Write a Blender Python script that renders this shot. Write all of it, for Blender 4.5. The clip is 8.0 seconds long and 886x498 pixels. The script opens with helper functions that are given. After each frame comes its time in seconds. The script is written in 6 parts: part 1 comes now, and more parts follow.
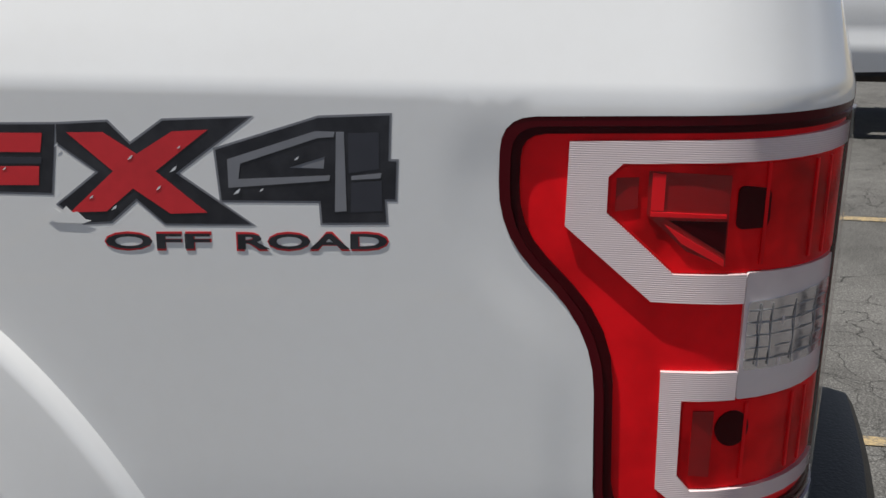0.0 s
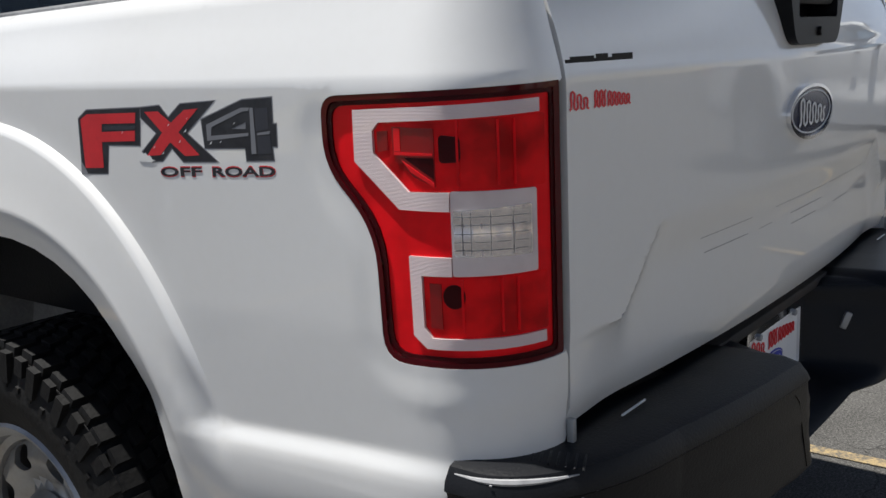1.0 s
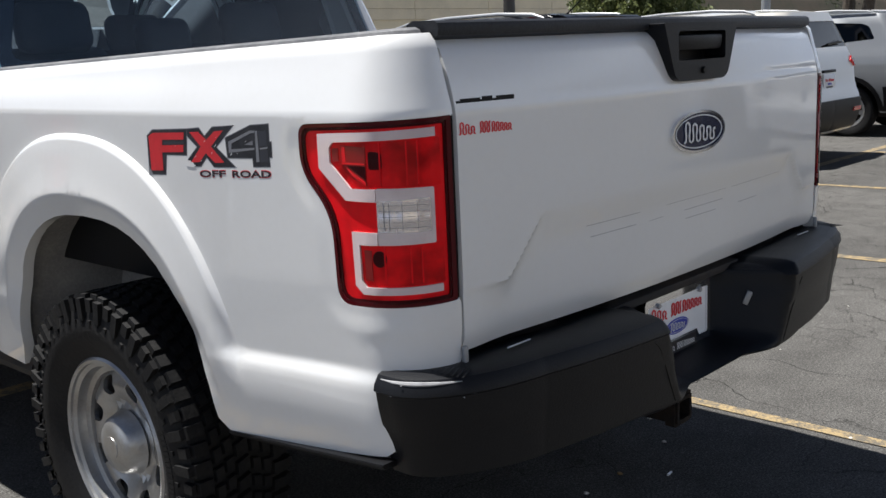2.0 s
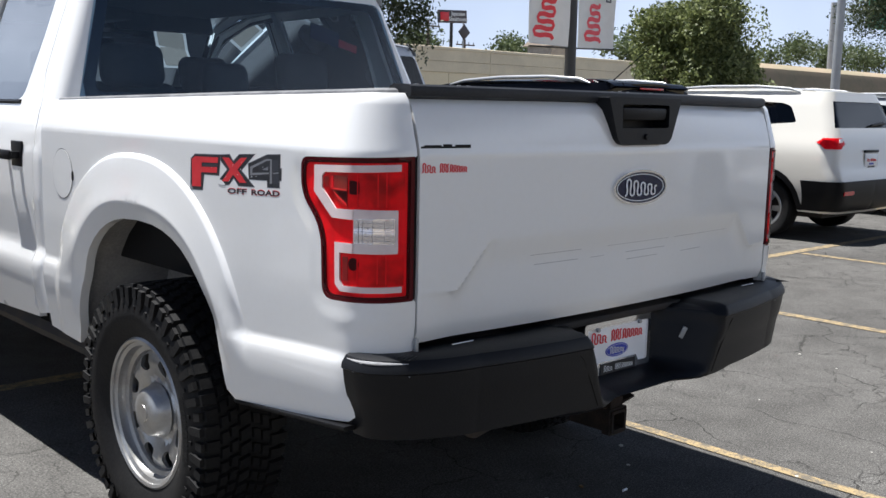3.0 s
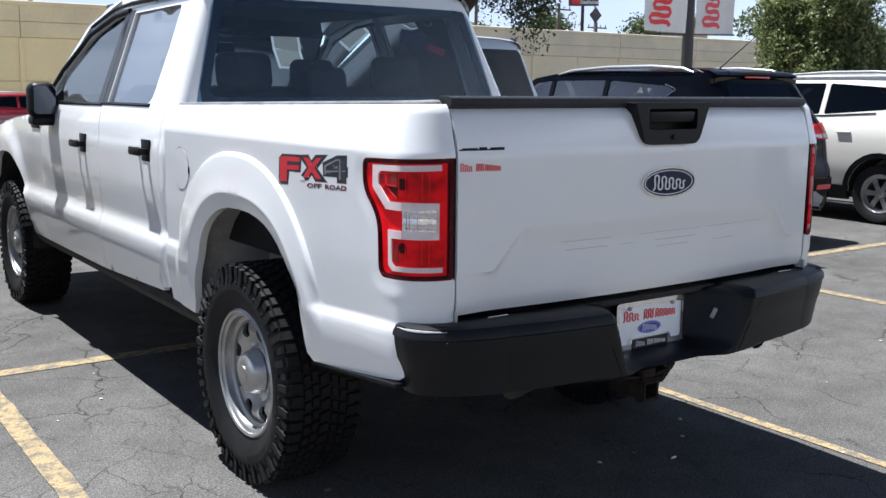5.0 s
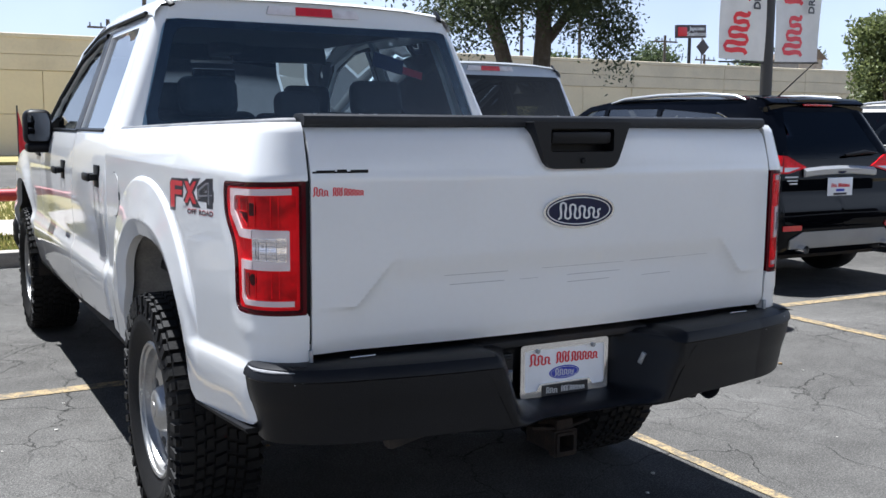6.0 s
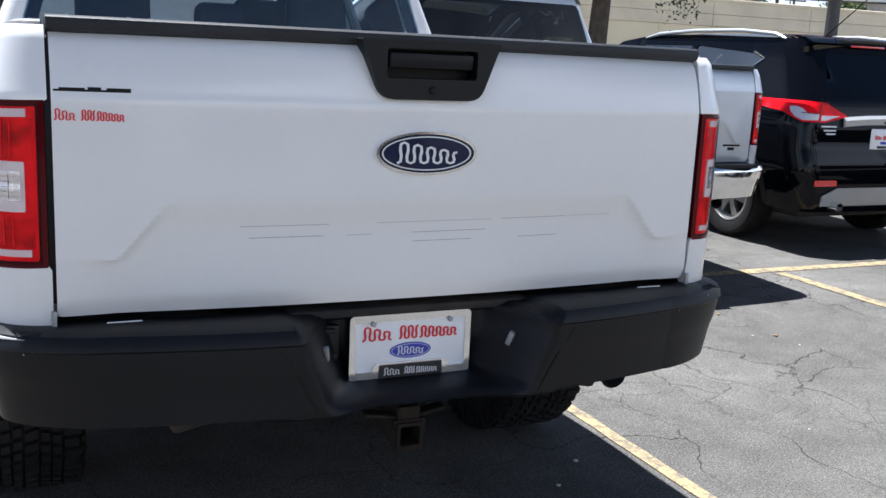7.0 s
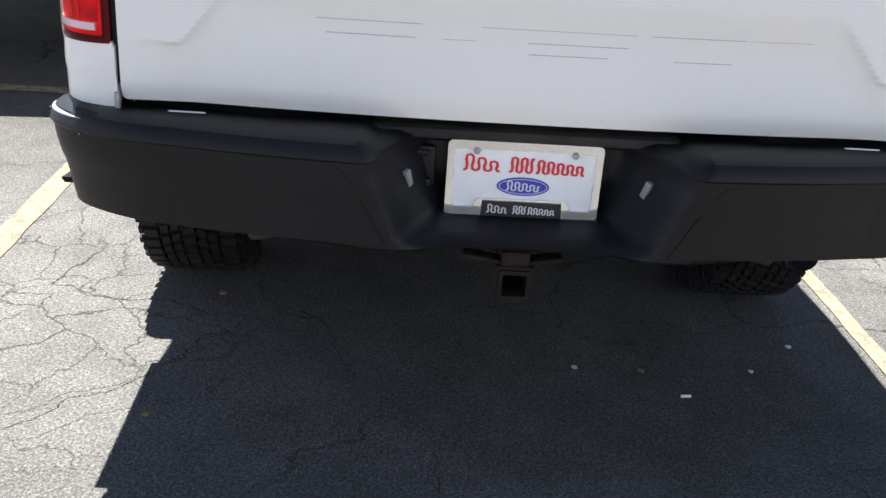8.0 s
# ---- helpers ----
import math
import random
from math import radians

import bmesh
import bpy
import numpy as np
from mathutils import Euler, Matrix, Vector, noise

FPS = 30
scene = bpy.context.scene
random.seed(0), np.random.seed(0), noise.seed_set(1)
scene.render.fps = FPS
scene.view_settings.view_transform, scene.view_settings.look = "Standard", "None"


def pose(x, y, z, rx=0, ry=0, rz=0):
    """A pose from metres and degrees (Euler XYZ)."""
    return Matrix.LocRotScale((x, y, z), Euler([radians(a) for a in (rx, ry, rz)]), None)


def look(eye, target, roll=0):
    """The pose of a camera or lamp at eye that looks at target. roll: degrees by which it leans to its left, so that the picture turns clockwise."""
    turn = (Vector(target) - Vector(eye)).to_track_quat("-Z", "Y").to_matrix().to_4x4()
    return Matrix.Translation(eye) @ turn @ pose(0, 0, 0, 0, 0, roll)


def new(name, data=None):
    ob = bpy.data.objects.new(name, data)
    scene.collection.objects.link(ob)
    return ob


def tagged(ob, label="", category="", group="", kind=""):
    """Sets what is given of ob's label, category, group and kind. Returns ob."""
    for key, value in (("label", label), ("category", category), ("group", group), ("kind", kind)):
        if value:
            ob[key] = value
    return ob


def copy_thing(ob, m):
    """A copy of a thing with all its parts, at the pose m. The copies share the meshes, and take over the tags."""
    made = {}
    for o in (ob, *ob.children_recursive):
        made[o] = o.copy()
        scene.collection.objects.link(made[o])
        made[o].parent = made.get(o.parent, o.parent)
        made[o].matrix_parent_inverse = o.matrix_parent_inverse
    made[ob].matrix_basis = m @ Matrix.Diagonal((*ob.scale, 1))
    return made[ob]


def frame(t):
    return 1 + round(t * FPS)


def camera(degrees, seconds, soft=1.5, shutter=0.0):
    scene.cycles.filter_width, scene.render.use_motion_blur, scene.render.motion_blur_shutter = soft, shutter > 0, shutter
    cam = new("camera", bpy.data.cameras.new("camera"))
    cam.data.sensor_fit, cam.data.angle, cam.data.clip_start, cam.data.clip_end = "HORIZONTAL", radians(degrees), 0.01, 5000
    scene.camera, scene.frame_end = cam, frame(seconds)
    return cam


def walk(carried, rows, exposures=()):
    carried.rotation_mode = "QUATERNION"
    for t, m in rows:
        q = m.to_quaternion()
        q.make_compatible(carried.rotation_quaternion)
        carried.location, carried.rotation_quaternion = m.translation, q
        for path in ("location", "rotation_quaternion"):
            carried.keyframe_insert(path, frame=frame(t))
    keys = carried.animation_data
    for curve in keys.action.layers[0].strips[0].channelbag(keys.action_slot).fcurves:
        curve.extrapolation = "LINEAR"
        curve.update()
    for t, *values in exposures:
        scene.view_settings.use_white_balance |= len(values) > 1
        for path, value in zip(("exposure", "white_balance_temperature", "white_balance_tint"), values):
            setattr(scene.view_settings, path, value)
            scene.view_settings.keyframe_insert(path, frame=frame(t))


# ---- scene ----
from mathutils import geometry

cam = camera(48.5, 8.0)
PATH = [
    (0, (-1.629, 0.234, 1.342), (0.265, 0.557, 0.784), 0.4),
    (0.2, (-1.648, 0.078, 1.334), (0.167, 0.656, 0.723), -0.6),
    (0.3, (-1.671, 0.017, 1.327), (0.11, 0.686, 0.709), -2.1),
    (0.5, (-1.677, -0.196, 1.287), (-0.063, 0.885, 0.811), -3.8),
    (0.7, (-1.684, -0.348, 1.305), (-0.133, 0.833, 0.856), -3.6),
    (1, (-1.812, -0.555, 1.291), (-0.261, 0.64, 0.886), -2.5),
    (1.2, (-1.898, -0.659, 1.29), (-0.37, 0.543, 0.824), -1.6),
    (2.3, (-2.148, -1.298, 1.368), (-0.74, 0.074, 1.004), -2.9),
    (2.5, (-2.209, -1.394, 1.345), (-0.773, -0.043, 1.008), -2.4),
    (3, (-2.275, -1.64, 1.36), (-0.925, -0.192, 1.073), 1.2),
    (3.5, (-2.222, -1.893, 1.405), (-1.039, -0.296, 1.18), 2.8),
    (4, (-2.305, -1.995, 1.427), (-1.178, -0.37, 1.133), 1.1),
    (4.5, (-2.401, -2.075, 1.433), (-1.252, -0.468, 1.122), 0.7),
    (4.7, (-2.4, -2.07, 1.441), (-1.239, -0.474, 1.118), 0.7),
    (5.8, (-1.851, -2.268, 1.385), (-0.867, -0.549, 1.11), 0.15),
    (6, (-1.665, -2.229, 1.393), (-0.707, -0.493, 1.136), 0.4),
    (6.2, (-1.487, -2.203, 1.396), (-0.527, -0.465, 1.146), 0.45),
    (6.5, (-1.243, -2.16, 1.372), (-0.308, -0.409, 1.129), 0.8),
    (7, (-0.884, -2.026, 1.374), (-0.063, -0.245, 0.98), 2.7),
    (7.2, (-0.732, -1.956, 1.365), (-0.031, -0.126, 0.963), 3.0),
    (7.5, (-0.525, -1.884, 1.337), (-0.038, -0.023, 0.791), 3.2),
    (7.7, (-0.395, -1.856, 1.331), (-0.104, -0.011, 0.615), 4.2),
    (8, (-0.258, -1.804, 1.32), (-0.152, 0.032, 0.536), 4.1),
]
walk(cam, [(t, look(eye, target, roll)) for t, eye, target, roll in PATH],
     [(0.0, 0.27, 5940, 10), (0.5, 0.52, 5880, 10), (1.0, 0.45, 5930, 10), (2.5, 0.84, 5840, 11), (3.5, 0.96, 5700, 11), (4.5, 1.08, 5590, 11), (6.5, 1.18, 5480, 11), (7.0, 1.52, 5580, 11), (7.5, 1.74, 5820, 11), (8.0, 1.97, 5880, 11)])

# ---- world and sun ----
SUN_AIM = Vector((0.130, -0.33, -1.0)).normalized()      # the way the light travels
world = bpy.data.worlds.new("sky")
scene.world = world
world.use_nodes = True
wn, wl = world.node_tree.nodes, world.node_tree.links
wn.clear()
sky = wn.new("ShaderNodeTexSky")
sky.sky_type, sky.sun_disc = "NISHITA", False
sky.sun_elevation = math.asin(-SUN_AIM.z)
sky.sun_rotation = math.atan2(-SUN_AIM.x, -SUN_AIM.y)
sky.air_density, sky.dust_density, sky.ozone_density = 0.8, 0.6, 3.0
geo = wn.new("ShaderNodeTexCoord")
split = wn.new("ShaderNodeSeparateXYZ")
haze = wn.new("ShaderNodeMapRange")
haze.interpolation_type = "SMOOTHSTEP"
for key, value in (("From Min", 0.02), ("From Max", 0.46), ("To Min", 1.0), ("To Max", 0.02)):
    haze.inputs[key].default_value = value
both = wn.new("ShaderNodeMath")
both.operation = "MULTIPLY"
cloud = wn.new("ShaderNodeTexNoise")
cloud.inputs["Scale"].default_value, cloud.inputs["Detail"].default_value = 2.6, 7.0
cramp = wn.new("ShaderNodeMapRange")
cramp.inputs["From Min"].default_value, cramp.inputs["From Max"].default_value = 0.40, 0.66
cramp.inputs["To Min"].default_value, cramp.inputs["To Max"].default_value = 0.78, 1.0
cmix = wn.new("ShaderNodeMix")
cmix.data_type = "RGBA"
cmix.inputs[7].default_value = (15.6, 16.9, 19.2, 1)
bg = wn.new("ShaderNodeBackground")
bg.inputs["Strength"].default_value = 0.028
wout = wn.new("ShaderNodeOutputWorld")
wl.new(geo.outputs["Generated"], cloud.inputs["Vector"])
wl.new(cloud.outputs["Fac"], cramp.inputs["Value"])
wl.new(geo.outputs["Generated"], split.inputs[0]), wl.new(split.outputs["Z"], haze.inputs["Value"])
wl.new(cramp.outputs["Result"], both.inputs[0]), wl.new(haze.outputs["Result"], both.inputs[1])
wl.new(both.outputs[0], cmix.inputs[0])
wl.new(sky.outputs["Color"], cmix.inputs[6])
# sunlit cumulus over the haze, all round the sky
puff = wn.new("ShaderNodeTexNoise")
puff.inputs["Scale"].default_value, puff.inputs["Detail"].default_value, puff.inputs["Roughness"].default_value = 1.9, 9.0, 0.58
pramp, high, pboth, pmix = wn.new("ShaderNodeMapRange"), wn.new("ShaderNodeMapRange"), wn.new("ShaderNodeMath"), wn.new("ShaderNodeMix")
pramp.inputs["From Min"].default_value, pramp.inputs["From Max"].default_value = 0.44, 0.62
high.interpolation_type, pboth.operation, pmix.data_type = "SMOOTHSTEP", "MULTIPLY", "RGBA"
high.inputs["From Min"].default_value, high.inputs["From Max"].default_value = 0.56, 0.16
pmix.inputs[7].default_value = (26.5, 27.8, 29.6, 1)
wl.new(geo.outputs["Generated"], puff.inputs["Vector"]), wl.new(puff.outputs["Fac"], pramp.inputs["Value"])
wl.new(split.outputs["Z"], high.inputs["Value"])
lift, rise = wn.new("ShaderNodeMapRange"), wn.new("ShaderNodeMath")
lift.interpolation_type, rise.operation = "SMOOTHSTEP", "MULTIPLY"
lift.inputs["From Min"].default_value, lift.inputs["From Max"].default_value = 0.10, 0.28
wl.new(split.outputs["Z"], lift.inputs["Value"])
wl.new(lift.outputs["Result"], rise.inputs[0]), wl.new(high.outputs["Result"], rise.inputs[1])
wl.new(pramp.outputs["Result"], pboth.inputs[0]), wl.new(rise.outputs[0], pboth.inputs[1])
wl.new(pboth.outputs[0], pmix.inputs[0]), wl.new(cmix.outputs[2], pmix.inputs[6])
wl.new(pmix.outputs[2], bg.inputs["Color"])
wl.new(bg.outputs["Background"], wout.inputs["Surface"])

sun = new("sun", bpy.data.lights.new("sun", "SUN"))
sun.data.energy, sun.data.angle, sun.data.color = 5.6, radians(0.6), (1.0, 0.925, 0.80)
sun.rotation_mode = "QUATERNION"
sun.rotation_quaternion = SUN_AIM.to_track_quat("-Z", "Y")


# ---- materials ----
def material(name, color, rough=0.5, metal=0.0, spread=0.0, scale=8.0, fine=0.0, fine_scale=120.0, bump=0.0, coat=0.0, second=None, coat_rough=0.04, spec=0.5):
    """A surface with a base colour that wanders towards `second` at a coarse and a fine scale, and a fine relief."""
    m = bpy.data.materials.new(name)
    m.use_nodes = True
    n, l = m.node_tree.nodes, m.node_tree.links
    b = n["Principled BSDF"]
    b.inputs["Base Color"].default_value = (*color, 1)
    b.inputs["Roughness"].default_value, b.inputs["Metallic"].default_value = rough, metal
    b.inputs["Coat Weight"].default_value, b.inputs["Coat Roughness"].default_value = coat, coat_rough
    b.inputs["Specular IOR Level"].default_value = spec
    tc = n.new("ShaderNodeTexCoord")
    if spread or fine:
        second = second or tuple(c * 0.55 for c in color)
        mix = n.new("ShaderNodeMix")
        mix.data_type = "RGBA"
        mix.inputs[6].default_value, mix.inputs[7].default_value = (*color, 1), (*second, 1)
        a = n.new("ShaderNodeTexNoise")
        a.inputs["Scale"].default_value, a.inputs["Detail"].default_value = scale, 6.0
        f = n.new("ShaderNodeTexNoise")
        f.inputs["Scale"].default_value, f.inputs["Detail"].default_value = fine_scale, 3.0
        ra, rf = n.new("ShaderNodeMapRange"), n.new("ShaderNodeMapRange")
        for r, amount in ((ra, spread), (rf, fine)):
            r.inputs["From Min"].default_value, r.inputs["From Max"].default_value = 0.42, 0.68
            r.inputs["To Max"].default_value = amount
        add = n.new("ShaderNodeMath")
        add.operation, add.use_clamp = "ADD", True
        l.new(tc.outputs["Object"], a.inputs["Vector"]), l.new(tc.outputs["Object"], f.inputs["Vector"])
        l.new(a.outputs["Fac"], ra.inputs["Value"]), l.new(f.outputs["Fac"], rf.inputs["Value"])
        l.new(ra.outputs["Result"], add.inputs[0]), l.new(rf.outputs["Result"], add.inputs[1])
        l.new(add.outputs[0], mix.inputs[0]), l.new(mix.outputs[2], b.inputs["Base Color"])
    if bump:
        g = n.new("ShaderNodeTexNoise")
        g.inputs["Scale"].default_value, g.inputs["Detail"].default_value = fine_scale, 4.0
        p = n.new("ShaderNodeBump")
        p.inputs["Strength"].default_value, p.inputs["Distance"].default_value = bump, 0.004
        l.new(tc.outputs["Object"], g.inputs["Vector"]), l.new(g.outputs["Fac"], p.inputs["Height"]), l.new(p.outputs["Normal"], b.inputs["Normal"])
    return m


def glass(name, tint, gloss=0.02, ior=1.55, film=0.0, mirror=0.0):
    """A tinted pane: lets light through, mirrors by Fresnel; film mixes in a blue veil in place of reflected sky."""
    m = bpy.data.materials.new(name)
    m.use_nodes = True
    n, l = m.node_tree.nodes, m.node_tree.links
    n.clear()
    t, g, x, f, o = (n.new(k) for k in ("ShaderNodeBsdfTransparent", "ShaderNodeBsdfGlossy", "ShaderNodeMixShader", "ShaderNodeFresnel", "ShaderNodeOutputMaterial"))
    t.inputs["Color"].default_value, g.inputs["Roughness"].default_value, f.inputs["IOR"].default_value = (*tint, 1), gloss, ior
    if film:
        d, y = n.new("ShaderNodeBsdfDiffuse"), n.new("ShaderNodeMixShader")
        # blue diffuse colour stands in for sky reflected in the pane
        d.inputs["Color"].default_value, y.inputs[0].default_value = (0.24, 0.42, 0.68, 1), film
        l.new(t.outputs[0], y.inputs[1]), l.new(d.outputs[0], y.inputs[2])
        t = y
    if mirror:
        plus = n.new("ShaderNodeMath")
        plus.operation, plus.use_clamp, plus.inputs[1].default_value = "ADD", True, mirror
        l.new(f.outputs[0], plus.inputs[0])
        f = plus
    l.new(f.outputs[0], x.inputs[0]), l.new(t.outputs[0], x.inputs[1]), l.new(g.outputs[0], x.inputs[2]), l.new(x.outputs[0], o.inputs["Surface"])
    return m


WHITE = material("white_paint", (0.765, 0.765, 0.76), 0.40, coat=1.0, spread=0.10, scale=2.5, fine=0.05, fine_scale=60, second=(0.62, 0.60, 0.56))
SILVER = material("silver_paint", (0.52, 0.54, 0.57), 0.35, metal=0.35, coat=0.9, spread=0.1, scale=3, second=(0.42, 0.43, 0.45))
PEARL = material("pearl_white_paint", (0.66, 0.635, 0.575), 0.32, coat=0.9, spread=0.1, scale=3, second=(0.62, 0.61, 0.57))
BLACK_PAINT = material("black_paint", (0.0018, 0.0022, 0.0036), 0.5, coat=0.40, spread=0.2, scale=3, second=(0.003, 0.003, 0.004), spec=0.0, coat_rough=0.02)
GREY_PAINT = material("grey_car_paint", (0.20, 0.21, 0.225), 0.35, metal=0.3, coat=0.9, spread=0.1, scale=3, second=(0.16, 0.165, 0.17))
RED_PAINT = material("red_car_paint", (0.36, 0.018, 0.025), 0.3, coat=1.0, spread=0.15, scale=2)
PLASTIC = material("black_textured_plastic", (0.0040, 0.0044, 0.0060), 0.45, spread=0.35, scale=4, fine=0.2, fine_scale=220, bump=0.15, second=(0.009, 0.0095, 0.0115), spec=0.24)
CAP = material("worn_black_cap", (0.012, 0.013, 0.016), 0.5, spread=0.4, scale=9, fine=0.25, fine_scale=130, bump=0.2, second=(0.030, 0.031, 0.035), spec=0.3)
RAIL = material("sun_bleached_rail_cap", (0.085, 0.087, 0.092), 0.5, spread=0.6, scale=7, fine=0.3, fine_scale=110, bump=0.2, second=(0.24, 0.24, 0.245))
RUBBER = material("tyre_rubber", (0.0050, 0.0050, 0.0058), 0.66, spread=0.5, scale=9, fine=0.3, fine_scale=90, bump=0.3, second=(0.015, 0.0145, 0.014), spec=0.25)
STEEL = material("silver_wheel_paint", (0.40, 0.405, 0.41), 0.36, metal=0.7, spread=0.5, scale=12, fine=0.2, second=(0.27, 0.25, 0.225))
MIRROR = material("dark_mirror_glass", (0.07, 0.08, 0.10), 0.03, metal=1.0)
CHROME = material("chrome", (0.80, 0.80, 0.81), 0.08, metal=1.0, spread=0.1, scale=6, second=(0.6, 0.6, 0.6))
LINER = material("dusty_wheel_liner", (0.24, 0.235, 0.23), 0.8, spread=0.7, scale=7, fine=0.3, bump=0.4, second=(0.42, 0.40, 0.37))
UNDER = material("dark_underbody", (0.012, 0.011, 0.011), 0.8, spread=0.6, scale=10, second=(0.05, 0.035, 0.025))
RUST = material("rusty_steel", (0.010, 0.0085, 0.008), 0.8, spread=0.7, scale=22, fine=0.4, bump=0.5, second=(0.028, 0.019, 0.014), spec=0.2)
DARK_RED = material("dark_red_lamp_rim", (0.075, 0.0012, 0.005), 0.15, coat=0.2, spec=0.1, spread=0.3, scale=6)
RED = material("red_lens", (0.92, 0.007, 0.014), 0.3, spread=0.6, scale=14, second=(0.40, 0.003, 0.006), spec=0.12)
DEEP_RED = material("deep_red_reflector", (0.86, 0.005, 0.010), 0.25, spread=0.9, scale=18, second=(0.30, 0.0015, 0.003), spec=0.15)
MAROON = material("dark_maroon_red", (0.045, 0.001, 0.003), 0.35, spread=0.3, scale=40, spec=0.12)
# darker copy of the lens red, for facets with shade put into their colour
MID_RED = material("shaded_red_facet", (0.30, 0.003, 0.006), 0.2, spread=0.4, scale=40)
CHMSL_RED = material("brake_light_red", (0.62, 0.008, 0.014), 0.12, coat=1.0, spread=0.2, scale=30)


def ribbed(name, color, dark, pitch, axis, bend=0.3):
    """Moulded lens ribs, a fine wave across the surface."""
    m = material(name, color, 0.14, coat=1.0, spec=0.6)
    n, l = m.node_tree.nodes, m.node_tree.links
    tc, w, p = n.new("ShaderNodeTexCoord"), n.new("ShaderNodeTexWave"), n.new("ShaderNodeBump")
    w.bands_direction, w.inputs["Scale"].default_value, w.inputs["Distortion"].default_value = axis, pitch, bend
    p.inputs["Strength"].default_value, p.inputs["Distance"].default_value = 0.35, 0.001
    mix = n.new("ShaderNodeMix")
    mix.data_type = "RGBA"
    mix.inputs[6].default_value, mix.inputs[7].default_value = (*color, 1), (*dark, 1)
    l.new(tc.outputs["Object"], w.inputs["Vector"]), l.new(w.outputs["Fac"], p.inputs["Height"]), l.new(p.outputs["Normal"], n["Principled BSDF"].inputs["Normal"])
    l.new(w.outputs["Fac"], mix.inputs[0]), l.new(mix.outputs[2], n["Principled BSDF"].inputs["Base Color"])
    return m


STRIP = material("pale_lens_strip", (0.76, 0.715, 0.71), 0.25, coat=0.6, spread=0.6, scale=16, second=(0.50, 0.43, 0.43))
RIBS = ribbed("ribbed_lens_strip", (0.77, 0.69, 0.70), (0.68, 0.605, 0.615), 190, "Z")
CLEAR = ribbed("clear_reverse_lens", (0.84, 0.86, 0.90), (0.62, 0.64, 0.69), 80, "Z", 4.0)
BOWL = material("silvered_reflector", (0.80, 0.82, 0.86), 0.24, metal=1.0, spread=0.3, scale=60, second=(0.55, 0.56, 0.60))
REAR_GLASS = glass("privacy_glass", (0.44, 0.57, 0.68), 0.02, 1.5, 0.05)
FRONT_GLASS = glass("front_door_glass", (0.62, 0.68, 0.70), 0.015, 1.6, 0.0, 0.05)
SIDE_GLASS = glass("side_glass", (0.55, 0.64, 0.68), 0.015, 1.9, 0.0, 0.30)
SCREEN_GLASS = glass("windscreen_glass", (0.84, 0.92, 0.90), 0.02, 1.45)
SHADE_GLASS = glass("shaded_side_glass", (0.20, 0.22, 0.22), 0.02, 1.7, 0.0, 0.14)
DARK_GLASS = glass("dark_vehicle_glass", (0.04, 0.048, 0.058), 0.015, 1.5)
LENS_COVER = glass("clear_lens_cover", (0.98, 0.95, 0.95), 0.03, 1.13)
FRIT = material("black_glass_edge", (0.006, 0.007, 0.009), 0.12, coat=1.0)
SEAT = material("grey_cloth", (0.055, 0.056, 0.06), 0.9, spread=0.3, scale=20, bump=0.3)
TRIM = material("black_trim", (0.007, 0.007, 0.008), 0.42, spread=0.3, scale=20, spec=0.16)
GREY_TRIM = material("faded_pillar_trim", (0.040, 0.042, 0.046), 0.45, spread=0.3, scale=12)
BLUE = material("blue_enamel", (0.003, 0.008, 0.045), 0.25, coat=0.35, spec=0.2, spread=0.2, scale=30)
BRIGHT_BLUE = material("bright_blue_print", (0.035, 0.055, 0.46), 0.4, spread=0.15, scale=60)
RED_INK = material("red_vinyl", (0.68, 0.018, 0.030), 0.4, spread=0.2, scale=40)
DECAL_RED = material("scuffed_red_decal", (0.60, 0.022, 0.030), 0.35, spread=0.25, scale=30, fine=0.1, second=(0.36, 0.012, 0.018))
DECAL_BLACK = material("scuffed_black_decal", (0.010, 0.011, 0.016), 0.35, spread=0.3, scale=40, fine=0.1, second=(0.06, 0.06, 0.07))
DECAL_GREY = material("grey_decal", (0.20, 0.205, 0.225), 0.4, spread=0.2, scale=40)
DECAL_SLATE = material("slate_decal", (0.032, 0.034, 0.045), 0.4, spread=0.2, scale=40)
PLATE_WHITE = material("plate_white", (0.87, 0.88, 0.90), 0.35, spread=0.08, scale=20)
PALE = material("pale_lettering", (0.70, 0.71, 0.72), 0.35, spread=0.1, scale=30)
SCRATCH = material("grey_scratch", (0.36, 0.36, 0.37), 0.6, spread=0.5, scale=60)
YELLOW = material("worn_yellow_paint", (0.35, 0.262, 0.135), 0.85, spread=0.85, scale=16, fine=0.8, fine_scale=110, bump=0.6, second=(0.125, 0.112, 0.092), spec=0.2)
KERB = material("kerb_concrete", (0.40, 0.37, 0.33), 0.9, spread=0.6, scale=3, fine=0.3, fine_scale=60, bump=0.4, second=(0.24, 0.22, 0.20))
LAMP_RED = material("bright_red_lens_rib", (0.85, 0.012, 0.02), 0.2, spec=0.3, spread=0.3, scale=20)
RED_STEEL = material("red_painted_steel", (0.42, 0.03, 0.035), 0.5, spread=0.4, scale=6, second=(0.28, 0.03, 0.03))
WALL = material("tan_precast_concrete", (0.84, 0.72, 0.49), 0.9, spread=0.5, scale=0.5, fine=0.2, fine_scale=8, second=(0.74, 0.63, 0.43))
WALL_TOP = material("weathered_coping", (0.80, 0.69, 0.49), 0.9, spread=0.7, scale=0.8, fine=0.25, fine_scale=9, second=(0.66, 0.57, 0.41))
BARK = material("grey_brown_bark", (0.070, 0.055, 0.042), 0.95, spread=0.7, scale=9, fine=0.3, bump=0.8, second=(0.13, 0.11, 0.09))
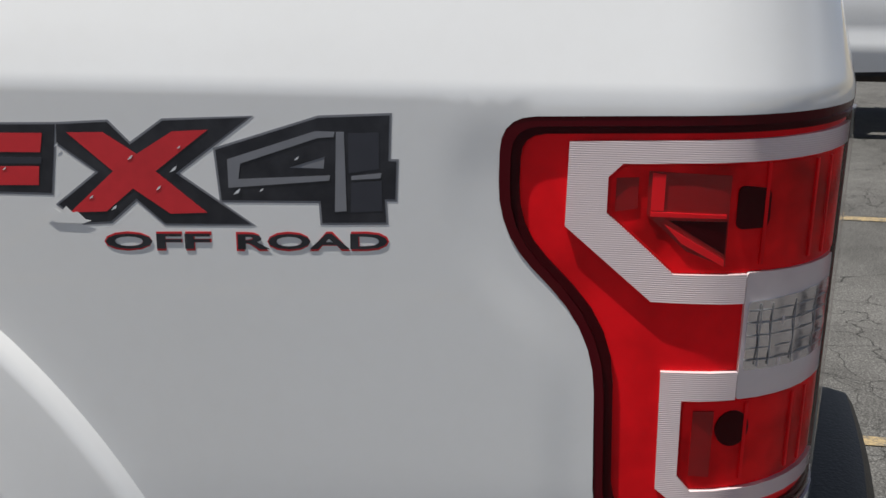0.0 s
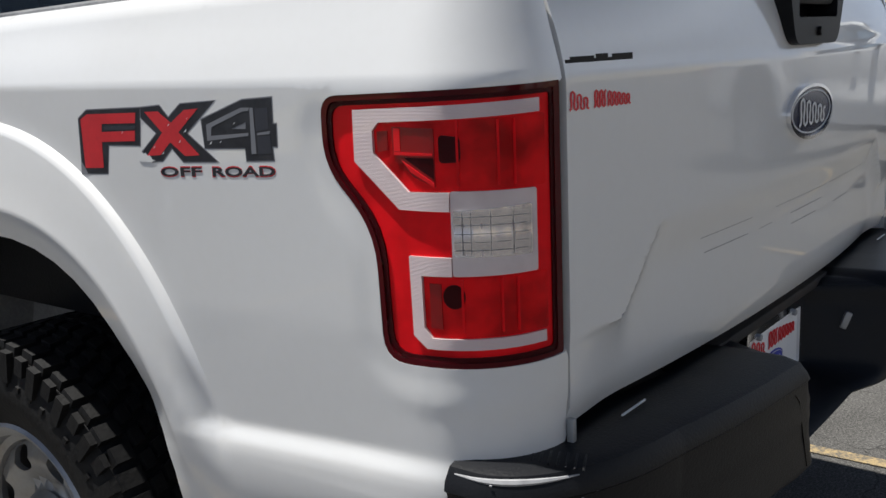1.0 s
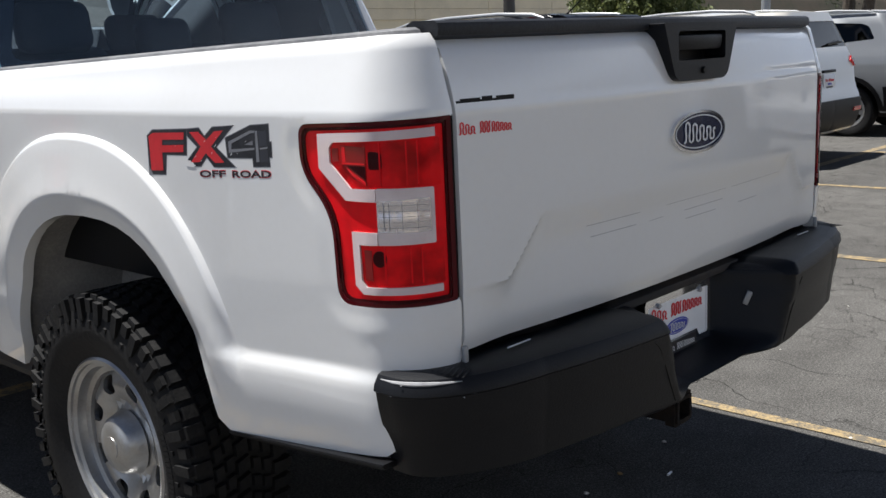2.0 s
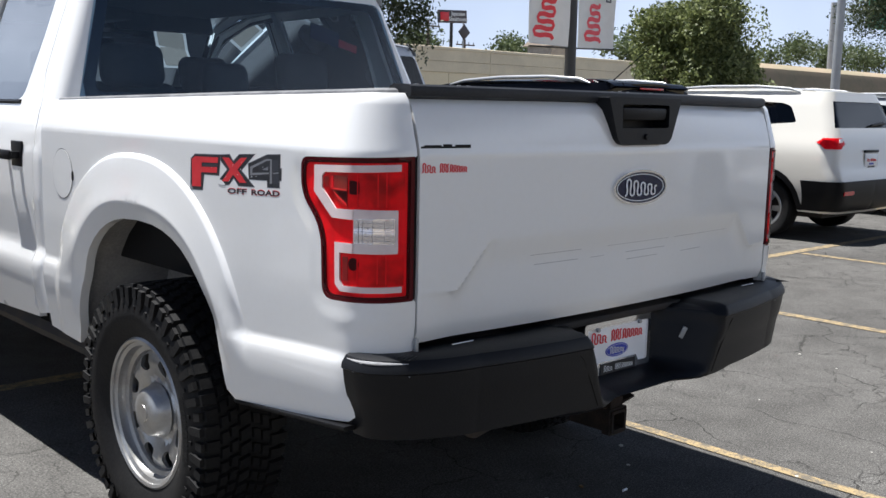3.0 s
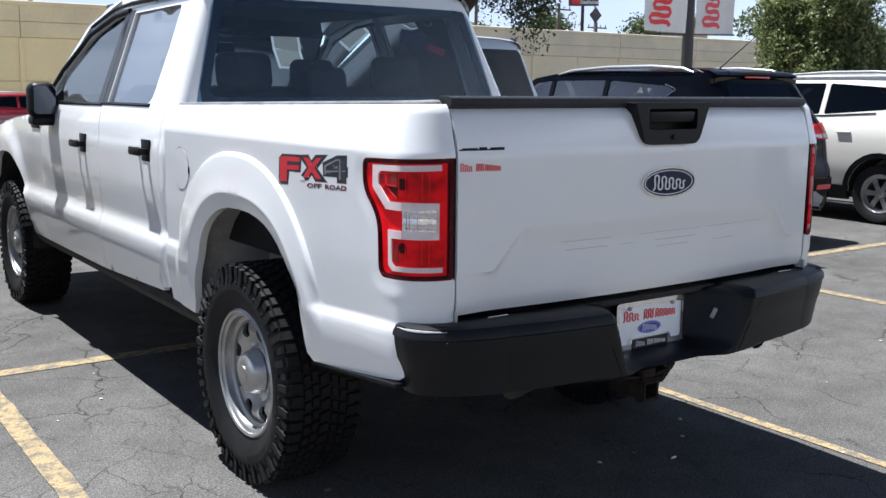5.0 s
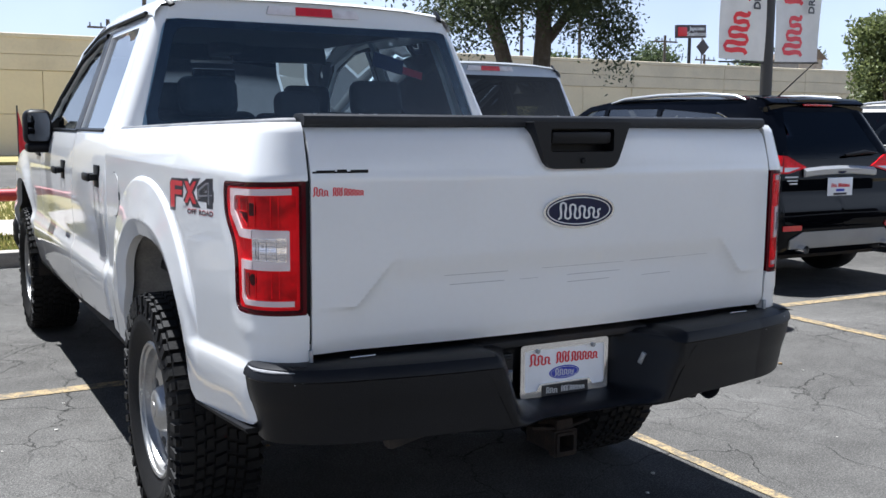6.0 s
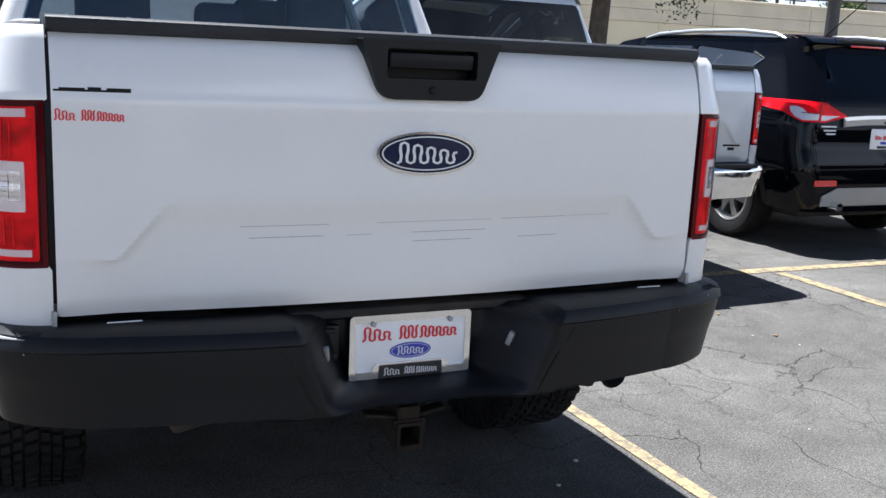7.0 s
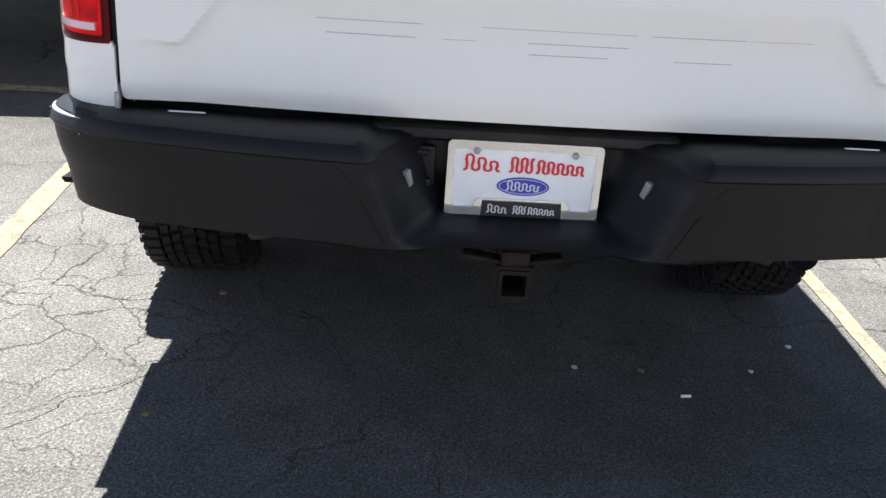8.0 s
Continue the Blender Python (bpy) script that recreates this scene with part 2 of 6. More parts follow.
POLE = material("dark_bronze_pole", (0.030, 0.028, 0.027), 0.5, spread=0.3, scale=4)
BRIGHT_METAL = material("satin_silver_trim", (0.62, 0.625, 0.63), 0.28, metal=0.6, spread=0.15, scale=6, second=(0.6, 0.6, 0.6))
GALV = material("galvanised_steel", (0.36, 0.37, 0.38), 0.5, metal=0.5, spread=0.3, scale=3)
WOOD_POLE = material("weathered_pole_timber", (0.16, 0.13, 0.10), 0.9, spread=0.5, scale=6)
CLOTH = material("banner_cloth", (0.72, 0.70, 0.67), 0.85, spread=0.25, scale=3, bump=0.2, second=(0.50, 0.48, 0.45))
SIGN_DARK = material("dark_sign_face", (0.06, 0.05, 0.055), 0.5, spread=0.2, scale=1)
GREEN_SIGN = material("green_road_sign", (0.01, 0.16, 0.09), 0.5, spread=0.1, scale=2)
EMBANKMENT = material("dry_embankment", (0.30, 0.235, 0.16), 0.95, spread=0.7, scale=0.15, fine=0.3, fine_scale=2, second=(0.20, 0.19, 0.12))


def foliage(name, base, other):
    m = material(name, base, 0.55)
    n, l = m.node_tree.nodes, m.node_tree.links
    g, mix = n.new("ShaderNodeNewGeometry"), n.new("ShaderNodeMix")
    mix.data_type = "RGBA"
    mix.inputs[6].default_value, mix.inputs[7].default_value = (*base, 1), (*other, 1)
    l.new(g.outputs["Random Per Island"], mix.inputs[0]), l.new(mix.outputs[2], n["Principled BSDF"].inputs["Base Color"])
    thin, both, end = n.new("ShaderNodeBsdfTranslucent"), n.new("ShaderNodeMixShader"), n["Material Output"]
    both.inputs[0].default_value = 0.38
    l.new(mix.outputs[2], thin.inputs["Color"])
    l.new(n["Principled BSDF"].outputs[0], both.inputs[1]), l.new(thin.outputs[0], both.inputs[2]), l.new(both.outputs[0], end.inputs["Surface"])
    return m


OAK_LEAF = foliage("oak_leaves", (0.030, 0.044, 0.018), (0.085, 0.105, 0.045))
BUSH_LEAF = foliage("bush_leaves", (0.055, 0.078, 0.024), (0.24, 0.27, 0.105))
FAR_LEAF = foliage("far_tree_leaves", (0.06, 0.085, 0.035), (0.13, 0.16, 0.07))
GRASS_BLADE = foliage("grass_blades", (0.16, 0.19, 0.05), (0.36, 0.32, 0.12))


def asphalt_material():
    m = bpy.data.materials.new("old_cracked_asphalt")
    m.use_nodes = True
    n, l = m.node_tree.nodes, m.node_tree.links
    b = n["Principled BSDF"]
    b.inputs["Roughness"].default_value, b.inputs["Specular IOR Level"].default_value = 0.84, 0.10
    tc = n.new("ShaderNodeTexCoord")

    def noise_tex(scale, detail, lo, hi, a, z):
        t, r = n.new("ShaderNodeTexNoise"), n.new("ShaderNodeMapRange")
        t.inputs["Scale"].default_value, t.inputs["Detail"].default_value = scale, detail
        for key, value in (("From Min", lo), ("From Max", hi), ("To Min", a), ("To Max", z)):
            r.inputs[key].default_value = value
        l.new(tc.outputs["Object"], t.inputs["Vector"]), l.new(t.outputs["Fac"], r.inputs["Value"])
        return r.outputs["Result"], t

    def math_node(op, x, y):
        q = n.new("ShaderNodeMath")
        q.operation = op
        for i, v in enumerate((x, y)):
            if isinstance(v, (int, float)):
                q.inputs[i].default_value = v
            else:
                l.new(v, q.inputs[i])
        return q.outputs[0]

    big, _ = noise_tex(0.55, 5, 0.3, 0.7, 0.72, 1.22)
    mid, _ = noise_tex(5.0, 5, 0.3, 0.7, 0.86, 1.14)
    pit, _ = noise_tex(130.0, 4, 0.36, 0.56, 0.60, 1.12)
    # stones of the wearing course
    stone = n.new("ShaderNodeTexVoronoi")
    stone.inputs["Scale"].default_value = 270.0
    l.new(tc.outputs["Object"], stone.inputs["Vector"])
    sr = n.new("ShaderNodeMapRange")
    sr.inputs["From Min"].default_value, sr.inputs["To Min"].default_value, sr.inputs["To Max"].default_value = 0.52, 0.88, 1.50
    sr.interpolation_type = "SMOOTHERSTEP"
    sep = n.new("ShaderNodeSeparateColor")
    l.new(stone.outputs["Color"], sep.inputs[0]), l.new(sep.outputs[0], sr.inputs["Value"])
    # crack network, bent by noise
    warp = n.new("ShaderNodeTexNoise")
    warp.inputs["Scale"].default_value, warp.inputs["Detail"].default_value, warp.inputs["Roughness"].default_value = 2.2, 10.0, 0.54
    wm = n.new("ShaderNodeVectorMath")
    wm.operation = "MULTIPLY_ADD"
    wm.inputs[1].default_value = (0.55, 0.55, 0.0)
    l.new(tc.outputs["Object"], warp.inputs["Vector"]), l.new(warp.outputs["Color"], wm.inputs[0]), l.new(tc.outputs["Object"], wm.inputs[2])
    crack = n.new("ShaderNodeTexVoronoi")
    crack.feature, crack.inputs["Scale"].default_value = "DISTANCE_TO_EDGE", 1.55
    l.new(wm.outputs[0], crack.inputs["Vector"])
    cr = n.new("ShaderNodeMapRange")
    cr.inputs["From Min"].default_value, cr.inputs["From Max"].default_value = 0.0008, 0.0060
    l.new(crack.outputs["Distance"], cr.inputs["Value"])
    gate, _ = noise_tex(0.9, 3, 0.40, 0.54, 0.0, 1.0)
    open_crack = math_node("MULTIPLY", math_node("SUBTRACT", 1.0, cr.outputs["Result"]), gate)
    small = n.new("ShaderNodeTexVoronoi")
    small.feature, small.inputs["Scale"].default_value = "DISTANCE_TO_EDGE", 4.6
    l.new(wm.outputs[0], small.inputs["Vector"])
    hair = n.new("ShaderNodeMapRange")
    hair.inputs["From Min"].default_value, hair.inputs["From Max"].default_value = 0.003, 0.014
    l.new(small.outputs["Distance"], hair.inputs["Value"])
    gate2, _ = noise_tex(0.6, 3, 0.46, 0.60, 0.0, 0.75)
    fine_crack = math_node("MULTIPLY", math_node("SUBTRACT", 1.0, hair.outputs["Result"]), gate2)
    open_crack = math_node("MAXIMUM", open_crack, fine_crack)
    shade = math_node("MULTIPLY", math_node("MULTIPLY", math_node("MULTIPLY", big, mid), pit), sr.outputs["Result"])
    dark = math_node("SUBTRACT", 1.0, math_node("MULTIPLY", open_crack, 0.58))
    value = math_node("MULTIPLY", shade, dark)
    col = n.new("ShaderNodeVectorMath")
    col.operation = "SCALE"
    col.inputs[0].default_value = (0.104, 0.1005, 0.095)
    l.new(value, col.inputs["Scale"]), l.new(col.outputs[0], b.inputs["Base Color"])
    h = math_node("SUBTRACT", math_node("MULTIPLY", stone.outputs["Distance"], -0.35), math_node("MULTIPLY", open_crack, 1.5))
    p = n.new("ShaderNodeBump")
    p.inputs["Strength"].default_value, p.inputs["Distance"].default_value = 0.8, 0.006
    l.new(h, p.inputs["Height"]), l.new(p.outputs["Normal"], b.inputs["Normal"])
    return m


ASPHALT = asphalt_material()


# ---- mesh helpers ----
def part(name, bm, mat, parent=None, label="", sharp=35.0):
    """Links a bmesh as one mesh object, under a thing or a part."""
    if sharp:
        limit = radians(sharp)
        for f in bm.faces:
            f.smooth = True
        for e in bm.edges:
            if len(e.link_faces) == 2 and e.calc_face_angle(0.0) > limit:
                e.smooth = False
    me = bpy.data.meshes.new(name)
    bm.to_mesh(me)
    bm.free()
    me.materials.append(mat)
    ob = new(name, me)
    ob.parent = parent
    if label:
        tagged(ob, label)
    return ob


def thing(name, label, category, at=(0, 0, 0), rz=0.0, group=""):
    ob = tagged(new(name), label, category, group)
    ob.location, ob.rotation_euler = at, (0, 0, radians(rz))
    ob.empty_display_size = 0.2
    return ob


def smooth(a, b, t):
    t = min(1.0, max(0.0, (t - a) / (b - a)))
    return t * t * (3 - 2 * t)


def curve_at(table, t):
    """A smooth value from rows (t, value)."""
    if t <= table[0][0]:
        return table[0][1]
    for (a, x), (b, y) in zip(table, table[1:]):
        if t <= b:
            return x + (y - x) * (t - a) / (b - a)
    return table[-1][1]


def densify(loop, step):
    out = []
    for i, p in enumerate(loop):
        q = loop[(i + 1) % len(loop)]
        k = max(1, math.ceil(math.hypot(q[0] - p[0], q[1] - p[1]) / step))
        out += [(p[0] + (q[0] - p[0]) * j / k, p[1] + (q[1] - p[1]) * j / k) for j in range(k)]
    return out


def inside(points, loop):
    x, y = points[:, 0], points[:, 1]
    hit = np.zeros(len(points), bool)
    for i in range(len(loop)):
        (ax, ay), (bx, by) = loop[i], loop[i - 1]
        if ay != by:
            hit ^= ((ay > y) != (by > y)) & (x < (bx - ax) * (y - ay) / (by - ay) + ax)
    return hit


def rounded(loop, r, seg=4):
    """The loop with its corners rounded; r is one radius or one for each corner."""
    out, n = [], len(loop)
    rs = r if isinstance(r, (list, tuple)) else [r] * n
    for i in range(n):
        p, a, b = Vector(loop[i]), Vector(loop[i - 1]), Vector(loop[(i + 1) % n])
        da, db = (a - p), (b - p)
        k = min(rs[i], da.length * 0.45, db.length * 0.45)
        if k < 1e-4:
            out.append(tuple(p))
            continue
        s, e = p + da.normalized() * k, p + db.normalized() * k
        for j in range(seg + 1):
            t = j / seg
            q = s * (1 - t) ** 2 + p * 2 * t * (1 - t) + e * t * t
            out.append((q.x, q.y))
    return out


def panel(outline, fn, step=0.04, holes=(), flange=0.015, rows=(), crease=()):
    """A sheet with a true outline and holes, laid on the surface fn(u, v, d), its edges turned in by the flange."""
    pts, edges = [], []
    loops = [densify(outline, step)] + [densify(h, step) for h in holes]
    for lp in loops:
        base = len(pts)
        pts += lp
        edges += [(base + i, base + (i + 1) % len(lp)) for i in range(len(lp))]
    rim = np.array(pts)
    lo, hi = rim.min(0), rim.max(0)
    gx, gy = np.meshgrid(np.arange(lo[0] + step / 2, hi[0], step), np.arange(lo[1] + step / 2, hi[1], step))
    grid = np.stack([gx.ravel(), gy.ravel()], 1)
    if len(grid):
        keep = inside(grid, loops[0])
        for h in loops[1:]:
            keep &= ~inside(grid, h)
        grid = grid[keep]
    for v in rows:
        line = np.array([(u, v) for u in np.arange(lo[0] + step / 3, hi[0], step)])
        grid = np.concatenate([grid[np.abs(grid[:, 1] - v) > 0.3 * step], line[inside(line, loops[0])]])
    if len(crease):
        line = np.array(crease)
        line = line[inside(line, loops[0])]
        far = np.full(len(grid), 9.9)
        for k in range(0, len(line), 200):
            far = np.minimum(far, np.sqrt(((grid[:, None, :] - line[None, k:k + 200, :]) ** 2).sum(2)).min(1))
        grid = np.concatenate([grid[far > 0.5 * step], line])
    if len(grid):
        near = np.full(len(grid), 9.9)
        for k in range(0, len(rim), 200):
            near = np.minimum(near, np.sqrt(((grid[:, None, :] - rim[None, k:k + 200, :]) ** 2).sum(2)).min(1))
        grid = grid[near > 0.5 * step]
    vs, _, fs = geometry.delaunay_2d_cdt([Vector(p) for p in pts] + [Vector(p) for p in grid.tolist()], edges, [], 0, 1e-6)[:3]
    cen = np.array([[sum(vs[i].x for i in f) / len(f), sum(vs[i].y for i in f) / len(f)] for f in fs])
    keep = inside(cen, loops[0])
    for h in loops[1:]:
        keep &= ~inside(cen, h)
    bm = bmesh.new()
    bv = [bm.verts.new(fn(v.x, v.y, 0.0)) for v in vs]
    for f, k in zip(fs, keep):
        if k:
            bm.faces.new([bv[i] for i in f])
    if flange:
        index = {v: i for i, v in enumerate(bv)}
        low = {}
        for e in [e for e in bm.edges if len(e.link_faces) == 1]:
            for v in e.verts:
                if v not in low:
                    q = vs[index[v]]
                    low[v] = bm.verts.new(fn(q.x, q.y, -flange))
            bm.faces.new((e.verts[0], e.verts[1], low[e.verts[1]], low[e.verts[0]]))
            e.smooth = False
    bmesh.ops.delete(bm, geom=[v for v in bm.verts if not v.link_faces], context="VERTS")
    bmesh.ops.recalc_face_normals(bm, faces=bm.faces)
    return bm


def loft(rings, caps=True, closed=True):
    bm = bmesh.new()
    rows = [[bm.verts.new(p) for p in r] for r in rings]
    n = len(rows[0])
    for a, b in zip(rows, rows[1:]):
        for i in range(n if closed else n - 1):
            bm.faces.new((a[i], a[(i + 1) % n], b[(i + 1) % n], b[i]))
    if caps:
        bm.faces.new(rows[0][::-1]), bm.faces.new(rows[-1])
    bmesh.ops.recalc_face_normals(bm, faces=bm.faces)
    return bm


def block(size, at=(0, 0, 0), bevel=0.0, rot=(0, 0, 0), seg=2):
    bm = bmesh.new()
    bmesh.ops.create_cube(bm, size=1.0)
    bmesh.ops.scale(bm, vec=size, verts=bm.verts)
    if bevel:
        bmesh.ops.bevel(bm, geom=bm.edges, offset=bevel, segments=seg, affect="EDGES", profile=0.5)
    bmesh.ops.transform(bm, matrix=pose(*at, *rot), verts=bm.verts)
    return bm


def tube(path, radius, n=10, caps=True):
    """A round bar along the points; radius is one number or one for each point."""
    pts = [Vector(p) for p in path]
    rs = radius if isinstance(radius, (list, tuple)) else [radius] * len(pts)
    rings = []
    for i, p in enumerate(pts):
        d = (pts[min(i + 1, len(pts) - 1)] - pts[max(i - 1, 0)]).normalized()
        q = d.to_track_quat("Z", "Y")
        rings.append([p + q @ Vector((rs[i] * math.cos(2 * math.pi * k / n), rs[i] * math.sin(2 * math.pi * k / n), 0)) for k in range(n)])
    return loft(rings, caps)


def lathe(profile, n=48, caps=False):
    """Profile rows (radius, x) turned round the x axis."""
    return loft([[(x, r * math.cos(2 * math.pi * k / n), r * math.sin(2 * math.pi * k / n)) for k in range(n)] for r, x in profile], caps)


def join(*bms):
    out = bms[0]
    for b in bms[1:]:
        me = bpy.data.meshes.new("joined")
        b.to_mesh(me)
        b.free()
        out.from_mesh(me)
        bpy.data.meshes.remove(me)
    return out


def lettering(body, size, mat, name, parent, m, depth=0.0015, shear=0.0, space=1.0):
    """Words in the built-in font as a mesh, lying in the plane of m."""
    cu = bpy.data.curves.new("words", "FONT")
    cu.body, cu.size, cu.extrude, cu.shear, cu.space_character, cu.align_x, cu.align_y = body, size, depth, shear, space, "CENTER", "CENTER"
    cu.offset = size * 0.026
    cu.resolution_u = 3
    tmp = bpy.data.objects.new("words", cu)
    scene.collection.objects.link(tmp)
    me = bpy.data.meshes.new_from_object(tmp.evaluated_get(bpy.context.evaluated_depsgraph_get()))
    bpy.data.objects.remove(tmp)
    bpy.data.curves.remove(cu)
    me.materials.clear()
    me.materials.append(mat)
    ob = new(name, me)
    ob.parent, ob.matrix_basis = parent, m
    return ob


def ribbon(path, w, fn, depth=0.0006):
    """A brush stroke of half-width w along the points, laid on fn(u, v, d)."""
    bm, rows = bmesh.new(), []
    for i, p in enumerate(path):
        a, b = Vector(path[max(i - 1, 0)]), Vector(path[min(i + 1, len(path) - 1)])
        t = (b - a).normalized()
        k = w * (0.75 + 0.35 * abs(t.y))
        rows.append([fn(p[0] + sg * -t.y * k, p[1] + sg * t.x * k, d) for sg, d in ((1, -depth), (1, 0.0), (-1, 0.0), (-1, -depth))])
    rows = [[bm.verts.new(c) for c in r] for r in rows]
    for r, q in zip(rows, rows[1:]):
        for i in range(3):
            bm.faces.new((r[i], r[i + 1], q[i + 1], q[i]))
    return bm


def squiggle(u0, u1, waves, first, last, n=10):
    """A plain even squiggle from u0 to u1, its height running from first to last."""
    k = int(n * waves)
    return [(u0 + (u1 - u0) * (i / k + 0.16 / waves * math.sin(4 * math.pi * waves * i / k)), (first + (last - first) * i / k) * (0.5 - 0.5 * math.cos(2 * math.pi * waves * i / k))) for i in range(k + 1)]


MARK = [squiggle(0.00, 0.30, 3.0, 1.15, 0.55), squiggle(0.38, 0.58, 2.5, 1.0, 0.95), squiggle(0.60, 1.0, 5.0, 0.9, 0.55)]
SHORT_MARK = [squiggle(0.0, 1.0, 4.5, 1.1, 0.55)]


def flourish(name, marks, u0, u1, v0, v1, w, fn, mat, parent, label=""):
    """Plain wavy strokes that fill the box of a written mark."""
    bms = [ribbon([(u0 + (u1 - u0) * u, v0 + (v1 - v0) * v) for u, v in m], w, fn) for m in marks]
    return part(name, join(*bms), mat, parent, label, sharp=0)


# ---- pickup truck ----
BED_OFF = [(0.52, -0.016), (0.60, -0.005), (0.70, 0.0105), (0.74, 0.0135), (0.768, 0.0125), (0.782, 0.0105), (0.803, 0.0022), (0.809, 0.0014), (0.83, 0.002), (0.95, 0.005), (1.10, 0.0035),
           (1.235, 0.0025), (1.254, 0.0022), (1.262, 0.0), (1.285, -0.0065), (1.34, -0.021), (1.375, -0.031), (1.388, -0.041), (1.40, -0.060)]
CAB_X = [(0.46, 0.905), (0.55, 0.930), (0.70, 0.955), (0.765, 0.957), (0.785, 0.948), (0.812, 0.935), (0.83, 0.934), (1.0, 0.942), (1.15, 0.938), (1.25, 0.922),
         (1.32, 0.898), (1.345, 0.885), (1.80, 0.715), (1.86, 0.685), (1.90, 0.64)]
FLARE_OFF = [(0.52, -0.012), (0.60, 0.0), (0.70, 0.018), (0.74, 0.022), (1.1, 0.030), (1.2, 0.030)]
R_CORNER = 0.125
S0 = R_CORNER * math.pi / 2
AXLE_R, AXLE_F, HUB_Z = 1.13, 4.81, 0.402


def s_of(y):
    """Run along the bed's side, from the tailgate gap to the station y."""
    return S0 + y - 0.172


def bed_plan(s):
    if s < S0:
        a = s / R_CORNER
        return -0.79 - R_CORNER * math.sin(a), 0.172 - R_CORNER * math.cos(a), -math.sin(a), -math.cos(a)
    y = 0.172 + s - S0
    return -0.915 - 0.027 * smooth(0.10, 0.80, y), y, -1.0, 0.0


def flare(y, z, yc):
    q = (abs((y - yc - 0.085) / 0.60) ** 2.3 + abs(max(z - 0.4, 0) / 0.80) ** 2.3) ** (1 / 2.3)
    return 0.030 * smooth(1.0, 0.84, q) * smooth(0.50, 0.82, z) if q < 1 else 0.0


def flare_q(y, z, yc):
    """1 on the outer edge of the wheel flare, less inside it."""
    return (abs((y - yc - 0.037) / 0.658) ** 2.3 + abs(max(z - 0.4, 0) / 0.804) ** 2.3) ** (1 / 2.3)


def lip_q(y, z, yc):
    """1 on the edge of the wheel opening, more outside it."""
    return (abs((y - yc) / 0.487) ** 2.5 + abs(max(z - 0.4, 0) / 0.605) ** 2.5) ** (1 / 2.5)


def flare_off(y, z, yc, o):
    """The flare stands proud with a crisp step, rises towards the opening and turns in at its lip."""
    q = flare_q(y, z, yc)
    if q >= 1:
        return o
    low = o + max(0.0, curve_at(FLARE_OFF, z) - o) * smooth(1.0, 0.91, q)
    rise = 0.0125 * smooth(1.0, 0.986, q) + 0.022 * min(1.0, max(0.0, (0.985 - q) / 0.165))
    high = o + max(0.0, rise - o * smooth(1.0, 0.86, q))
    k = smooth(0.76, 0.90, z)
    return low + (high - low) * k - 0.020 * min(1.0, max(0.0, (1.088 - lip_q(y, z, yc)) / 0.088)) * smooth(0.60, 0.80, z)


def flare_line():
    out = []
    for q in (1.004, 0.999, 0.992, 0.984, 0.978):
        for k in range(160):
            a = math.pi * k / 159
            c, s = math.cos(a), math.sin(a)
            out.append((s_of(1.152 + 0.658 * q * math.copysign(abs(c) ** (2 / 2.3), c)), 0.4 + 0.804 * q * abs(s) ** (2 / 2.3)))
    for q in (1.098, 1.088, 1.076, 1.04):
        for k in range(110):
            a = math.pi * k / 109
            c, s = math.cos(a), math.sin(a)
            out.append((s_of(1.115 + 0.487 * q * math.copysign(abs(c) ** (2 / 2.5), c)), 0.4 + 0.605 * q * abs(s) ** (2 / 2.5)))
    return [p for p in out if p[1] > 0.60]


def arch(yc, lo_front, lo_rear, n=26):
    """The wheel opening from its front foot over the top to its rear foot."""
    out = []
    for i in range(n + 1):
        a = math.pi * i / n
        c, s = math.cos(a), math.sin(a)
        out.append((yc + 0.487 * math.copysign(abs(c) ** (2 / 2.5), c), 0.40 + 0.605 * abs(s) ** (2 / 2.5)))
    out = [p for p in out if p[1] > (lo_front if p[0] > yc else lo_rear)]
    return out


LAMP_EDGE = rounded([(0.006, 1.246), (0.337, 1.236), (0.338, 1.150), (0.262, 1.072), (0.256, 0.905), (0.006, 0.912)], [0.002, 0.025, 0.05, 0.05, 0.035, 0.004], 5)


def lamp_pocket(s, z):
    """The sheet metal dips towards the lamp."""
    if s > 0.42 or z > 1.24 or z < 0.84:
        return 0.0
    p, best = Vector((s, z)), 9.0
    for i in range(len(LAMP_EDGE)):
        a, b = Vector(LAMP_EDGE[i - 1]), Vector(LAMP_EDGE[i])
        ab = b - a
        t = min(1.0, max(0.0, (p - a).dot(ab) / max(ab.length_squared, 1e-9)))
        best = min(best, (p - a - ab * t).length)
    return -0.0020 * smooth(0.048, 0.008, best) * smooth(1.246, 1.185, z) * smooth(0.03, 0.16, s)


def bed_fn(side):
    def fn(s, z, d):
        x, y, nx, ny = bed_plan(s)
        drop = (0.022 + 0.022 * smooth(0.1, 0.72, y)) * smooth(1.0, 0.86, z) * smooth(1.6, 1.2, y)
        drop += 0.0195 * max(0.0, y) * smooth(1.28, 1.34, z)
        o = curve_at(BED_OFF, z + drop) * (1.0 if z > 0.85 else smooth(0.0, 0.26, y))
        o = flare_off(y, z, 1.115, o) + lamp_pocket(s, z) + d
        return (-side * (x + nx * o), y + ny * o, z)
    return fn


def lamp_fn(side, lift):
    def fn(s, z, d):
        x, y, nx, ny = bed_plan(s)
        o = 0.001 + lift + d
        return (-side * (x + nx * o), y + ny * o, z)
    return fn


def cab_fn(side):
    def fn(y, z, d):
        w = curve_at(CAB_X, z) + d
        if y > 3.9:
            w += flare(y, z, 4.81) - 0.02 * smooth(4.9, 5.7, y)
        return (side * w, y, z)
    return fn


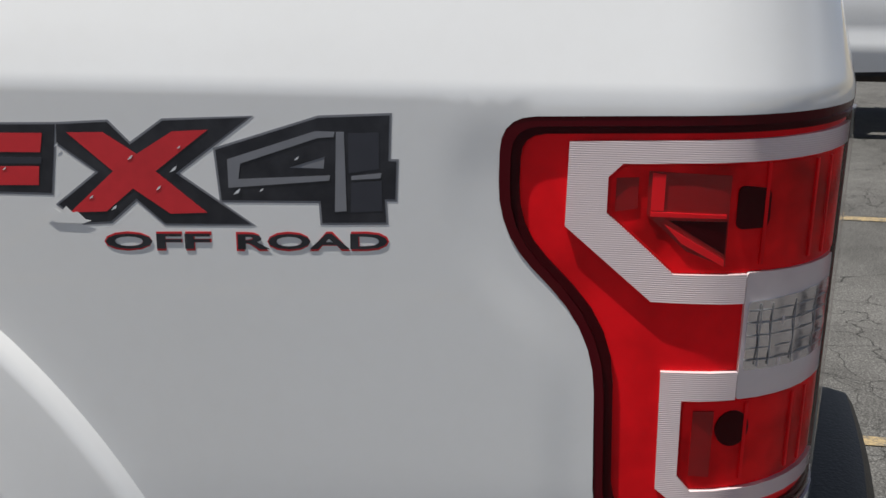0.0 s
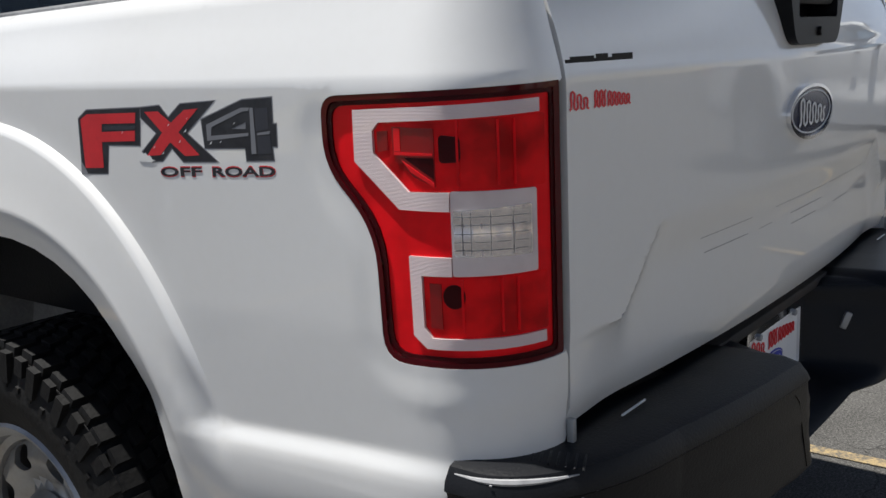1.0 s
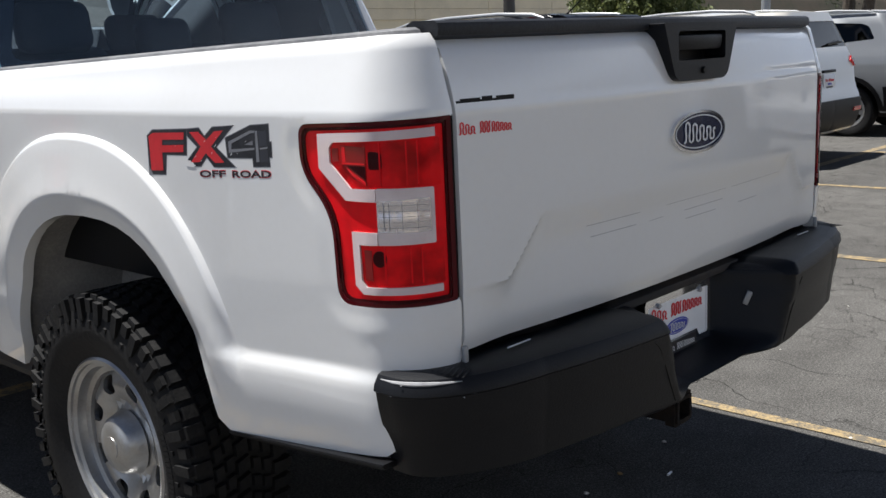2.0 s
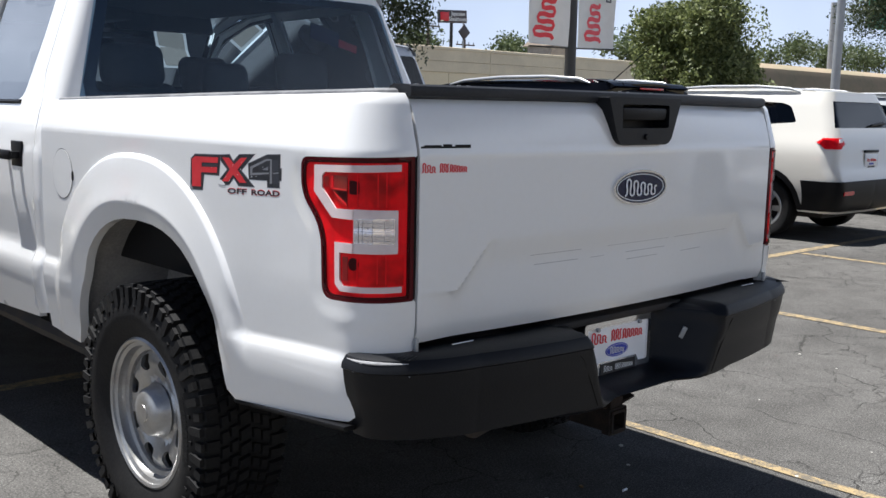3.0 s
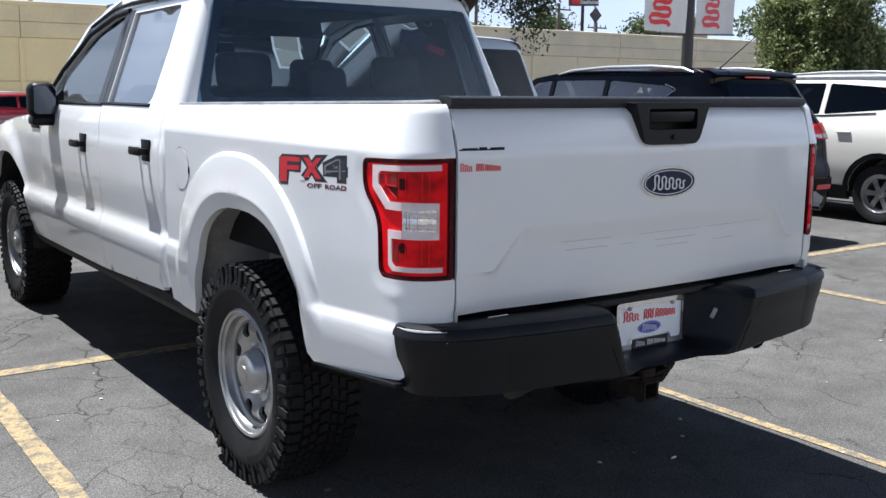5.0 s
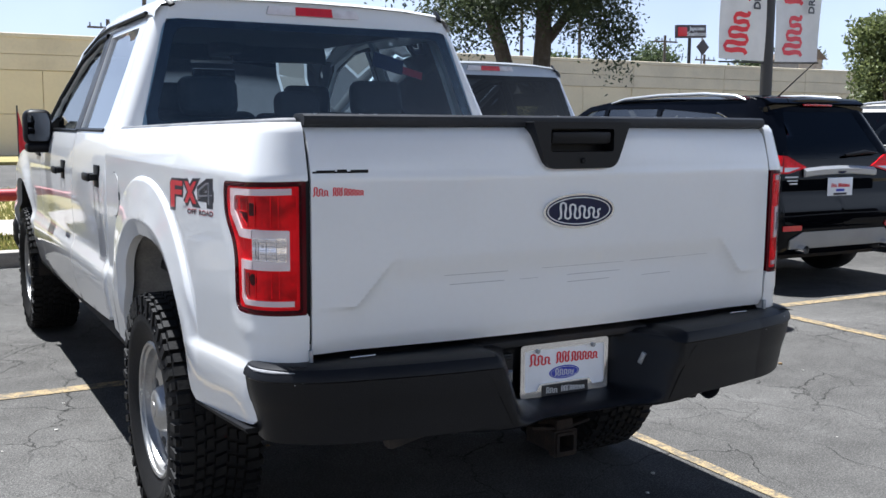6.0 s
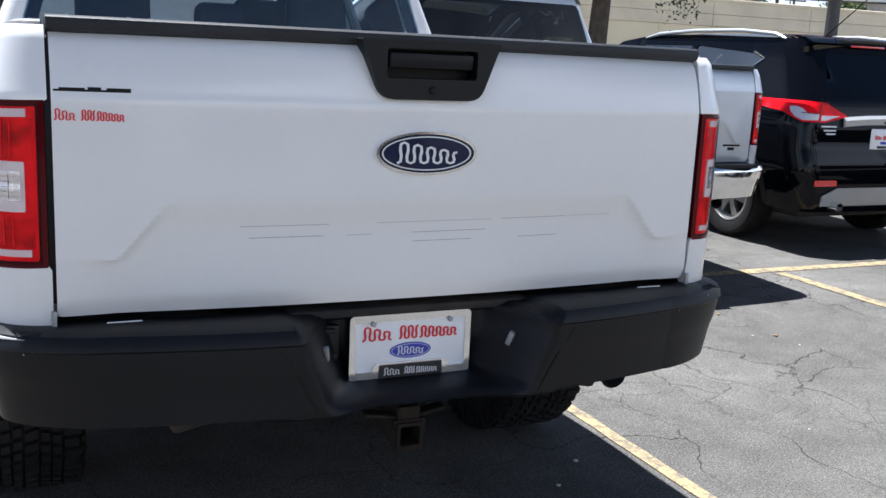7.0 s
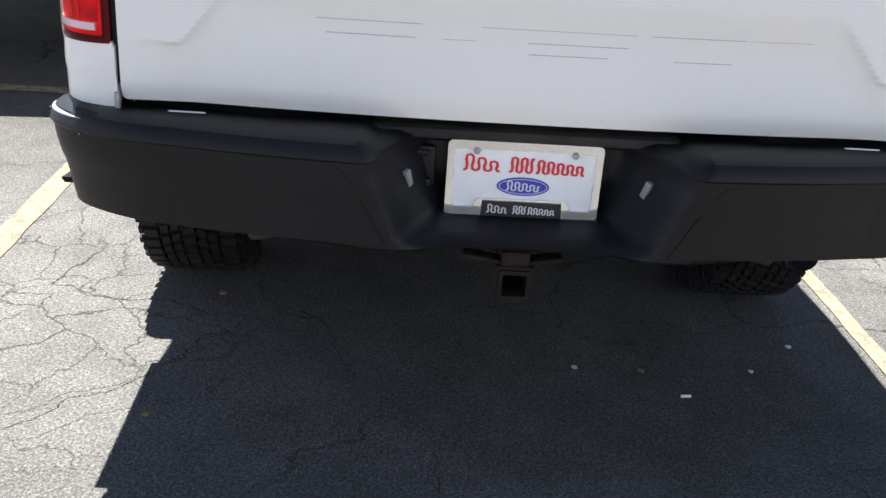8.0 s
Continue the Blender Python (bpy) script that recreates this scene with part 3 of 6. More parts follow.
def cab_back(z):
    return 1.887 if z < 1.33 else 1.887 + 0.115 * (z - 1.33) / 0.5


def pillar_fn(side):
    def fn(u, z, d):
        r, w, yb = 0.05, curve_at(CAB_X, z), cab_back(z)
        if u < 0:
            return (side * (w - r + u), yb - d, z)
        if u < r * math.pi / 2:
            a = u / r
            return (side * (w - r + (r + d) * math.sin(a)), yb + r - (r + d) * math.cos(a), z)
        return (side * (w + d), yb + r + u - r * math.pi / 2, z)
    return fn


def trap(x):
    return curve_at([(0, 1.045), (0.565, 1.04), (0.665, 0.925), (1, 0.92)], abs(x))


def tailgate_fn(x, z, d):
    y = 0.047 * (abs(x) / 0.798) ** 2.2 - 0.002
    if z > 1.252:
        y += 0.004 * smooth(1.252, 1.262, z) + (0.60 + 0.40 * smooth(0.12, 0.78, abs(x))) * 0.042 * max(0.0, (z - 1.262) / 0.125) ** 1.4 + 0.036 * smooth(1.368, 1.390, z)
    fall = trap(x) - z
    edge = smooth(0.52, 0.60, abs(x))
    soft_fold = 0.021 * smooth(-0.012, 0.075, fall)
    hard_fold = 0.019 * (1 - math.exp(min(0.0, -fall) / 0.028)) + 0.0022 * smooth(-0.001, 0.005, fall)
    y += smooth(0.80, 0.62, abs(x)) * (soft_fold + (hard_fold - soft_fold) * edge) + 0.0012 * smooth(-0.001, 0.004, fall) * smooth(0.64, 0.68, abs(x))
    y += 0.012 * smooth(0.84, 0.80, z)
    return (x, y - d, z)


def tread_blocks(radius, width, count):
    """Lugs of an all-terrain tyre as one mesh."""
    verts, faces = [], []

    def lug(a0, a1, x0, x1, r0, r1, skew):
        b = len(verts)
        for r, k in ((r0, 0.0), (r1, 0.12)):
            for a, x in ((a0, x0), (a1, x0), (a1, x1), (a0, x1)):
                m = (a0 + a1) / 2
                aa = m + (a - m) * (1 - k) + skew * (x / width)
                xx = (x0 + x1) / 2 + (x - (x0 + x1) / 2) * (1 - k)
                verts.append((xx, r * math.cos(aa), r * math.sin(aa)))
        faces.extend([tuple(b + i for i in f) for f in ((4, 5, 6, 7), (0, 1, 5, 4), (1, 2, 6, 5), (2, 3, 7, 6), (3, 0, 4, 7))])
    da = 2 * math.pi / count
    for i in range(count):
        a = i * da
        h = 0.5 * width
        for sgn in (-1, 1):
            o = 0.5 * da if sgn > 0 else 0.0
            lug(a + o, a + o + 0.74 * da, sgn * h * 0.62, sgn * h * (0.98 if i % 2 else 0.93), radius - 0.018, radius - 0.001, 0.0)
            lug(a + o + 0.06 * da, a + o + 0.66 * da, sgn * h * 0.95, sgn * h * (1.075 if i % 2 else 1.050), radius - (0.066 if i % 2 else 0.042), radius - 0.010, 0.0)
            lug(a + o + 0.20 * da, a + o + 0.50 * da, sgn * h * 1.0, sgn * h * 1.07, radius - 0.075, radius - 0.064, 0.0)
            lug(a + o + 0.3 * da, a + o + 1.02 * da, sgn * h * 0.40, sgn * h * 0.58, radius - 0.012, radius, 0.12 * sgn)
            lug(a + o + 0.1 * da, a + o + 0.78 * da, sgn * h * 0.18, sgn * h * 0.36, radius - 0.012, radius, 0.16 * sgn)
        lug(a + 0.1 * da, a + 0.82 * da, -h * 0.14, h * 0.14, radius - 0.014, radius, 0.2)
    me = bpy.data.meshes.new("tread")
    me.from_pydata(verts, [], faces)
    bm = bmesh.new()
    bm.from_mesh(me)
    bpy.data.meshes.remove(me)
    return bm


def wheel(parent, at, side, radius=0.405, width=0.27, style="steel", count=44, rim=0.225):
    """A tyre on its wheel; the outer face looks to `side` (-1 left, 1 right)."""
    w = new("wheel")
    w.parent = parent
    w.location, w.rotation_euler = at, (random.uniform(0, 6), 0, 0)
    if side < 0:
        w.scale = (-1, 1, 1)
    h = width / 2
    rr = radius - 0.014
    tyre = part("tyre", lathe([(rim - 0.004, -h * 0.75), (rim + 0.012, -h * 0.82), (rim + 0.07, -h * 1.02), (rr - 0.035, -h * 1.0), (rr - 0.008, -h * 0.93), (rr, -h * 0.8), (rr + 0.002, 0),
                               (rr, h * 0.8), (rr - 0.008, h * 0.93), (rr - 0.035, h * 1.0), (rim + 0.10, h * 1.06), (rim + 0.07, h * 1.05), (rim + 0.03, h * 0.93),
                               (rim + 0.012, h * 0.86), (rim - 0.004, h * 0.8)], 64), RUBBER, w)
    if count:
        tagged(part("tread", tread_blocks(radius, width, count), RUBBER, tyre, sharp=0), kind="stuff")
        ring = bmesh.new()
        for k in range(30):
            a = 2.4 + k * 0.042 + (0.5 if k > 14 else 0.0)
            b = block((0.004, 0.010, 0.026), (h * 1.055, 0, rim + 0.085), 0.0)
            bmesh.ops.rotate(b, cent=(0, 0, 0), matrix=Matrix.Rotation(a, 3, "X"), verts=b.verts)
            ring = join(ring, b)
        tagged(part("sidewall_bar", ring, RUBBER, tyre, "raised black sidewall bars"), kind="stuff")
    face = h * 0.44 if style == "steel" else h * 0.38
    mat = {"steel": STEEL, "chrome": CHROME, "alloy": STEEL}[style]
    part("rim", lathe([(rim - 0.012, -h * 0.9), (rim - 0.03, -h * 0.5), (rim - 0.040, h * 0.34), (rim - 0.034, h * 0.56), (rim - 0.020, h * 0.60), (rim - 0.017, h * 0.66), (rim - 0.016, h * 0.78), (rim - 0.004, h * 0.82), (rim - 0.003, h * 0.875), (rim + 0.006, h * 0.90),
                       (rim + 0.012, h * 0.86)], 64), mat, w)
    part("brake_drum", lathe([(0.0, -h * 0.1), (0.16, -h * 0.1), (0.16, -h * 0.7)], 32), UNDER, w)
    if style == "steel":
        holes = []
        for k in range(8):
            a = 2 * math.pi * k / 8
            holes.append(rounded([(r * math.cos(a + t), r * math.sin(a + t)) for r, t in ((0.184, -0.165), (0.184, 0.165), (0.134, 0.205), (0.134, -0.205))], 0.022, 4))

        def disc(u, v, d):
            r = math.hypot(u, v)
            return (face + curve_at([(0, 0.018), (0.07, 0.016), (0.10, -0.006), (0.125, 0.012), (0.155, 0.022), (0.185, 0.010), (0.21, -0.02)], r) + d, u, v)
        part("wheel_disc", panel([(0.205 * math.cos(2 * math.pi * k / 60), 0.205 * math.sin(2 * math.pi * k / 60)) for k in range(60)], disc, 0.018, holes, 0.012), mat, w)
        cap = part("hub_cap", lathe([(0.0, face + 0.062), (0.035, face + 0.0615), (0.062, face + 0.057), (0.074, face + 0.046), (0.082, face + 0.022), (0.088, face + 0.010)], 40), mat, w)
        part("cap_centre", lathe([(0.0, face + 0.066), (0.028, face + 0.064), (0.030, face + 0.058)], 28), STEEL, cap)
    else:
        n = 6
        for k in range(n):
            a = 2 * math.pi * k / n
            rings = []
            for r, hw, x in ((0.035, 0.030, face + 0.03), (0.10, 0.026, face + 0.036), (0.16, 0.032, face + 0.028), (rim - 0.018, 0.046, face + 0.012)):
                rings.append([(x - dx, r * math.cos(a) - q * math.sin(a), r * math.sin(a) + q * math.cos(a)) for q, dx in ((-hw, 0.0), (hw, 0.0), (hw * 0.8, 0.035), (-hw * 0.8, 0.035))])
            part("spoke", loft(rings), mat, w)
        part("hub_cap", lathe([(0.0, face + 0.045), (0.03, face + 0.043), (0.045, face + 0.03), (0.05, face)], 28), mat, w)
    return w


def lamp(truck, side):
    """A tail lamp that wraps round the corner of the bed: housing, inner red trays and pale strips behind a clear glossy cover."""
    root = new("tail_lamp")
    root.parent = truck

    def piece(name, loop, lift, mat, label="", holes=(), step=0.02, flange=0.006, host=None):
        return part(name, panel(loop, lamp_fn(side, lift + 0.0065), step, holes, flange), mat, host or root, label)
    line = rounded([(0.017, 1.239), (0.3285, 1.229), (0.3295, 1.152), (0.2545, 1.074), (0.2485, 0.913), (0.017, 0.919)], [0.004, 0.02, 0.05, 0.05, 0.03, 0.006])
    lens = rounded([(0.022, 1.233), (0.322, 1.2235), (0.323, 1.154), (0.248, 1.0765), (0.242, 0.9185), (0.022, 0.9245)], [0.004, 0.018, 0.045, 0.045, 0.028, 0.006])
    piece("lamp_housing", LAMP_EDGE, -0.0055, DARK_RED, "", [line], flange=0.03)
    piece("rim_line", line, -0.0075, MAROON, "thin dark inner rim", [lens], flange=0.012)
    piece("inner_tray", lens, -0.010, RED)
    up_strip = [(0.040, 1.228), (0.287, 1.219), (0.288, 1.156), (0.222, 1.100), (0.153, 1.100), (0.153, 1.123), (0.207, 1.122), (0.258, 1.167), (0.258, 1.194), (0.248, 1.204), (0.040, 1.212)]
    low_strip = [(0.153, 1.045), (0.211, 1.044), (0.209, 0.945), (0.190, 0.930), (0.036, 0.934), (0.036, 0.948), (0.182, 0.944), (0.193, 0.957), (0.194, 1.021), (0.153, 1.022)]
    piece("upper_strip", up_strip, -0.006, RIBS, "pale ribbed strip")
    piece("lower_strip", low_strip, -0.006, RIBS, "pale ribbed strip")
    up = piece("upper_reflector", rounded([(0.030, 1.210), (0.246, 1.202), (0.256, 1.193), (0.256, 1.168), (0.206, 1.124), (0.030, 1.126)], 0.004), -0.009, DEEP_RED)
    low = piece("lower_reflector", rounded([(0.030, 1.022), (0.192, 1.019), (0.191, 0.958), (0.181, 0.946), (0.030, 0.950)], 0.004), -0.009, DEEP_RED)
    rev = piece("reverse_lens", rounded([(0.046, 1.124), (0.152, 1.124), (0.152, 1.022), (0.046, 1.024)], 0.003), -0.007, STRIP, "clear ribbed reversing lens")
    win = rounded([(0.054, 1.106), (0.149, 1.101), (0.149, 1.046), (0.054, 1.046)], 0.003)
    bowl = lamp_fn(side, 0.0)
    part("reflector_bowl", panel(win, lambda u, v, d: bowl(u, v, d + 0.0003 + 0.0005 * math.sin(u * 260) + 0.0005 * math.sin(v * 190)), 0.004, (), 0.002), BOWL, rev, "silvered reflector")
    for k in range(5):
        z = 1.0535 + 0.0100 * k
        piece("grid_bar", [(0.148, z), (0.060, z), (0.060, z + 0.0005), (0.148, z + 0.0008)], -0.0052, GALV, "", (), 0.02, 0.0006, rev)
    for q, w, ink in ((0.128, 0.0009, GALV), (0.138, 0.0010, GALV), (0.105, 0.0008, GALV), (0.078, 0.0008, GALV)):
        piece("grid_bar", [(q + w, 1.049), (q, 1.049), (q, 1.099), (q + w, 1.099)], -0.0050, ink, "", (), 0.02, 0.0006, rev)
    # shade inside the reflectors, put in as darker red and maroon pieces
    piece("shaded_facet", [(0.229, 1.199), (0.170, 1.197), (0.170, 1.129), (0.199, 1.140), (0.229, 1.167)], -0.0080, MID_RED, "", (), 0.02, 0.002, up)
    piece("shaded_facet", [(0.252, 1.193), (0.236, 1.194), (0.236, 1.171), (0.252, 1.168)], -0.0080, MID_RED, "", (), 0.02, 0.002, up)
    piece("shaded_facet", [(0.213, 1.163), (0.171, 1.163), (0.171, 1.138)], -0.0078, MAROON, "", (), 0.02, 0.002, up)
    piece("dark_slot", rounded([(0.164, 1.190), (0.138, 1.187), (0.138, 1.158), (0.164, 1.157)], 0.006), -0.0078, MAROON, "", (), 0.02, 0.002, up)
    piece("bright_rib", [(0.2265, 1.198), (0.217, 1.197), (0.217, 1.170), (0.2265, 1.170)], -0.0072, LAMP_RED, "", (), 0.02, 0.003, up)
    piece("bright_rib", [(0.2265, 1.1692), (0.172, 1.1682), (0.172, 1.1655), (0.2265, 1.1655)], -0.0068, LAMP_RED, "", (), 0.02, 0.003, up)
    piece("bright_rib", [(0.216, 1.160), (0.171, 1.134), (0.171, 1.129), (0.203, 1.146)], -0.0070, LAMP_RED, "", (), 0.02, 0.003, up)
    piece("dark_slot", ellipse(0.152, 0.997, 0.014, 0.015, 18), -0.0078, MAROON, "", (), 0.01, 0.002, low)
    piece("shaded_facet", [(0.184, 1.012), (0.168, 1.012), (0.168, 0.956), (0.184, 0.957)], -0.0080, MID_RED, "", (), 0.02, 0.002, low)
    for host, z0, z1 in ((up, 1.130, 1.206), (low, 0.953, 1.018)):
        for s in (0.140, 0.092, 0.072):
            piece("lens_rib", [(s, z0), (s + 0.003, z0), (s + 0.003, z1), (s, z1)], -0.0075, RED, "", (), 0.02, 0.002, host)
    piece("cover", line, -0.003, LENS_COVER, "clear glossy cover").visible_shadow = False
    return root


# the decal on the bed's side, in metres along the bed (y) and up (z)
F_BLACK = [(0.805, 1.205), (0.782, 1.218), (0.653, 1.222), (0.661, 1.168), (0.735, 1.167), (0.744, 1.124), (0.809, 1.121)]
F_RED = [(0.799, 1.204), (0.781, 1.212), (0.664, 1.215), (0.667, 1.200), (0.746, 1.198), (0.748, 1.186), (0.669, 1.189), (0.671, 1.174), (0.750, 1.171), (0.752, 1.132), (0.799, 1.130)]
X_BLACK = [(0.652, 1.222), (0.611, 1.225), (0.594, 1.208), (0.567, 1.227), (0.500, 1.231), (0.559, 1.187), (0.502, 1.149), (0.570, 1.147), (0.592, 1.166), (0.614, 1.147), (0.637, 1.145), (0.656, 1.159), (0.621, 1.186), (0.653, 1.208)]
X_RED = [(0.644, 1.216), (0.615, 1.217), (0.589, 1.201), (0.560, 1.219), (0.532, 1.221), (0.575, 1.188), (0.536, 1.157), (0.565, 1.155), (0.594, 1.174), (0.617, 1.155), (0.647, 1.153), (0.609, 1.187)]
FOUR = [(0.527, 1.206), (0.447, 1.232), (0.394, 1.235), (0.395, 1.201), (0.389, 1.201), (0.390, 1.172), (0.398, 1.172), (0.397, 1.154), (0.446, 1.152), (0.447, 1.169), (0.524, 1.167)]
FOUR_GREY = [[(0.518, 1.199), (0.450, 1.222), (0.435, 1.222), (0.436, 1.218), (0.448, 1.217), (0.508, 1.196), (0.510, 1.184), (0.439, 1.189), (0.440, 1.185), (0.518, 1.177)],
             [(0.434, 1.222), (0.428, 1.222), (0.427, 1.162), (0.436, 1.161)], [(0.423, 1.189), (0.400, 1.192), (0.401, 1.188), (0.423, 1.186)]]
FOUR_SLATE = [[(0.425, 1.221), (0.402, 1.222), (0.402, 1.195), (0.425, 1.191)], [(0.423, 1.184), (0.400, 1.186), (0.400, 1.163), (0.424, 1.161)]]


def widened(loop, d):
    """The loop with every edge moved outwards by d."""
    n = len(loop)
    turn = sum(loop[k][0] * loop[(k + 1) % n][1] - loop[(k + 1) % n][0] * loop[k][1] for k in range(n))
    sg, out = (1 if turn > 0 else -1), []
    for k in range(n):
        a, b, c = Vector(loop[k - 1]), Vector(loop[k]), Vector(loop[(k + 1) % n])
        e, f = (b - a).normalized(), (c - b).normalized()
        m = Vector((e.y + f.y, -e.x - f.x)) * sg
        q = max(0.25, m.length_squared / 2)
        p = b + m * d / q
        out.append((p.x, p.y))
    return out


def decal(truck, side):
    root = new("off_road_decal")
    root.parent = truck
    base = bed_fn(side)

    def lay(name, loop, lift, mat, holes=()):
        loop = [(s_of(y), z) for y, z in loop]
        holes = [[(s_of(y), z) for y, z in h] for h in holes]
        part(name, panel(loop, lambda s, z, d: base(s, z, d + lift), 0.03, holes, 0.0002), mat, root)
    for outline in (F_BLACK, X_BLACK, FOUR):
        lay("grey_outline", widened(outline, 0.0017), 0.0002, DECAL_GREY)
    for y, z in ((0.555, 1.207), (0.653, 1.206), (0.594, 1.198), (0.698, 1.186), (0.464, 1.201), (0.511, 1.174), (0.573, 1.175), (0.610, 1.158), (0.628, 1.166), (0.560, 1.190), (0.492, 1.176), (0.655, 1.166)):
        r = 0.0012 + 0.0012 * abs(math.sin(y * 900))
        lay("chip", [(y + r * 1.5, z - r), (y - r * 0.4, z - r * 0.2), (y - r, z + r * 1.3), (y + r * 0.3, z + r * 0.4)], 0.0010, PALE)
    lay("torn_corner", [(0.668, 1.150), (0.660, 1.156), (0.655, 1.153), (0.650, 1.158), (0.645, 1.153), (0.641, 1.154), (0.635, 1.148), (0.630, 1.147), (0.637, 1.1445), (0.660, 1.1445)], 0.0010, WHITE)
    lay("letter_edge", F_BLACK, 0.0004, DECAL_BLACK)
    lay("letter", F_RED, 0.0007, DECAL_RED)
    lay("letter_bar", [(0.740, 1.194), (0.666, 1.196), (0.667, 1.191), (0.741, 1.189)], 0.0007, DECAL_SLATE)
    lay("letter_edge", X_BLACK, 0.0004, DECAL_BLACK)
    lay("letter", X_RED, 0.0007, DECAL_RED)
    lay("numeral_edge", FOUR, 0.0004, DECAL_BLACK, [[(0.470, 1.194), (0.443, 1.203), (0.444, 1.194)]])
    for g in FOUR_GREY:
        lay("numeral_line", g, 0.0007, DECAL_GREY)
    for g in FOUR_SLATE:
        lay("numeral_fill", g, 0.0006, DECAL_SLATE)
    for body, y0, y1, z0, ink, up in (("OFF", 0.6212, 0.5338, 1.1325, DECAL_RED, 0.0002), ("ROAD", 0.5142, 0.3948, 1.1370, DECAL_RED, 0.0002), ("OFF", 0.620, 0.535, 1.1325, DECAL_BLACK, 0.0005), ("ROAD", 0.513, 0.396, 1.1370, DECAL_BLACK, 0.0005)):
        tall = 0.0158 if ink == DECAL_RED else 0.0125
        ob = lettering(body, 1.0, ink, "wording", root, Matrix(), 0.01)
        co = [v.co.copy() for v in ob.data.vertices]
        lo, hi = min(c.x for c in co), max(c.x for c in co)
        bot, top = min(c.y for c in co), max(c.y for c in co)
        for v, c in zip(ob.data.vertices, co):
            y = y0 + (y1 - y0) * (c.x - lo) / (hi - lo)
            z = z0 + 0.04 * ((y0 + y1) / 2 - y) + tall * ((c.y - bot) / (top - bot) - 0.5)
            v.co = base(s_of(y), z, up + 0.0001 * (1 if c.z > 0 else -1))


def ellipse(cx, cz, a, b, n=40):
    return [(cx + a * math.cos(2 * math.pi * k / n), cz + b * math.sin(2 * math.pi * k / n)) for k in range(n)]


def bumper_plan(t):
    """The bumper's outline in plan, t from -1 to 1: point and inward normal."""
    L1, L2, L3 = 0.035, 0.21 * math.pi / 2, 0.675
    total = L1 + L2 + L3
    q, sg = abs(t) * total, (1 if t >= 0 else -1)
    bow = lambda x: -0.122 + 0.058 * (x / 0.675) ** 2.6
    if q < L3:
        return sg * q, bow(q), -sg * 0.2 * (q / L3) ** 2, 1.0
    if q < L3 + L2:
        a = 0.2 + (q - L3) / L2 * (math.pi / 2 - 0.2)
        b = 0.2
        return sg * (L3 + 0.26 * (math.sin(a) - math.sin(b)) / (1 - math.sin(b))), -0.064 + 0.165 * (math.cos(b) - math.cos(a)) / math.cos(b), -sg * math.sin(a), math.cos(a)
    return sg * (L3 + 0.26), 0.101 + (q - L3 - L2), -sg, 0.0


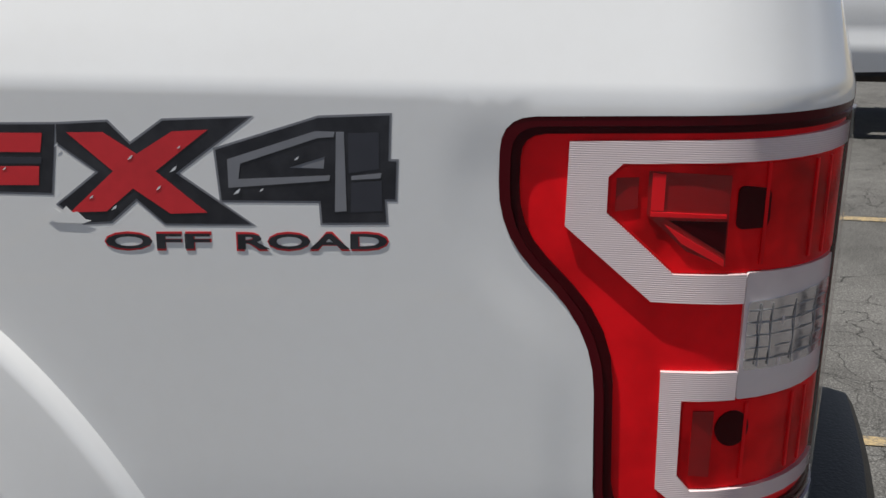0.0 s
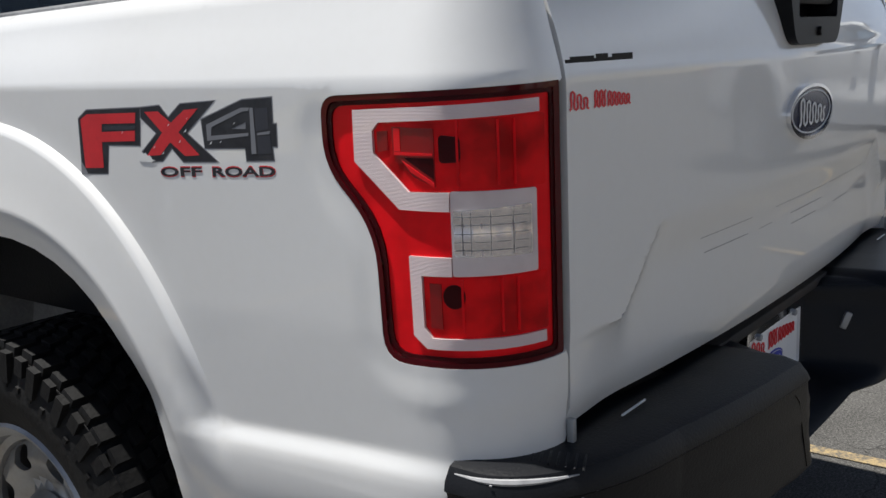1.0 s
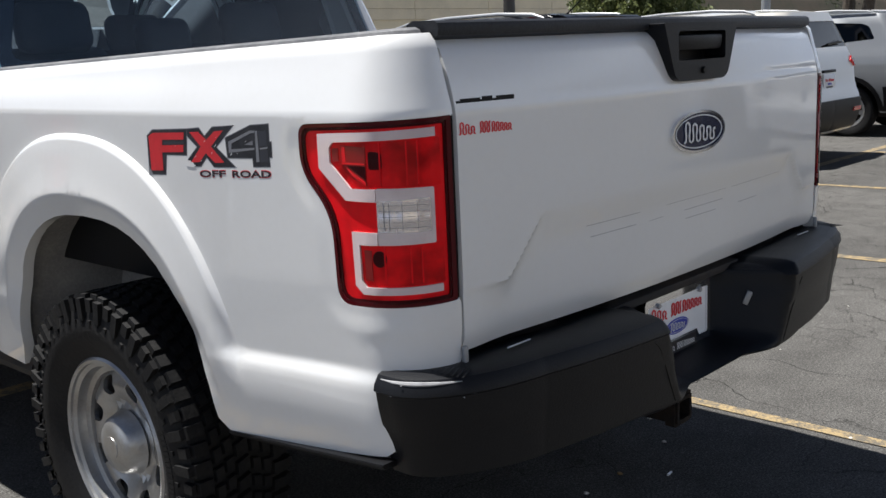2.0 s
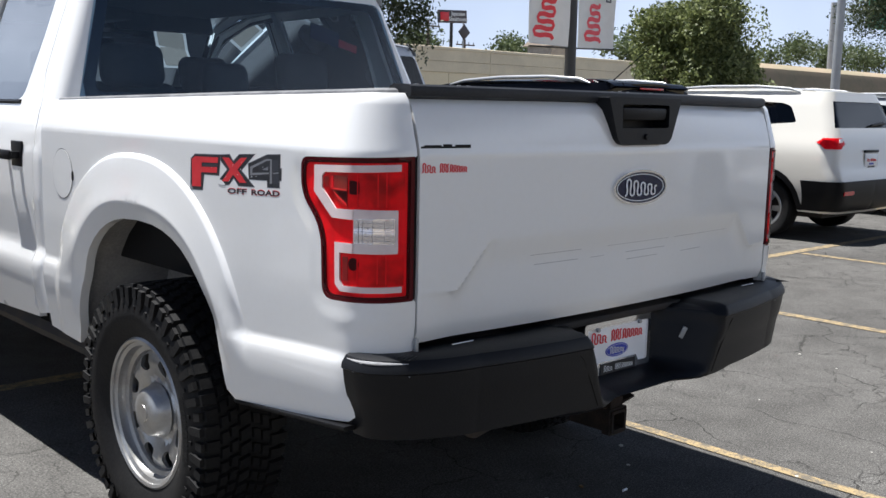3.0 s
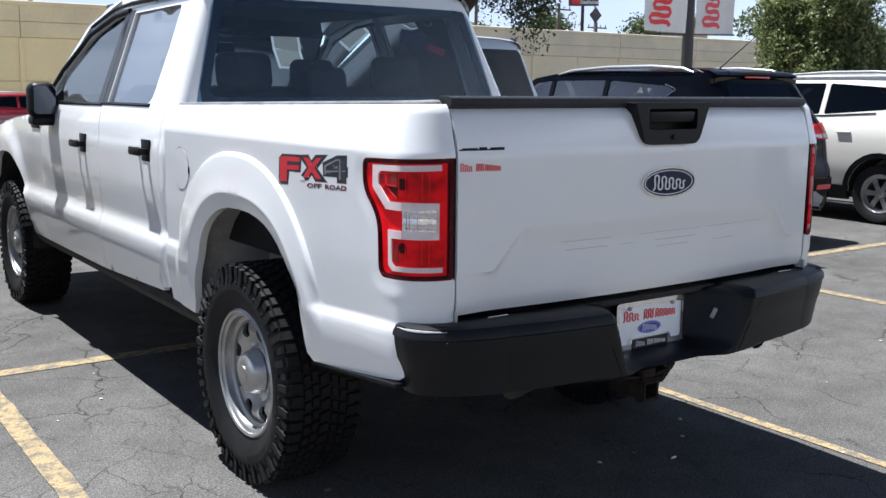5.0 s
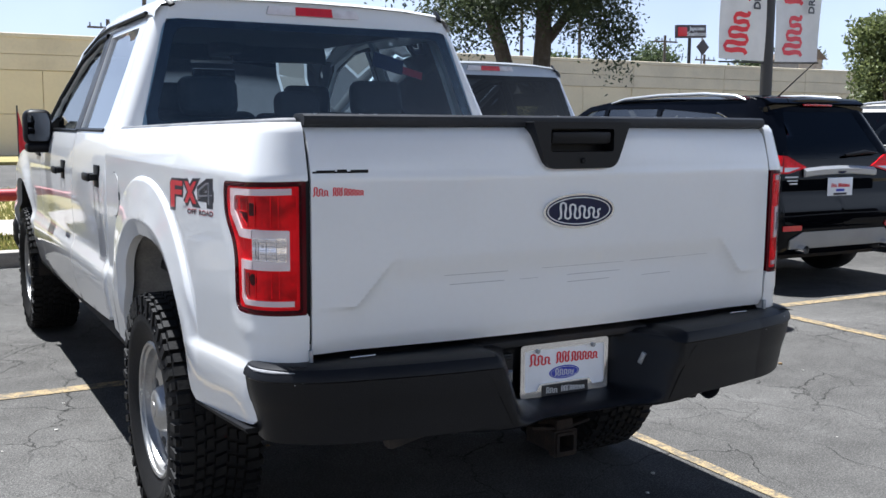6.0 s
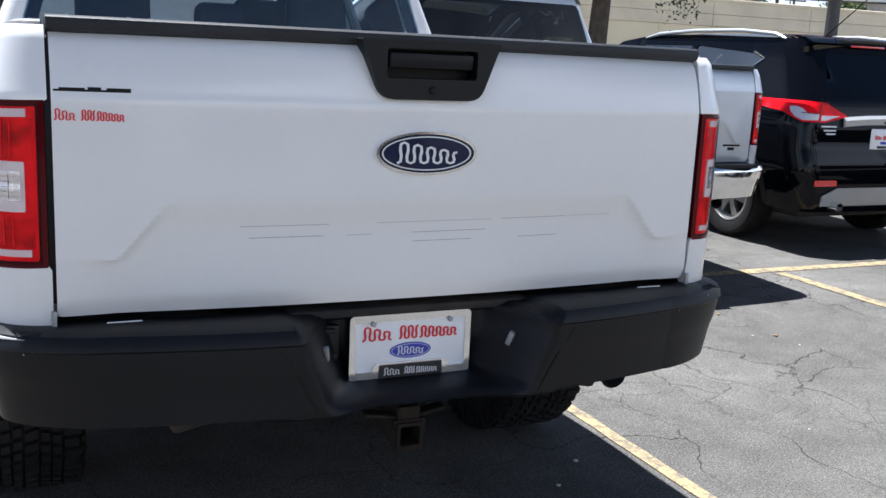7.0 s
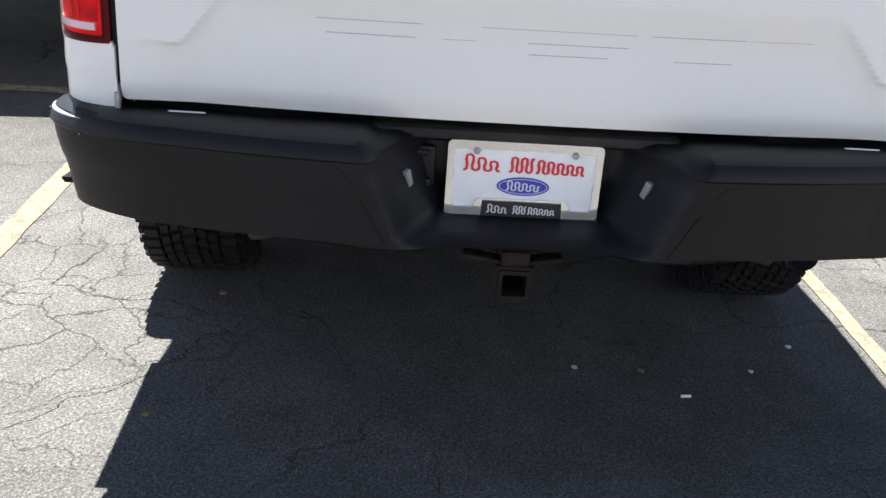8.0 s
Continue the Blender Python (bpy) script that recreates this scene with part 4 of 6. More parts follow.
def bumper(truck, chrome):
    root = new("rear_bumper")
    root.parent = truck
    rings, n = [], 420
    for i in range(n + 1):
        t = -1 + 2 * i / n
        x, y, nx, ny = bumper_plan(t)
        e = smooth(0.30, 0.52, abs(x))
        top, low = 0.792, 0.570 + 0.016 * e
        back = 0.15 + 0.12 * smooth(0.50, 0.40, abs(x))
        ring = []
        rows = [(back, top - 0.004), (0.09, top), (0.035, top), (0.014, top - 0.006), (0.003, top - 0.022), (0.000, top - 0.034), (0.0048, top - 0.039), (0.005, top - 0.07), (0.008, top - 0.10),
                (0.011, 0.68), (0.014, 0.655), (0.015, 0.632), (0.016, 0.620), (0.0165, 0.612), (0.017, 0.605), (0.0175, 0.598), (0.018, 0.592), (0.020, low + 0.014), (0.026, low + 0.009), (0.038, low + 0.003), (0.060, low), (back, low + 0.004)]
        for k, (d, z) in enumerate(rows):
            side_edge = 0.282 - 0.070 * (0.80 - z) / 0.18
            ramp = min(1.0, max(0.0, (side_edge + 0.050 - abs(x)) / 0.115))
            ramp = ramp + 0.5 * (smooth(0, 1, ramp) - ramp)
            p = ramp * (0.040 + 0.146 * smooth(0.585, 0.620, z))
            if k > 0 and 0 < k < len(rows) - 1:
                d = d + p
            d = min(d, 0.23) + 0.022 * smooth(0.66, 0.92, abs(x)) * max(0.0, (0.762 - z) / 0.18) * (1.0 if 0 < k < len(rows) - 1 else 0.0)
            ring.append((x + nx * d, y + ny * d, z - (0.012 * min(1.0, p / 0.05) if k < 4 else 0.0)))
        rings.append(ring)
    part("bumper_bar", loft(rings), CHROME if chrome else PLASTIC, root, "chromed steel bar" if chrome else "")
    if chrome:
        part("step_pad", panel(rounded([(-0.76, -0.09), (0.76, -0.09), (0.76, 0.03), (-0.76, 0.03)], 0.02), lambda u, v, d: (u, v, 0.802 + d), 0.05, (), 0.02), PLASTIC, root)
    for sg in (-1, 1):
        for k in range(7):
            part("corner_ridge", block((0.048 - 0.002 * k, 0.003, 0.0020), (sg * (0.838 + 0.002 * k), -0.006 + 0.011 * k, 0.7917), 0.0008, (0, 0, -sg * 25)), PLASTIC, root)
        line = [(0.362, 0.744, 0.005), (0.346, 0.730, 0.005), (0.308, 0.665, 0.0125), (0.270, 0.592, 0.018)]
        part("seam", loft([[(sg * (x + o), bumper_plan(x / 1.04)[1] + d + k, z) for o, k in ((-0.0018, -0.0012), (0.0018, -0.0012), (0.0018, 0.02), (-0.0018, 0.02))] for x, z, d in line]), TRIM, root)
        part("plate_light", block((0.014, 0.012, 0.036), (sg * 0.232, -0.018, 0.702), 0.002, (0, sg * 22, -sg * 58)), GALV, root, "small pale plate light")
        # pale bar painted in for the latch's reflection under the tailgate
        part("latch_glint", block((0.07, 0.003, 0.003), (sg * 0.655, 0.020, 0.797), 0.001), PALE, root)
        part("hinge_strap", block((0.010, 0.010, 0.045), (sg * 0.789, 0.040, 0.800), 0.002), GALV, root)
    part("plug_cover", join(block((0.075, 0.020, 0.085), (-0.215, 0.058, 0.705), 0.008), block((0.05, 0.012, 0.012), (-0.215, 0.044, 0.735), 0.004), block((0.06, 0.012, 0.02), (-0.215, 0.046, 0.672), 0.005)), PLASTIC, root)
    if not chrome:
        scuffs = bmesh.new()
        rnd = random.Random(23)
        for k in range(9):
            x, y, nx, ny = bumper_plan(rnd.choice((-1, -1, 1)) * rnd.uniform(0.55, 0.97))
            z = 0.792 - rnd.choice((0.014, 0.034, 0.040)) - rnd.uniform(0.0, 0.004)
            scuffs = join(scuffs, block((rnd.uniform(0.002, 0.007), 0.0016, rnd.uniform(0.001, 0.0022)), (x + nx * 0.003, y + ny * 0.003, z), 0.0, (0, rnd.uniform(-30, 30), math.degrees(math.atan2(-nx, ny)))))
        # pale bead on the left corner: scraped edge plus its highlight, as colour
        worn = [bumper_plan(-0.80 - 0.19 * k / 14) for k in range(15)]
        part("worn_highlight_edge", tube([(x + nx * 0.010, y + ny * 0.010, 0.7795) for x, y, nx, ny in worn], [0.001 + 0.0035 * math.sin(math.pi * k / 14) for k in range(15)], 6), SCRATCH, root, "pale scraped corner edge with painted highlight")
        tagged(part("scuff", scuffs, SCRATCH, root, "pale scuff marks"), kind="stuff")
    part("inner_shelf", block((1.56, 0.10, 0.02), (0, 0.09, 0.775), 0.004), UNDER, root)


def plate(truck):
    root = new("dealer_plate")
    root.parent = truck
    at = lambda u, v, d: (u, 0.052 - d, v)
    part("plate_sheet", panel(rounded([(-0.148, 0.612), (0.148, 0.612), (0.148, 0.758), (-0.148, 0.758)], 0.01), at, 0.06, (), 0.003), PLATE_WHITE, root)
    hole = [(-0.137, 0.626), (-0.100, 0.626), (-0.088, 0.645), (0.088, 0.645), (0.100, 0.626), (0.137, 0.626), (0.141, 0.634), (0.141, 0.745), (0.108, 0.747), (0.098, 0.737), (0.088, 0.747),
            (-0.088, 0.747), (-0.098, 0.737), (-0.108, 0.747), (-0.141, 0.745), (-0.141, 0.634)]
    part("plate_frame", panel(rounded([(-0.155, 0.606), (0.155, 0.606), (0.155, 0.764), (-0.155, 0.764)], 0.012), lambda u, v, d: at(u, v, d + 0.006), 0.05, [hole], 0.008), CHROME, root, "chrome plate frame")
    for x in (-0.098, 0.098):
        part("screw", lathe_y(0.0065, 0.004, (x, 0.044, 0.7435)), GALV, root)
    part("tag", panel([(-0.082, 0.609), (0.082, 0.609), (0.080, 0.641), (-0.080, 0.641)], lambda u, v, d: at(u, v, d + 0.0085), 0.05, (), 0.002), DECAL_BLACK, root, "black tag")
    flourish("red_mark", MARK, -0.122, 0.120, 0.701, 0.733, 0.0026, lambda u, v, d: at(u, v, d + 0.0018), RED_INK, root, "red wavy printed strokes")
    flourish("pale_mark", MARK, -0.070, 0.068, 0.617, 0.634, 0.0014, lambda u, v, d: at(u, v, d + 0.0108), PALE, root, "pale wavy printed strokes")
    part("oval_mark", panel(ellipse(0, 0.672, 0.053, 0.0195), lambda u, v, d: at(u, v, d + 0.0016), 0.02, (), 0.001), BRIGHT_BLUE, root, "blue oval mark")
    part("oval_line", panel(ellipse(0, 0.672, 0.049, 0.0160), lambda u, v, d: at(u, v, d + 0.0026), 0.02, [ellipse(0, 0.672, 0.0475, 0.0148)], 0.0005), PALE, root)
    flourish("oval_stroke", SHORT_MARK, -0.034, 0.034, 0.663, 0.683, 0.0016, lambda u, v, d: at(u, v, d + 0.0028), PALE, root)


def lathe_y(r, depth, at, n=16):
    bm = lathe([(0.0, depth), (r * 0.8, depth), (r, depth * 0.6), (r, -depth)], n)
    bmesh.ops.rotate(bm, cent=(0, 0, 0), matrix=Matrix.Rotation(-math.pi / 2, 3, "Z"), verts=bm.verts)
    bmesh.ops.translate(bm, vec=at, verts=bm.verts)
    return bm


def tailgate(truck, paint, full):
    root = part("tailgate", panel(rounded([(-0.7825, 0.806), (0.7825, 0.806), (0.7825, 1.386), (-0.7825, 1.386)], 0.010), tailgate_fn, 0.017, [[(-0.115, 1.306), (0.115, 1.306), (0.115, 1.378), (-0.115, 1.378)]], 0.05, rows=(1.248, 1.256, 1.264), crease=[(-0.78 + 0.011 * k, trap(-0.78 + 0.011 * k) + o) for k in range(143) for o in (0.006, 0.0005, -0.006, -0.014)]), paint, truck)
    lift = lambda k: (lambda u, v, d: tailgate_fn(u, v, d + k))
    flat = lambda k: (lambda u, v, d: (u, tailgate_fn(u, 1.24, 0)[1] - k - d, v))
    part("handle_plate", panel(rounded([(-0.167, 1.394), (0.167, 1.394), (0.119, 1.266), (-0.119, 1.266)], [0.004, 0.004, 0.03, 0.03]), flat(0.012), 0.03,
                               [rounded([(-0.108, 1.376), (0.108, 1.376), (0.108, 1.312), (-0.108, 1.312)], 0.008)], 0.07), PLASTIC, root)
    part("handle_recess", block((0.23, 0.008, 0.075), (0, 0.045, 1.344), 0.0), TRIM, root)
    part("pull_handle", block((0.204, 0.028, 0.036), (0, 0.004, 1.352), 0.008, (8, 0, 0)), PLASTIC, root)
    rings = []
    for i in range(41):
        x = -0.787 + 1.574 * i / 40
        y = tailgate_fn(x, 1.30, 0)[1] - 0.004
        rings.append([(x, y + a, z) for a, z in ((0.036, 1.379), (0.024, 1.383), (0.021, 1.396), (0.024, 1.405), (0.032, 1.4095), (0.085, 1.411), (0.10, 1.404), (0.10, 1.37), (0.06, 1.37))])
    part("top_cap", loft(rings), CAP, root, "scuffed black plastic top cap")
    for sg in (-1, 1):
        # dark filler strip that gives the tailgate gap its shade
        part("gap_shade", loft([[(sg * (0.7868 + a), tailgate_fn(0.782, z, 0)[1] + 0.010 + b, z) for a, b in ((-0.008, 0.0), (0.008, 0.0), (0.008, 0.02), (-0.008, 0.02))] for z in (0.835, 1.0, 1.25, 1.265, 1.30, 1.335, 1.365, 1.38)]), TRIM, root)
    part("lock", lathe_y(0.008, 0.004, (0.0, tailgate_fn(0, 1.24, 0)[1] - 0.014, 1.288)), TRIM, root)
    if not full:
        for x0, x1, z0, z1 in ((0.575, 0.705, 0.905, 0.917), (0.615, 0.665, 0.880, 0.898)):
            part("badge_bar", panel([(x0, z0), (x1, z0), (x1, z1), (x0, z1)], lift(0.001), 0.05, (), 0.001), TRIM, root, "small black badge bar")
    part("inner_skin", block((1.57, 0.02, 0.56), (0, 0.115, 1.10), 0.004), paint, root)
    em = part("emblem_rim", panel(ellipse(-0.003, 1.148, 0.122, 0.049), lift(0.008), 0.02, [ellipse(-0.003, 1.148, 0.1155, 0.0432)], 0.012), CHROME, root, "chrome oval rim")
    part("emblem_field", panel(ellipse(-0.003, 1.148, 0.116, 0.0436), lift(0.005), 0.02, (), 0.006), BLUE, em, "dark blue oval field")
    part("emblem_line", panel(ellipse(-0.003, 1.148, 0.1090, 0.0385), lift(0.0065), 0.02, [ellipse(-0.003, 1.148, 0.1055, 0.0357)], 0.001), PALE, em)
    flourish("emblem_stroke", SHORT_MARK, -0.076, 0.070, 1.126, 1.171, 0.0031, lift(0.0075), PALE, em, "pale wavy stroke")
    if full:
        for x0, x1, z0, z1 in ((-0.778, -0.634, 1.2605, 1.2680), (-0.768, -0.720, 1.2680, 1.2712), (-0.715, -0.690, 1.2680, 1.2730), (-0.680, -0.634, 1.2680, 1.2720)):
            part("trim_badge_bar", panel([(x0, z0), (x1, z0), (x1, z1), (x0, z1)], flat(-0.004), 0.05, (), 0.006), TRIM, root, "black badge bar")
        flourish("red_mark", MARK, -0.778, -0.648, 1.208, 1.229, 0.0015, lift(0.0012), RED_INK, root, "red wavy sticker strokes")
        marks = bmesh.new()
        for x0, x1, z, w in ((-0.415, -0.22, 0.987, 0.0012), (-0.397, -0.23, 0.961, 0.0014), (-0.11, 0.18, 0.989, 0.0009), (-0.023, 0.168, 0.964, 0.0013), (-0.02, 0.13, 0.943, 0.0013),
                             (0.255, 0.368, 0.944, 0.0012), (0.208, 0.388, 0.990, 0.0012), (-0.18, -0.12, 0.962, 0.0009), (0.40, 0.52, 0.991, 0.0008)):
            marks = join(marks, panel([(x0, z), (x1, z + 0.001), (x1, z + 0.001 + w), (x0, z + w)], lift(0.0006), 0.03, (), 0.0003))
        tagged(part("scratch", marks, SCRATCH, root, "fine grey scratches"), kind="stuff")
        dots = bmesh.new()
        for k in range(16):
            x, y = random.uniform(-0.75, 0.75), random.uniform(0.04, 0.10)
            dots = join(dots, block((random.uniform(0.004, 0.012), random.uniform(0.003, 0.007), 0.0008), (x, y + tailgate_fn(x, 1.3, 0)[1] * 0.6, 1.4106)))
        tagged(part("speck", dots, PALE, root, "pale chipped specks"), kind="stuff")
    return root


def pickup(at, paint, label, group, full=True, chrome=False):
    t = thing("pickup_truck", label, "pickup truck", at, group=group)
    fine = 0.019 if full else 0.05
    # bed sides
    S1 = s_of(1.872)
    for side in (-1, 1):
        top = [(S1 * k / 12, 1.390 - 0.0195 * max(0.0, bed_plan(S1 * k / 12)[1])) for k in range(13)]
        loop = [(0.0, 0.80), (0.0, 0.906)] + [(s, z) for s, z in LAMP_EDGE[::-1]] + [(0.0, 1.2475)] + top + [(S1, 0.545), (s_of(1.62), 0.53)]
        loop += [(s_of(y), z) for y, z in arch(1.115, 0.535, 0.57)] + [(s_of(0.60), 0.567), (s_of(0.25), 0.605), (0.16, 0.622), (0.05, 0.70)]
        loop = [p for i, p in enumerate(loop) if math.dist(p, loop[i - 1]) > 1e-4]
        bed = part("bed_side", panel(loop, bed_fn(side), fine, (), 0.03, rows=[0.716 + 0.006 * k for k in range(20)], crease=flare_line() + [(S1 * k / 110, 1.390 - 0.0195 * max(0.0, bed_plan(S1 * k / 110)[1]) - o) for k in range(1, 110) for o in (0.006, 0.015, 0.028, 0.045)] + [(S1 * k / 110, z) for k in range(1, 110) for z in (1.246, 1.254, 1.262, 1.270)] + [p for d in (0.004, 0.012, 0.018, 0.024, 0.031, 0.038, 0.046, 0.052) for p in densify(widened(LAMP_EDGE, d), 0.008) if 0.05 < p[0] and p[1] < 1.243] if full else ()), paint, t)
        rings = []
        for k in range(25):
            s = 0.01 + (S1 - 0.02) * k / 24
            x, y, nx, ny = bed_plan(s)
            z = 1.390 - 0.0195 * max(0.0, y)
            rings.append([(-side * (x + nx * o), y + ny * o, z + dz) for o, dz in ((-0.058, -0.004), (-0.062, 0.006), (-0.075, 0.011), (-0.12, 0.011), (-0.13, 0.0), (-0.13, -0.03), (-0.09, -0.03))])
        part("rail_cap", loft(rings), RAIL, bed, "sun-bleached grey rail cap")
        part("lower_edge", loft([[(side * 0.935, y, z), (side * 0.936, y, z - 0.004), (side * 0.93, y, z - 0.012), (side * 0.90, y, z - 0.012), (side * 0.90, y, z)] for y, z in ((0.61, 0.570), (0.35, 0.594), (0.122, 0.617))]), TRIM, bed)
        lamp(t, side)
        # inner bed wall and wheel liner
        part("bed_inner_wall", block((0.03, 1.70, 0.52), (side * 0.80, 0.98, 1.09), 0.004), PLASTIC if full else UNDER, bed)
        ln = []
        for k in range(19):
            a = math.pi * (k / 18)
            ln.append([(side * xx, 1.115 + 0.515 * math.copysign(abs(math.cos(a)) ** 0.8, math.cos(a)), max(0.56, 0.42 + 0.61 * math.sin(a) ** 0.8)) for xx in (0.928, 0.90, 0.80, 0.62)])
        part("wheel_liner", loft(ln, False, False), LINER, bed)
        part("liner_wall", panel([(0.62, 0.45), (0.62, 0.95), (0.85, 1.05), (1.4, 1.05), (1.62, 0.95), (1.62, 0.45)], lambda u, v, d, k=side: (k * (0.62 + d), u, v), 0.1, (), 0.01), LINER, bed)
        wheel(t, (side * 0.825, AXLE_R, HUB_Z), side, style="chrome" if chrome else "steel", count=56 if full else 36)
        wheel(t, (side * 0.825, AXLE_F, HUB_Z), side, style="chrome" if chrome else "steel", count=56 if full else 0)
        # cab side
        cf = cab_fn(side)
        rw = rounded([(2.205, 1.355), (2.20, 1.60), (2.215, 1.79), (2.845, 1.785), (2.825, 1.335)], [0.05, 0.0, 0.03, 0.01, 0.01])
        rd = part("rear_door", panel([(1.978, 0.56), (1.976, 0.9), (1.978, 1.25), (2.005, 1.34), (2.07, 1.46), (2.09, 1.62), (2.10, 1.80), (2.14, 1.835), (2.905, 1.83), (2.885, 1.33), (2.835, 1.2), (2.815, 0.8), (2.805, 0.525)], cf, fine * 1.4, [rw], 0.025), paint, t)
        part("window_pane", panel(rw, lambda u, v, d: cf(u, v, d - 0.014), 0.15, (), 0.004), SIDE_GLASS, rd, "tinted side window").visible_shadow = False
        fw = rounded([(2.985, 1.335), (2.99, 1.785), (3.16, 1.775), (3.50, 1.69), (3.83, 1.50), (3.93, 1.40), (3.95, 1.345)], [0.01, 0.01, 0.1, 0.1, 0.05, 0.02, 0.01])
        fd = part("front_door", panel([(2.812, 0.525), (2.822, 0.8), (2.842, 1.2), (2.892, 1.33), (2.912, 1.83), (3.16, 1.815), (3.54, 1.735), (3.93, 1.50), (4.06, 1.37), (4.03, 1.27), (3.985, 1.2), (3.965, 0.75), (3.93, 0.505)], cf, fine * 1.4, [fw], 0.025), paint, t)
        part("window_pane", panel(fw, lambda u, v, d: cf(u, v, d - 0.014), 0.15, (), 0.004), FRONT_GLASS, fd, "clear front side window").visible_shadow = False
        for door, strip in ((rd, [(2.838, 1.335), (2.858, 1.80), (2.912, 1.80), (2.892, 1.335)]), (fd, [(2.897, 1.335), (2.917, 1.80), (2.985, 1.79), (2.978, 1.335)])):
            part("pillar_trim", panel(strip, lambda u, v, d: cf(u, v, d + 0.003), 0.1, (), 0.008), GREY_TRIM, door, "faded black pillar trim")
        for door, y0, y1, z in ((rd, 2.21, 2.885, 1.346), (fd, 2.90, 3.96, 1.338)):
            part("belt_trim", loft([[(side * (curve_at(CAB_X, z) + o), y, z - 0.004 * (y - y0) + dz) for o, dz in ((0.006, -0.008), (0.010, 0.0), (0.004, 0.008), (-0.012, 0.006), (-0.012, -0.008))] for y in (y0, (y0 + y1) / 2, y1)]), TRIM, door)
        part("frame_trim", tube([cf(y, z, 0.004) for y, z in ((2.93, 1.80), (3.16, 1.785), (3.5, 1.705), (3.83, 1.515), (3.97, 1.385))], 0.014, 8), TRIM, fd)
        for door, yh, zh in ((rd, 2.165, 1.150), (fd, 3.135, 1.135)):
            x = curve_at(CAB_X, zh)
            h = part("door_handle", block((0.016, 0.150, 0.036), (side * (x + 0.038), yh, zh), 0.010), TRIM, door, "black pull handle")
            part("handle_back", block((0.010, 0.105, 0.095), (side * (x - 0.001), yh - 0.035, zh + 0.004), 0.004), TRIM, h)
            for dy in (-0.055, 0.055):
                part("handle_foot", block((0.04, 0.026, 0.028), (side * (x + 0.018), yh + dy, zh), 0.006), TRIM, h)
        pf = pillar_fn(side)
        part("cab_corner", panel([(-0.06, 0.60), (0.116, 0.575), (0.116, 1.25), (0.138, 1.33), (0.177, 1.46), (0.160, 1.62), (0.129, 1.80), (0.160, 1.845), (0.118, 1.865), (-0.010, 1.865), (-0.002, 1.81), (-0.035, 1.42), (-0.06, 1.36)], pf, fine, (), 0.012), paint, t)
        if full and side < 0:
            part("fuel_door", panel(ellipse(s_of(1.69), 1.108, 0.082, 0.083, 28), lambda s, z, d: bed_fn(side)(s, z, d + 0.0015), 0.03, (), 0.004), paint, bed)
            part("fuel_door_gap", panel(ellipse(s_of(1.69), 1.108, 0.0845, 0.0855, 28), lambda s, z, d: bed_fn(side)(s, z, d + 0.0006), 0.03, [ellipse(s_of(1.69), 1.108, 0.0815, 0.0825, 28)], 0.0004), GREY_TRIM, bed)
            part("fuel_latch", panel(ellipse(s_of(1.605), 1.105, 0.006, 0.016, 10), lambda s, z, d: bed_fn(side)(s, z, d + 0.003), 0.01, (), 0.003), TRIM, bed)
        fa = arch(4.81, 0.53, 0.53)[::-1]
        part("front_fender", panel([(3.935, 0.505), (3.97, 0.75), (3.992, 1.2), (4.04, 1.262), (4.6, 1.225), (5.2, 1.15), (5.55, 1.05), (5.66, 0.9), (5.66, 0.62), (5.32, 0.55)][::1] + fa[::-1] + [(4.30, 0.50)], cf, fine * 1.6, (), 0.03), paint, t)
        part("fender_badge", block((0.006, 0.19, 0.036), (side * 0.938, 4.10, 1.195), 0.002), TRIM, t, "black fender badge bar")
        ln = []
        for k in range(15):
            a = math.pi * (k / 14)
            ln.append([(side * xx, 4.81 + 0.50 * math.copysign(abs(math.cos(a)) ** 0.8, math.cos(a)), 0.42 + 0.58 * math.sin(a) ** 0.8) for xx in (0.94, 0.80, 0.62)])
        part("front_liner", loft(ln, False, False), UNDER, t)
        part("rocker", loft([[(side * 0.915, y, 0.545), (side * 0.925, y, 0.51), (side * 0.88, y, 0.46), (side * 0.70, y, 0.46), (side * 0.70, y, 0.55)] for y in (1.60, 1.9, 2.8, 3.9, 4.30)]), UNDER, t)
        # mirror
        mr = new("door_mirror")
        mr.parent = t
        part("mirror_shell", join(block((0.150, 0.13, 0.200), (side * 0.975, 3.76, 1.345), 0.045, (0, 0, 0), 4)), TRIM, mr)
        part("mirror_shelf", block((0.14, 0.13, 0.055), (side * 0.970, 3.76, 1.232), 0.02, (0, 0, 0), 3), TRIM, mr)
        part("mirror_glass", panel(rounded([(0.918, 1.27), (1.034, 1.27), (1.034, 1.425), (0.918, 1.425)], 0.025), lambda u, v, d, k=side: (k * u, 3.676 - 0.18 * (v - 1.35) - d, v), 0.08, (), 0.003), MIRROR, mr)
        part("mirror_arm", loft([[(side * x, 3.78 + a, z + b) for a, b in ((-0.05, -0.05), (0.05, -0.05), (0.05, 0.05), (-0.05, 0.05))] for x, z in ((0.95, 1.29), (0.91, 1.31), (0.86, 1.36))]), TRIM, mr)
        # A pillar
        part("windscreen_pillar", loft([[(side * (x - a), y + b, z) for a, b in ((0, 0), (0.0, 0.05), (0.07, 0.07), (0.08, 0.0))] for x, y, z in ((0.705, 3.12, 1.86), (0.745, 3.52, 1.755), (0.80, 3.92, 1.52), (0.86, 4.20, 1.34), (0.90, 4.38, 1.22))]), paint, t)
    # roof, rear header, glass
    rings = []
